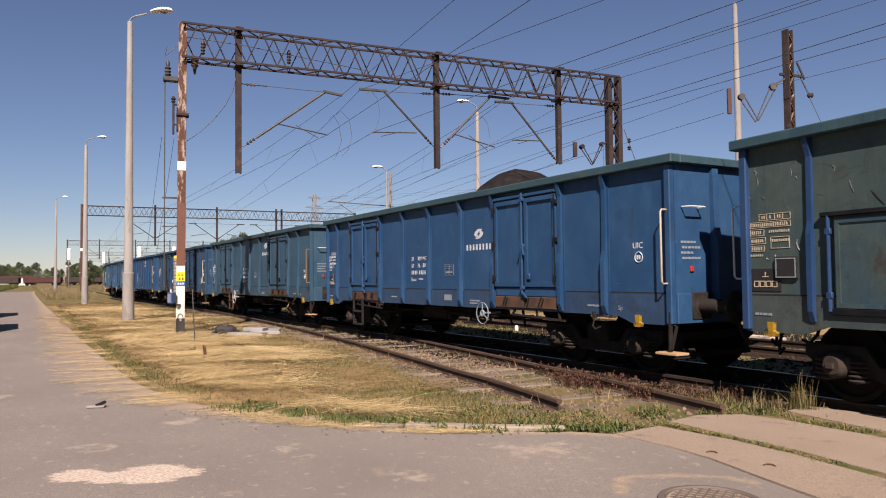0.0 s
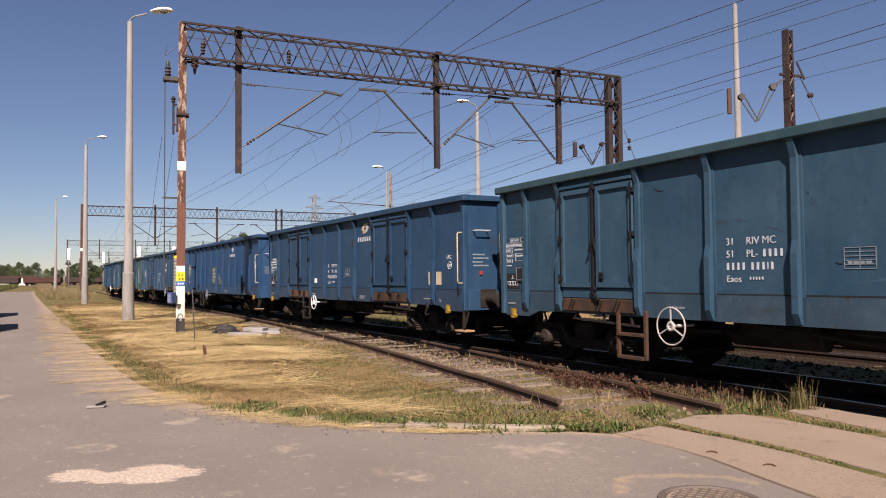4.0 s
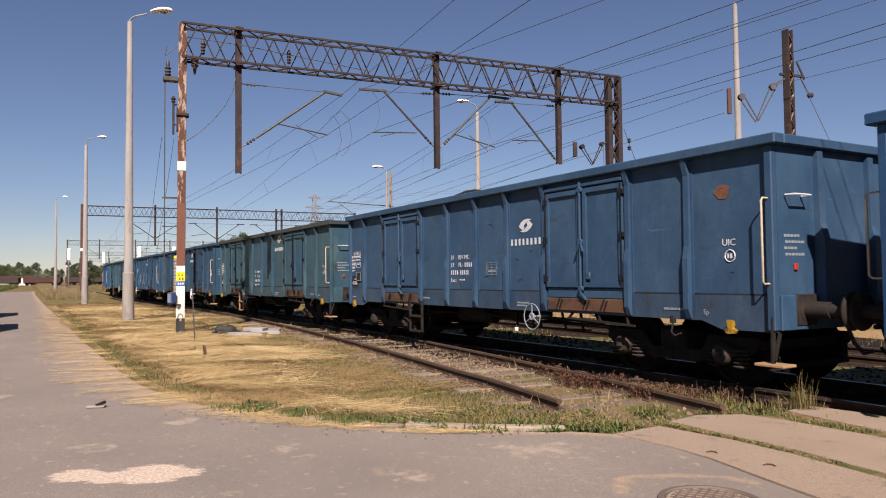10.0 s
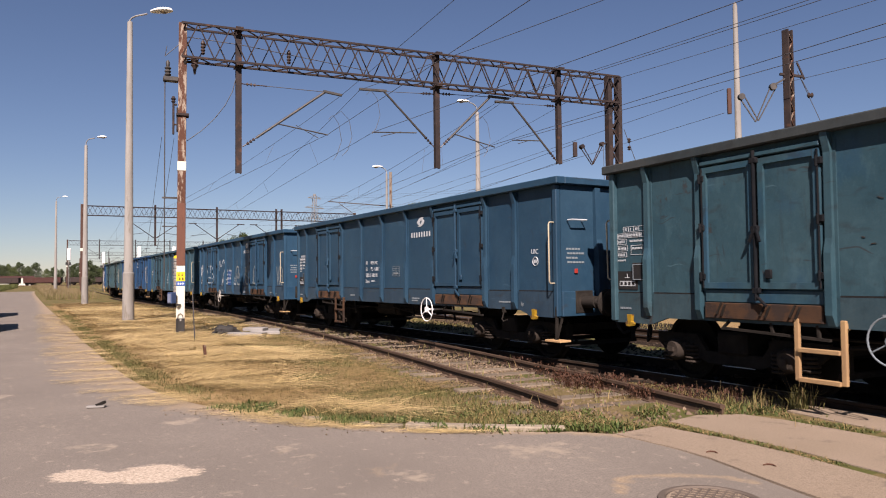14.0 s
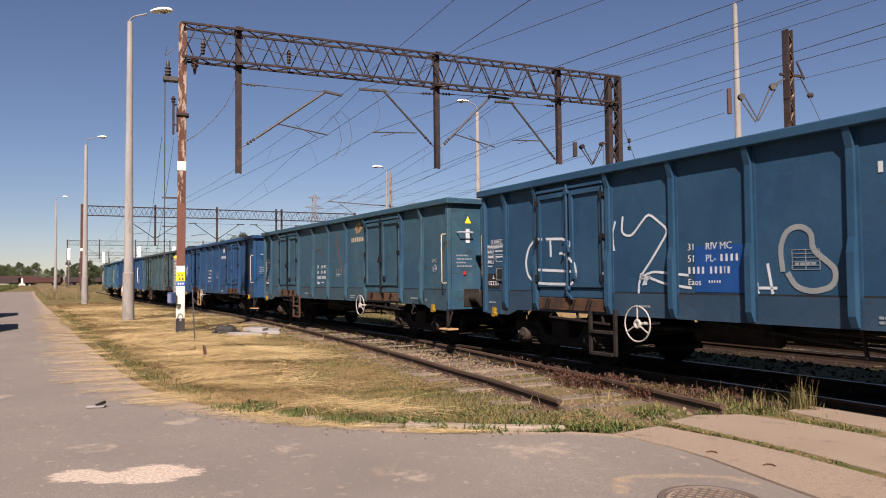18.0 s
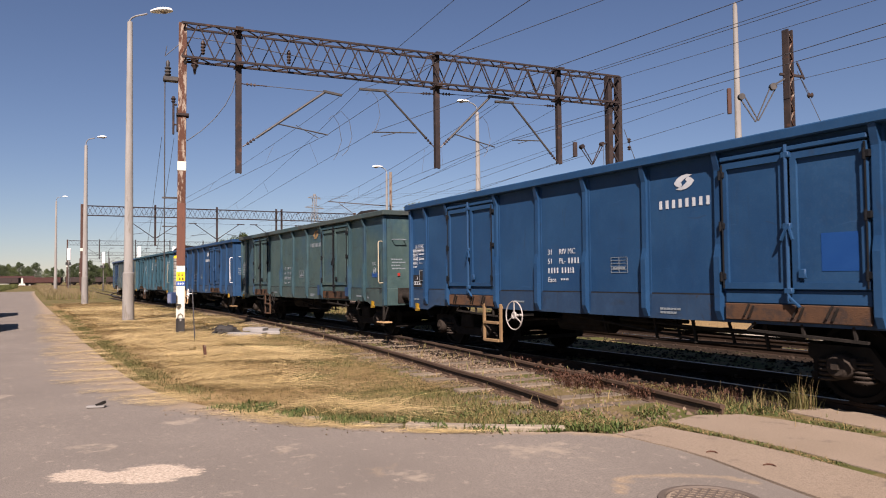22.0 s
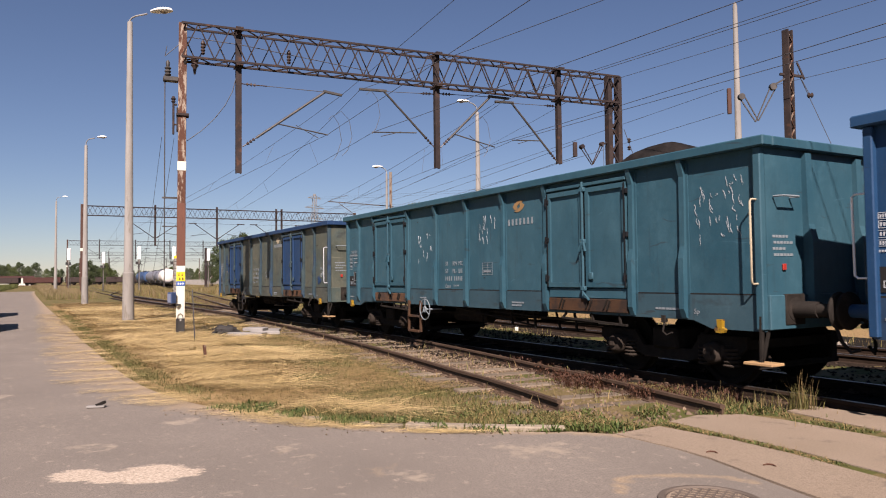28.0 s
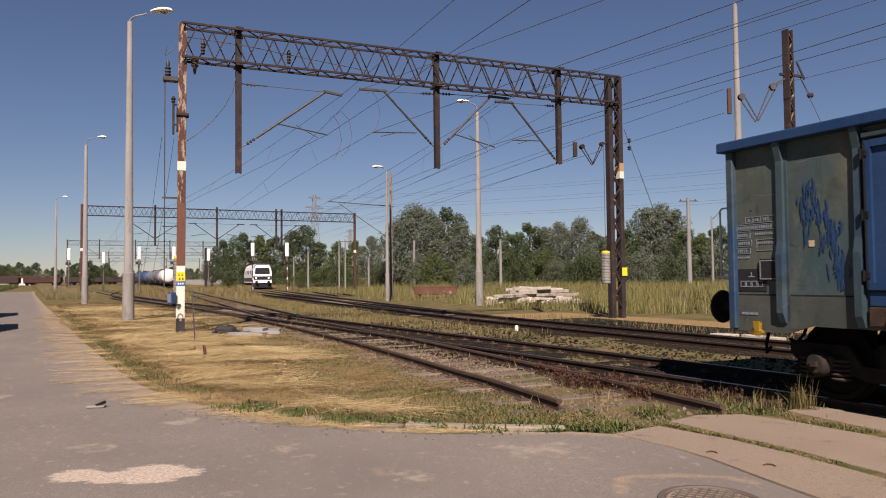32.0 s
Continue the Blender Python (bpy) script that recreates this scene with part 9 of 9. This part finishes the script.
for sl, mt, nm, lb in ((slice(0, None, 3), straw_brown, "withered_weeds", "withered brown weeds by the pavement"), (slice(1, None, 3), grass_mat, "weeds", "green weeds growing in the pavement joints"), (slice(2, None, 3), weed_leaf, "leafy_weeds", "low leafy weeds growing in the pavement joints")):
    n = len(wx[sl])
    leafy = 2.4 if mt is weed_leaf else (1.5 if mt is grass_mat else 0.8)
    blades(nm, np.stack([wx[sl], wy[sl], np.full(n, -0.015)], 1), GR.uniform(0, 6.28, n), wl[sl] * 0.72 / leafy ** 0.4, GR.uniform(0.007, 0.014, n) * leafy, GR.uniform(0.55, 0.985, n), mt, lb, "weeds")
n = 260
x = GR.uniform(-7.4, -4.6, n)
y = 7.45 + 0.25 * GR.normal(0, 1, n) + (x + 7) * -0.02
blades("dry_weeds", np.stack([x, y, np.full(n, -0.03)], 1), GR.uniform(0, 6.28, n), GR.uniform(0.04, 0.16, n), GR.uniform(0.004, 0.009, n), GR.uniform(0.2, 0.95, n), straw_brown, "dry yellow weeds beside the running track", "weeds")
cx_, cy_, cn_ = np.array([(c, d, e) for c, d, e in RED_CLUMPS]).T
x = np.repeat(cx_, cn_.astype(int)) + GR.normal(0, 0.13, int(cn_.sum()))
y = np.repeat(cy_, cn_.astype(int)) + GR.normal(0, 0.10, int(cn_.sum()))
n = len(x)
blades("red_weed_stalks", np.stack([x, y, np.full(n, -0.02)], 1), GR.uniform(0, 6.28, n), GR.uniform(0.06, 0.22, n), GR.uniform(0.004, 0.008, n), GR.uniform(0.1, 0.85, n), red_weed, "thin reddish weed stalks between the rails", "weeds")
x, y = np.repeat(x, 3) + GR.normal(0, 0.03, 3 * n), np.repeat(y, 3) + GR.normal(0, 0.03, 3 * n)
blades("red_weeds", np.stack([x, y, GR.uniform(0.0, 0.15, 3 * n)], 1), GR.uniform(0, 6.28, 3 * n), GR.uniform(0.02, 0.05, 3 * n), GR.uniform(0.010, 0.022, 3 * n), GR.uniform(0.4, 0.97, 3 * n), red_weed, "low bushy reddish weeds between the rails", "weeds")

# taller weeds standing at the end of the siding
cl = ((-5.30, 7.95, 0.08, 120, 0.30), (-5.8, 7.9, 0.12, 50, 0.16), (-6.3, 7.8, 0.16, 50, 0.15), (-6.8, 7.65, 0.2, 50, 0.14))
for nm, mt, frac, lb in (("tall_weeds", olive_grass, 1.0, "yellow-green weeds standing beside the rail"), ("dry_stalks", straw_brown, 0.35, "thin dry weed stalks beside the rail")):
    px_, py_, pl_ = [], [], []
    for cx_, cy_, sp_, k_, hh_ in cl:
        k_ = int(k_ * frac)
        px_.append(cx_ + GR.normal(0, sp_, k_)), py_.append(cy_ + GR.normal(0, sp_ * 0.7, k_)), pl_.append(GR.uniform(0.35, 1.15, k_) * hh_ * (1.0 if frac == 1.0 else 1.6))
    px_, py_, pl_ = np.concatenate(px_), np.concatenate(py_), np.concatenate(pl_)
    n = len(px_)
    blades(nm, np.stack([px_, py_, np.full(n, -0.02)], 1), GR.uniform(0, 6.28, n), pl_, GR.uniform(0.006, 0.014, n) * (1.0 if frac == 1.0 else 0.6), GR.uniform(0.05, 0.75, n), mt, lb, "weeds")

# grass between the tracks
def strip(line, o0, o1, x0, x1, n):
    ln = np.array(line)
    ln = ln[np.argsort(ln[:, 0])]
    x = GR.uniform(x0, x1, n)
    return x, np.interp(x, ln[:, 0], ln[:, 1]) + GR.uniform(o0, o1, n)


bx, by = [], []
for ln, o0, o1, x0, x1, n in ((MAIN, 1.9, 4.0, -26, -16, 2500), (MAIN, 1.7, 6.5, -70, -26, 14000), (SECOND, 1.5, 4.0, -24, -3, 5000), (SECOND, -4.5, -1.7, -80, -24, 13000), (SIDING, -1.0, 1.0, -34, -6, 2600), (BRANCH, -3.0, -1.6, -80, -40, 3000)):
    a, b = strip(ln, o0, o1, x0, x1, n)
    bx.append(a), by.append(b)
bx, by = np.concatenate(bx), np.concatenate(by)
keep = GR.uniform(0, 1, len(bx)) < 0.5 + 0.8 * nfield(bx, by, 0.35, 31.0)
bx, by = bx[keep], by[keep]
for sl, mat_, nm in ((slice(0, None, 2), tall_mat, "yard_grass"), (slice(1, None, 2), straw_brown, "yard_dry_grass")):
    x, y = bx[sl], by[sl]
    blades(nm, np.stack([x, y, np.full(len(x), -0.04)], 1), GR.uniform(0, 6.28, len(x)), GR.uniform(0.04, 0.22, len(x)), GR.uniform(0.010, 0.020, len(x)), GR.uniform(0.1, 0.7, len(x)), mat_, "thin grass growing between the tracks" if mat_ is tall_mat else "dry grass growing between the tracks", "grass")

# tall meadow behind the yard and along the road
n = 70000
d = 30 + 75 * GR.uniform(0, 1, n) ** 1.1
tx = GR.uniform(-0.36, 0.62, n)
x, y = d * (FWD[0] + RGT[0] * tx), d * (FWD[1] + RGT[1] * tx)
lim = np.interp(x, THIRD[::-1, 0] if THIRD[0, 0] > THIRD[-1, 0] else THIRD[:, 0], THIRD[::-1, 1] if THIRD[0, 0] > THIRD[-1, 0] else THIRD[:, 1])
lim = np.where(x > -22, 17.5, lim)
keep = (y > lim + np.where(x > -45, 5.5, 3.0) + 2.0 * nfield(x, y, 0.12, 4.0)) & (np.hypot(x + 34.6, y - 27) > 3.4) & (np.hypot(x + 50.4, y - 28.8) > 2.4) & (np.hypot(x + 21.5, y - 20) > 2.5)
x, y, d = x[keep], y[keep], d[keep]
tall = 0.45 + 0.55 * np.clip((y - np.interp(x, [-120, -20], [40, 24])) / 12, 0, 1)
z = np.array([ground_z(a, b) for a, b in zip(x, y)])
blades("meadow", np.stack([x, y, z], 1), GR.uniform(0, 6.28, len(x)), tall * GR.uniform(0.6, 1.25, len(x)), GR.uniform(0.02, 0.05, len(x)), GR.uniform(0.05, 0.55, len(x)), tall_mat, "tall yellow-green meadow grass behind the yard", "grass")
n = 34000
x = -GR.uniform(66, 210, n)
off = GR.uniform(0, 1, n)
ky = np.interp(x, KX, KY) + 0.5
y = ky + off * np.minimum(np.interp(x, LEFT[::-1, 0] if LEFT[0, 0] > LEFT[-1, 0] else LEFT[:, 0], LEFT[::-1, 1] if LEFT[0, 0] > LEFT[-1, 0] else LEFT[:, 1]) - 2.0 - ky, 4.2)
keep = x < -74 + 6 * nfield(x, y, 0.3, 6.0)
x, y = x[keep], y[keep]
z = at_ground(x, y)
for sl, mt, nm, lo, hi, lb in ((slice(0, None, 2), tall_mat, "roadside_grass", 0.25, 0.6, "tall grass between the road bend and the tracks"), (slice(1, None, 2), seed_grass, "seeding_grass", 0.4, 0.85, "tall reddish seeding grass by the road bend")):
    n = len(x[sl])
    blades(nm, np.stack([x[sl], y[sl], z[sl]], 1), GR.uniform(0, 6.28, n), GR.uniform(lo, hi, n), GR.uniform(0.02, 0.045, n), GR.uniform(0.05, 0.6, n), mt, lb, "grass")
# dry tall grass between the far tracks
def between(line_a, line_b, x0, x1, n, gap):
    x = GR.uniform(x0, x1, n)
    a, b = (np.interp(x, *ln[np.argsort(ln[:, 0])].T) for ln in (line_a, line_b))
    y = a + gap + (b - a - 2 * gap) * GR.uniform(0, 1, n)
    ok = b - a > 2 * gap + 0.3
    return x[ok], y[ok]


bx, by = zip(*(between(*row) for row in ((LEFT, BRANCH, -200, -66, 26000, 2.0), (BRANCH, SECOND, -190, -62, 16000, 2.0), (SECOND, THIRD, -190, -70, 9000, 2.0), (THIRD, FOURTH, -175, -66, 9000, 2.2), (LEFT, BRANCH, -66, -52, 1500, 1.9))))
bx, by = np.concatenate(bx), np.concatenate(by)
clump = nfield(bx, by, 0.16, 51.0) + 0.4 * nfield(bx, by, 0.6, 52.0)
keep = GR.uniform(0, 1, len(bx)) < 0.55 + 1.1 * clump
bx, by, clump = bx[keep], by[keep], clump[keep]
bz = at_ground(bx, by)
for sl, mt, nm, lb in ((slice(0, None, 3), tall_mat, "track_meadow", "tall yellow-green grass between the far tracks"), (slice(1, None, 3), straw_brown, "track_dry_grass", "tall dry brown grass between the far tracks"), (slice(2, None, 3), seed_grass, "track_seed_grass", "tall seeding grass between the far tracks")):
    n = len(bx[sl])
    blades(nm, np.stack([bx[sl], by[sl], bz[sl]], 1), GR.uniform(0, 6.28, n), GR.uniform(0.2, 0.65, n) * (1.0 + 0.8 * np.clip(clump[sl], -0.5, 0.5)), GR.uniform(0.03, 0.07, n), GR.uniform(0.05, 0.6, n), mt, lb, "grass")
n = 12000
x = -GR.uniform(110, 240, n)
y = -3.6 - (x + 110) * 0.03 - GR.uniform(0, 1, n) ** 1.5 * 14
blades("far_grass", np.stack([x, y, np.full(n, -0.02)], 1), GR.uniform(0, 6.28, n), GR.uniform(0.5, 1.3, n), GR.uniform(0.04, 0.08, n), GR.uniform(0.05, 0.5, n), grass_mat, "green bank of weeds beyond the road bend", "grass")

# loose straw blown on the road's edge
n = 12000
x = -6.4 - 34 * GR.uniform(0, 1, n) ** 1.25
wd = np.interp(x, (-40, -13, -9.5, -6.4), (0.95, 1.15, 0.6, 0.2))
y = np.interp(x, KX, KY) - wd * GR.uniform(0, 1, n) ** 1.6 - 0.02
keep = GR.uniform(0, 1, n) < 0.30 + 1.7 * nfield(x * 1.5, y * 0.7, 1.4, 21.0)
x, y = x[keep], y[keep]
n = len(x)
blades("blown_straw", np.stack([x, y, np.full(n, 0.016)], 1), GR.normal(1.02, 0.22, n), GR.uniform(0.08, 0.6, n), GR.uniform(0.4, 1.3, n) * 0.0006 * np.hypot(x, y), np.full(n, 0.999), straw_pale, "wisps of straw blown onto the asphalt", "straw", 0.004, 2)

# ballast stones
def stones(name, x, y, z, size, material, label):
    n = len(x)
    base = np.array([(1, 0, 0), (-1, 0, 0), (0, 1, 0), (0, -1, 0), (0, 0, 0.75), (0, 0, -0.5)], float)
    jit = GR.uniform(0.65, 1.3, (n, 6, 1)) * base[None] + GR.normal(0, 0.14, (n, 6, 3))
    a = GR.uniform(0, 6.28, n)
    c, s = np.cos(a)[:, None], np.sin(a)[:, None]
    jx = jit[..., 0] * c - jit[..., 1] * s
    jy = jit[..., 0] * s + jit[..., 1] * c
    v = np.stack([jx, jy, jit[..., 2]], -1) * size[:, None, None] + np.stack([x, y, z], 1)[:, None]
    tri = np.array([(0, 2, 4), (2, 1, 4), (1, 3, 4), (3, 0, 4), (2, 0, 5), (1, 2, 5), (3, 1, 5), (0, 3, 5)])
    f = (np.arange(n)[:, None, None] * 6 + tri[None]).reshape(-1, 3)
    ob = new(name, quick_mesh(name, v.reshape(-1, 3), f))
    paint_on(ob, material)
    return tagged(ob, label, "stones", kind="stuff")


# the second row's stones carry the train's shade in their colour
for nm, mt, lb, rows in (
        ("ballast_stones", stone_mat, "loose brown ballast stones between the sleepers", ((SIDING, -1.0, 1.35, -30, -5.8, 15000), (SIDING, -0.95, 1.3, -15, -5.5, 9000), (SIDING, -1.5, -1.0, -24, -6, 900), (BRANCH, -1.4, 1.4, -50, -30, 1500))),
        ("oily_stones", dark_stone, "dark brown ballast stones, darkened for shade of the train", ((MAIN, -1.7, 1.6, -26, -5.4, 7000), (SECOND, -4.2, 1.4, -24, -4, 7000)))):
    sx, sy_, sz = [], [], []
    for ln, o0, o1, x0, x1, n in rows:
        a, b = strip(ln, o0, o1, x0, x1, n)
        sx.append(a), sy_.append(b), sz.append(GR.uniform(-0.05, -0.012, n) - (0.02 if ln is SIDING else 0.0))
    sx, sy_, sz = np.concatenate(sx), np.concatenate(sy_), np.concatenate(sz)
    stones(nm, sx, sy_, sz, 0.018 + 0.034 * GR.uniform(0, 1, len(sx)) ** 2, mt, lb)
n = 260
x = GR.uniform(-9.5, -6.0, n)
y = np.interp(x, KX, KY) + GR.normal(-0.1, 0.25, n)
stones("grit", x, y, np.full(n, 0.016), 0.006 + 0.008 * GR.uniform(0, 1, n), stone_mat, "grit scattered along the kerb")

# ---------------------------------------------------------------- what moves
def motions():
    half = [i * 0.5 for i in range(65)]
    for ob, k in TRAIN:
        walk(ob, [(t, wagon_pose(k, t)) for t in half])
    tenth = [i * 0.1 for i in range(321)]
    turns = [(t, math.degrees((way(t) - way(0.0)) / 0.46)) for t in tenth]
    for ws, ax in WHEELS:
        walk(ws, [(t, pose(ax, 0, 0.46, 0, a, 0)) for t, a in turns])


motions()
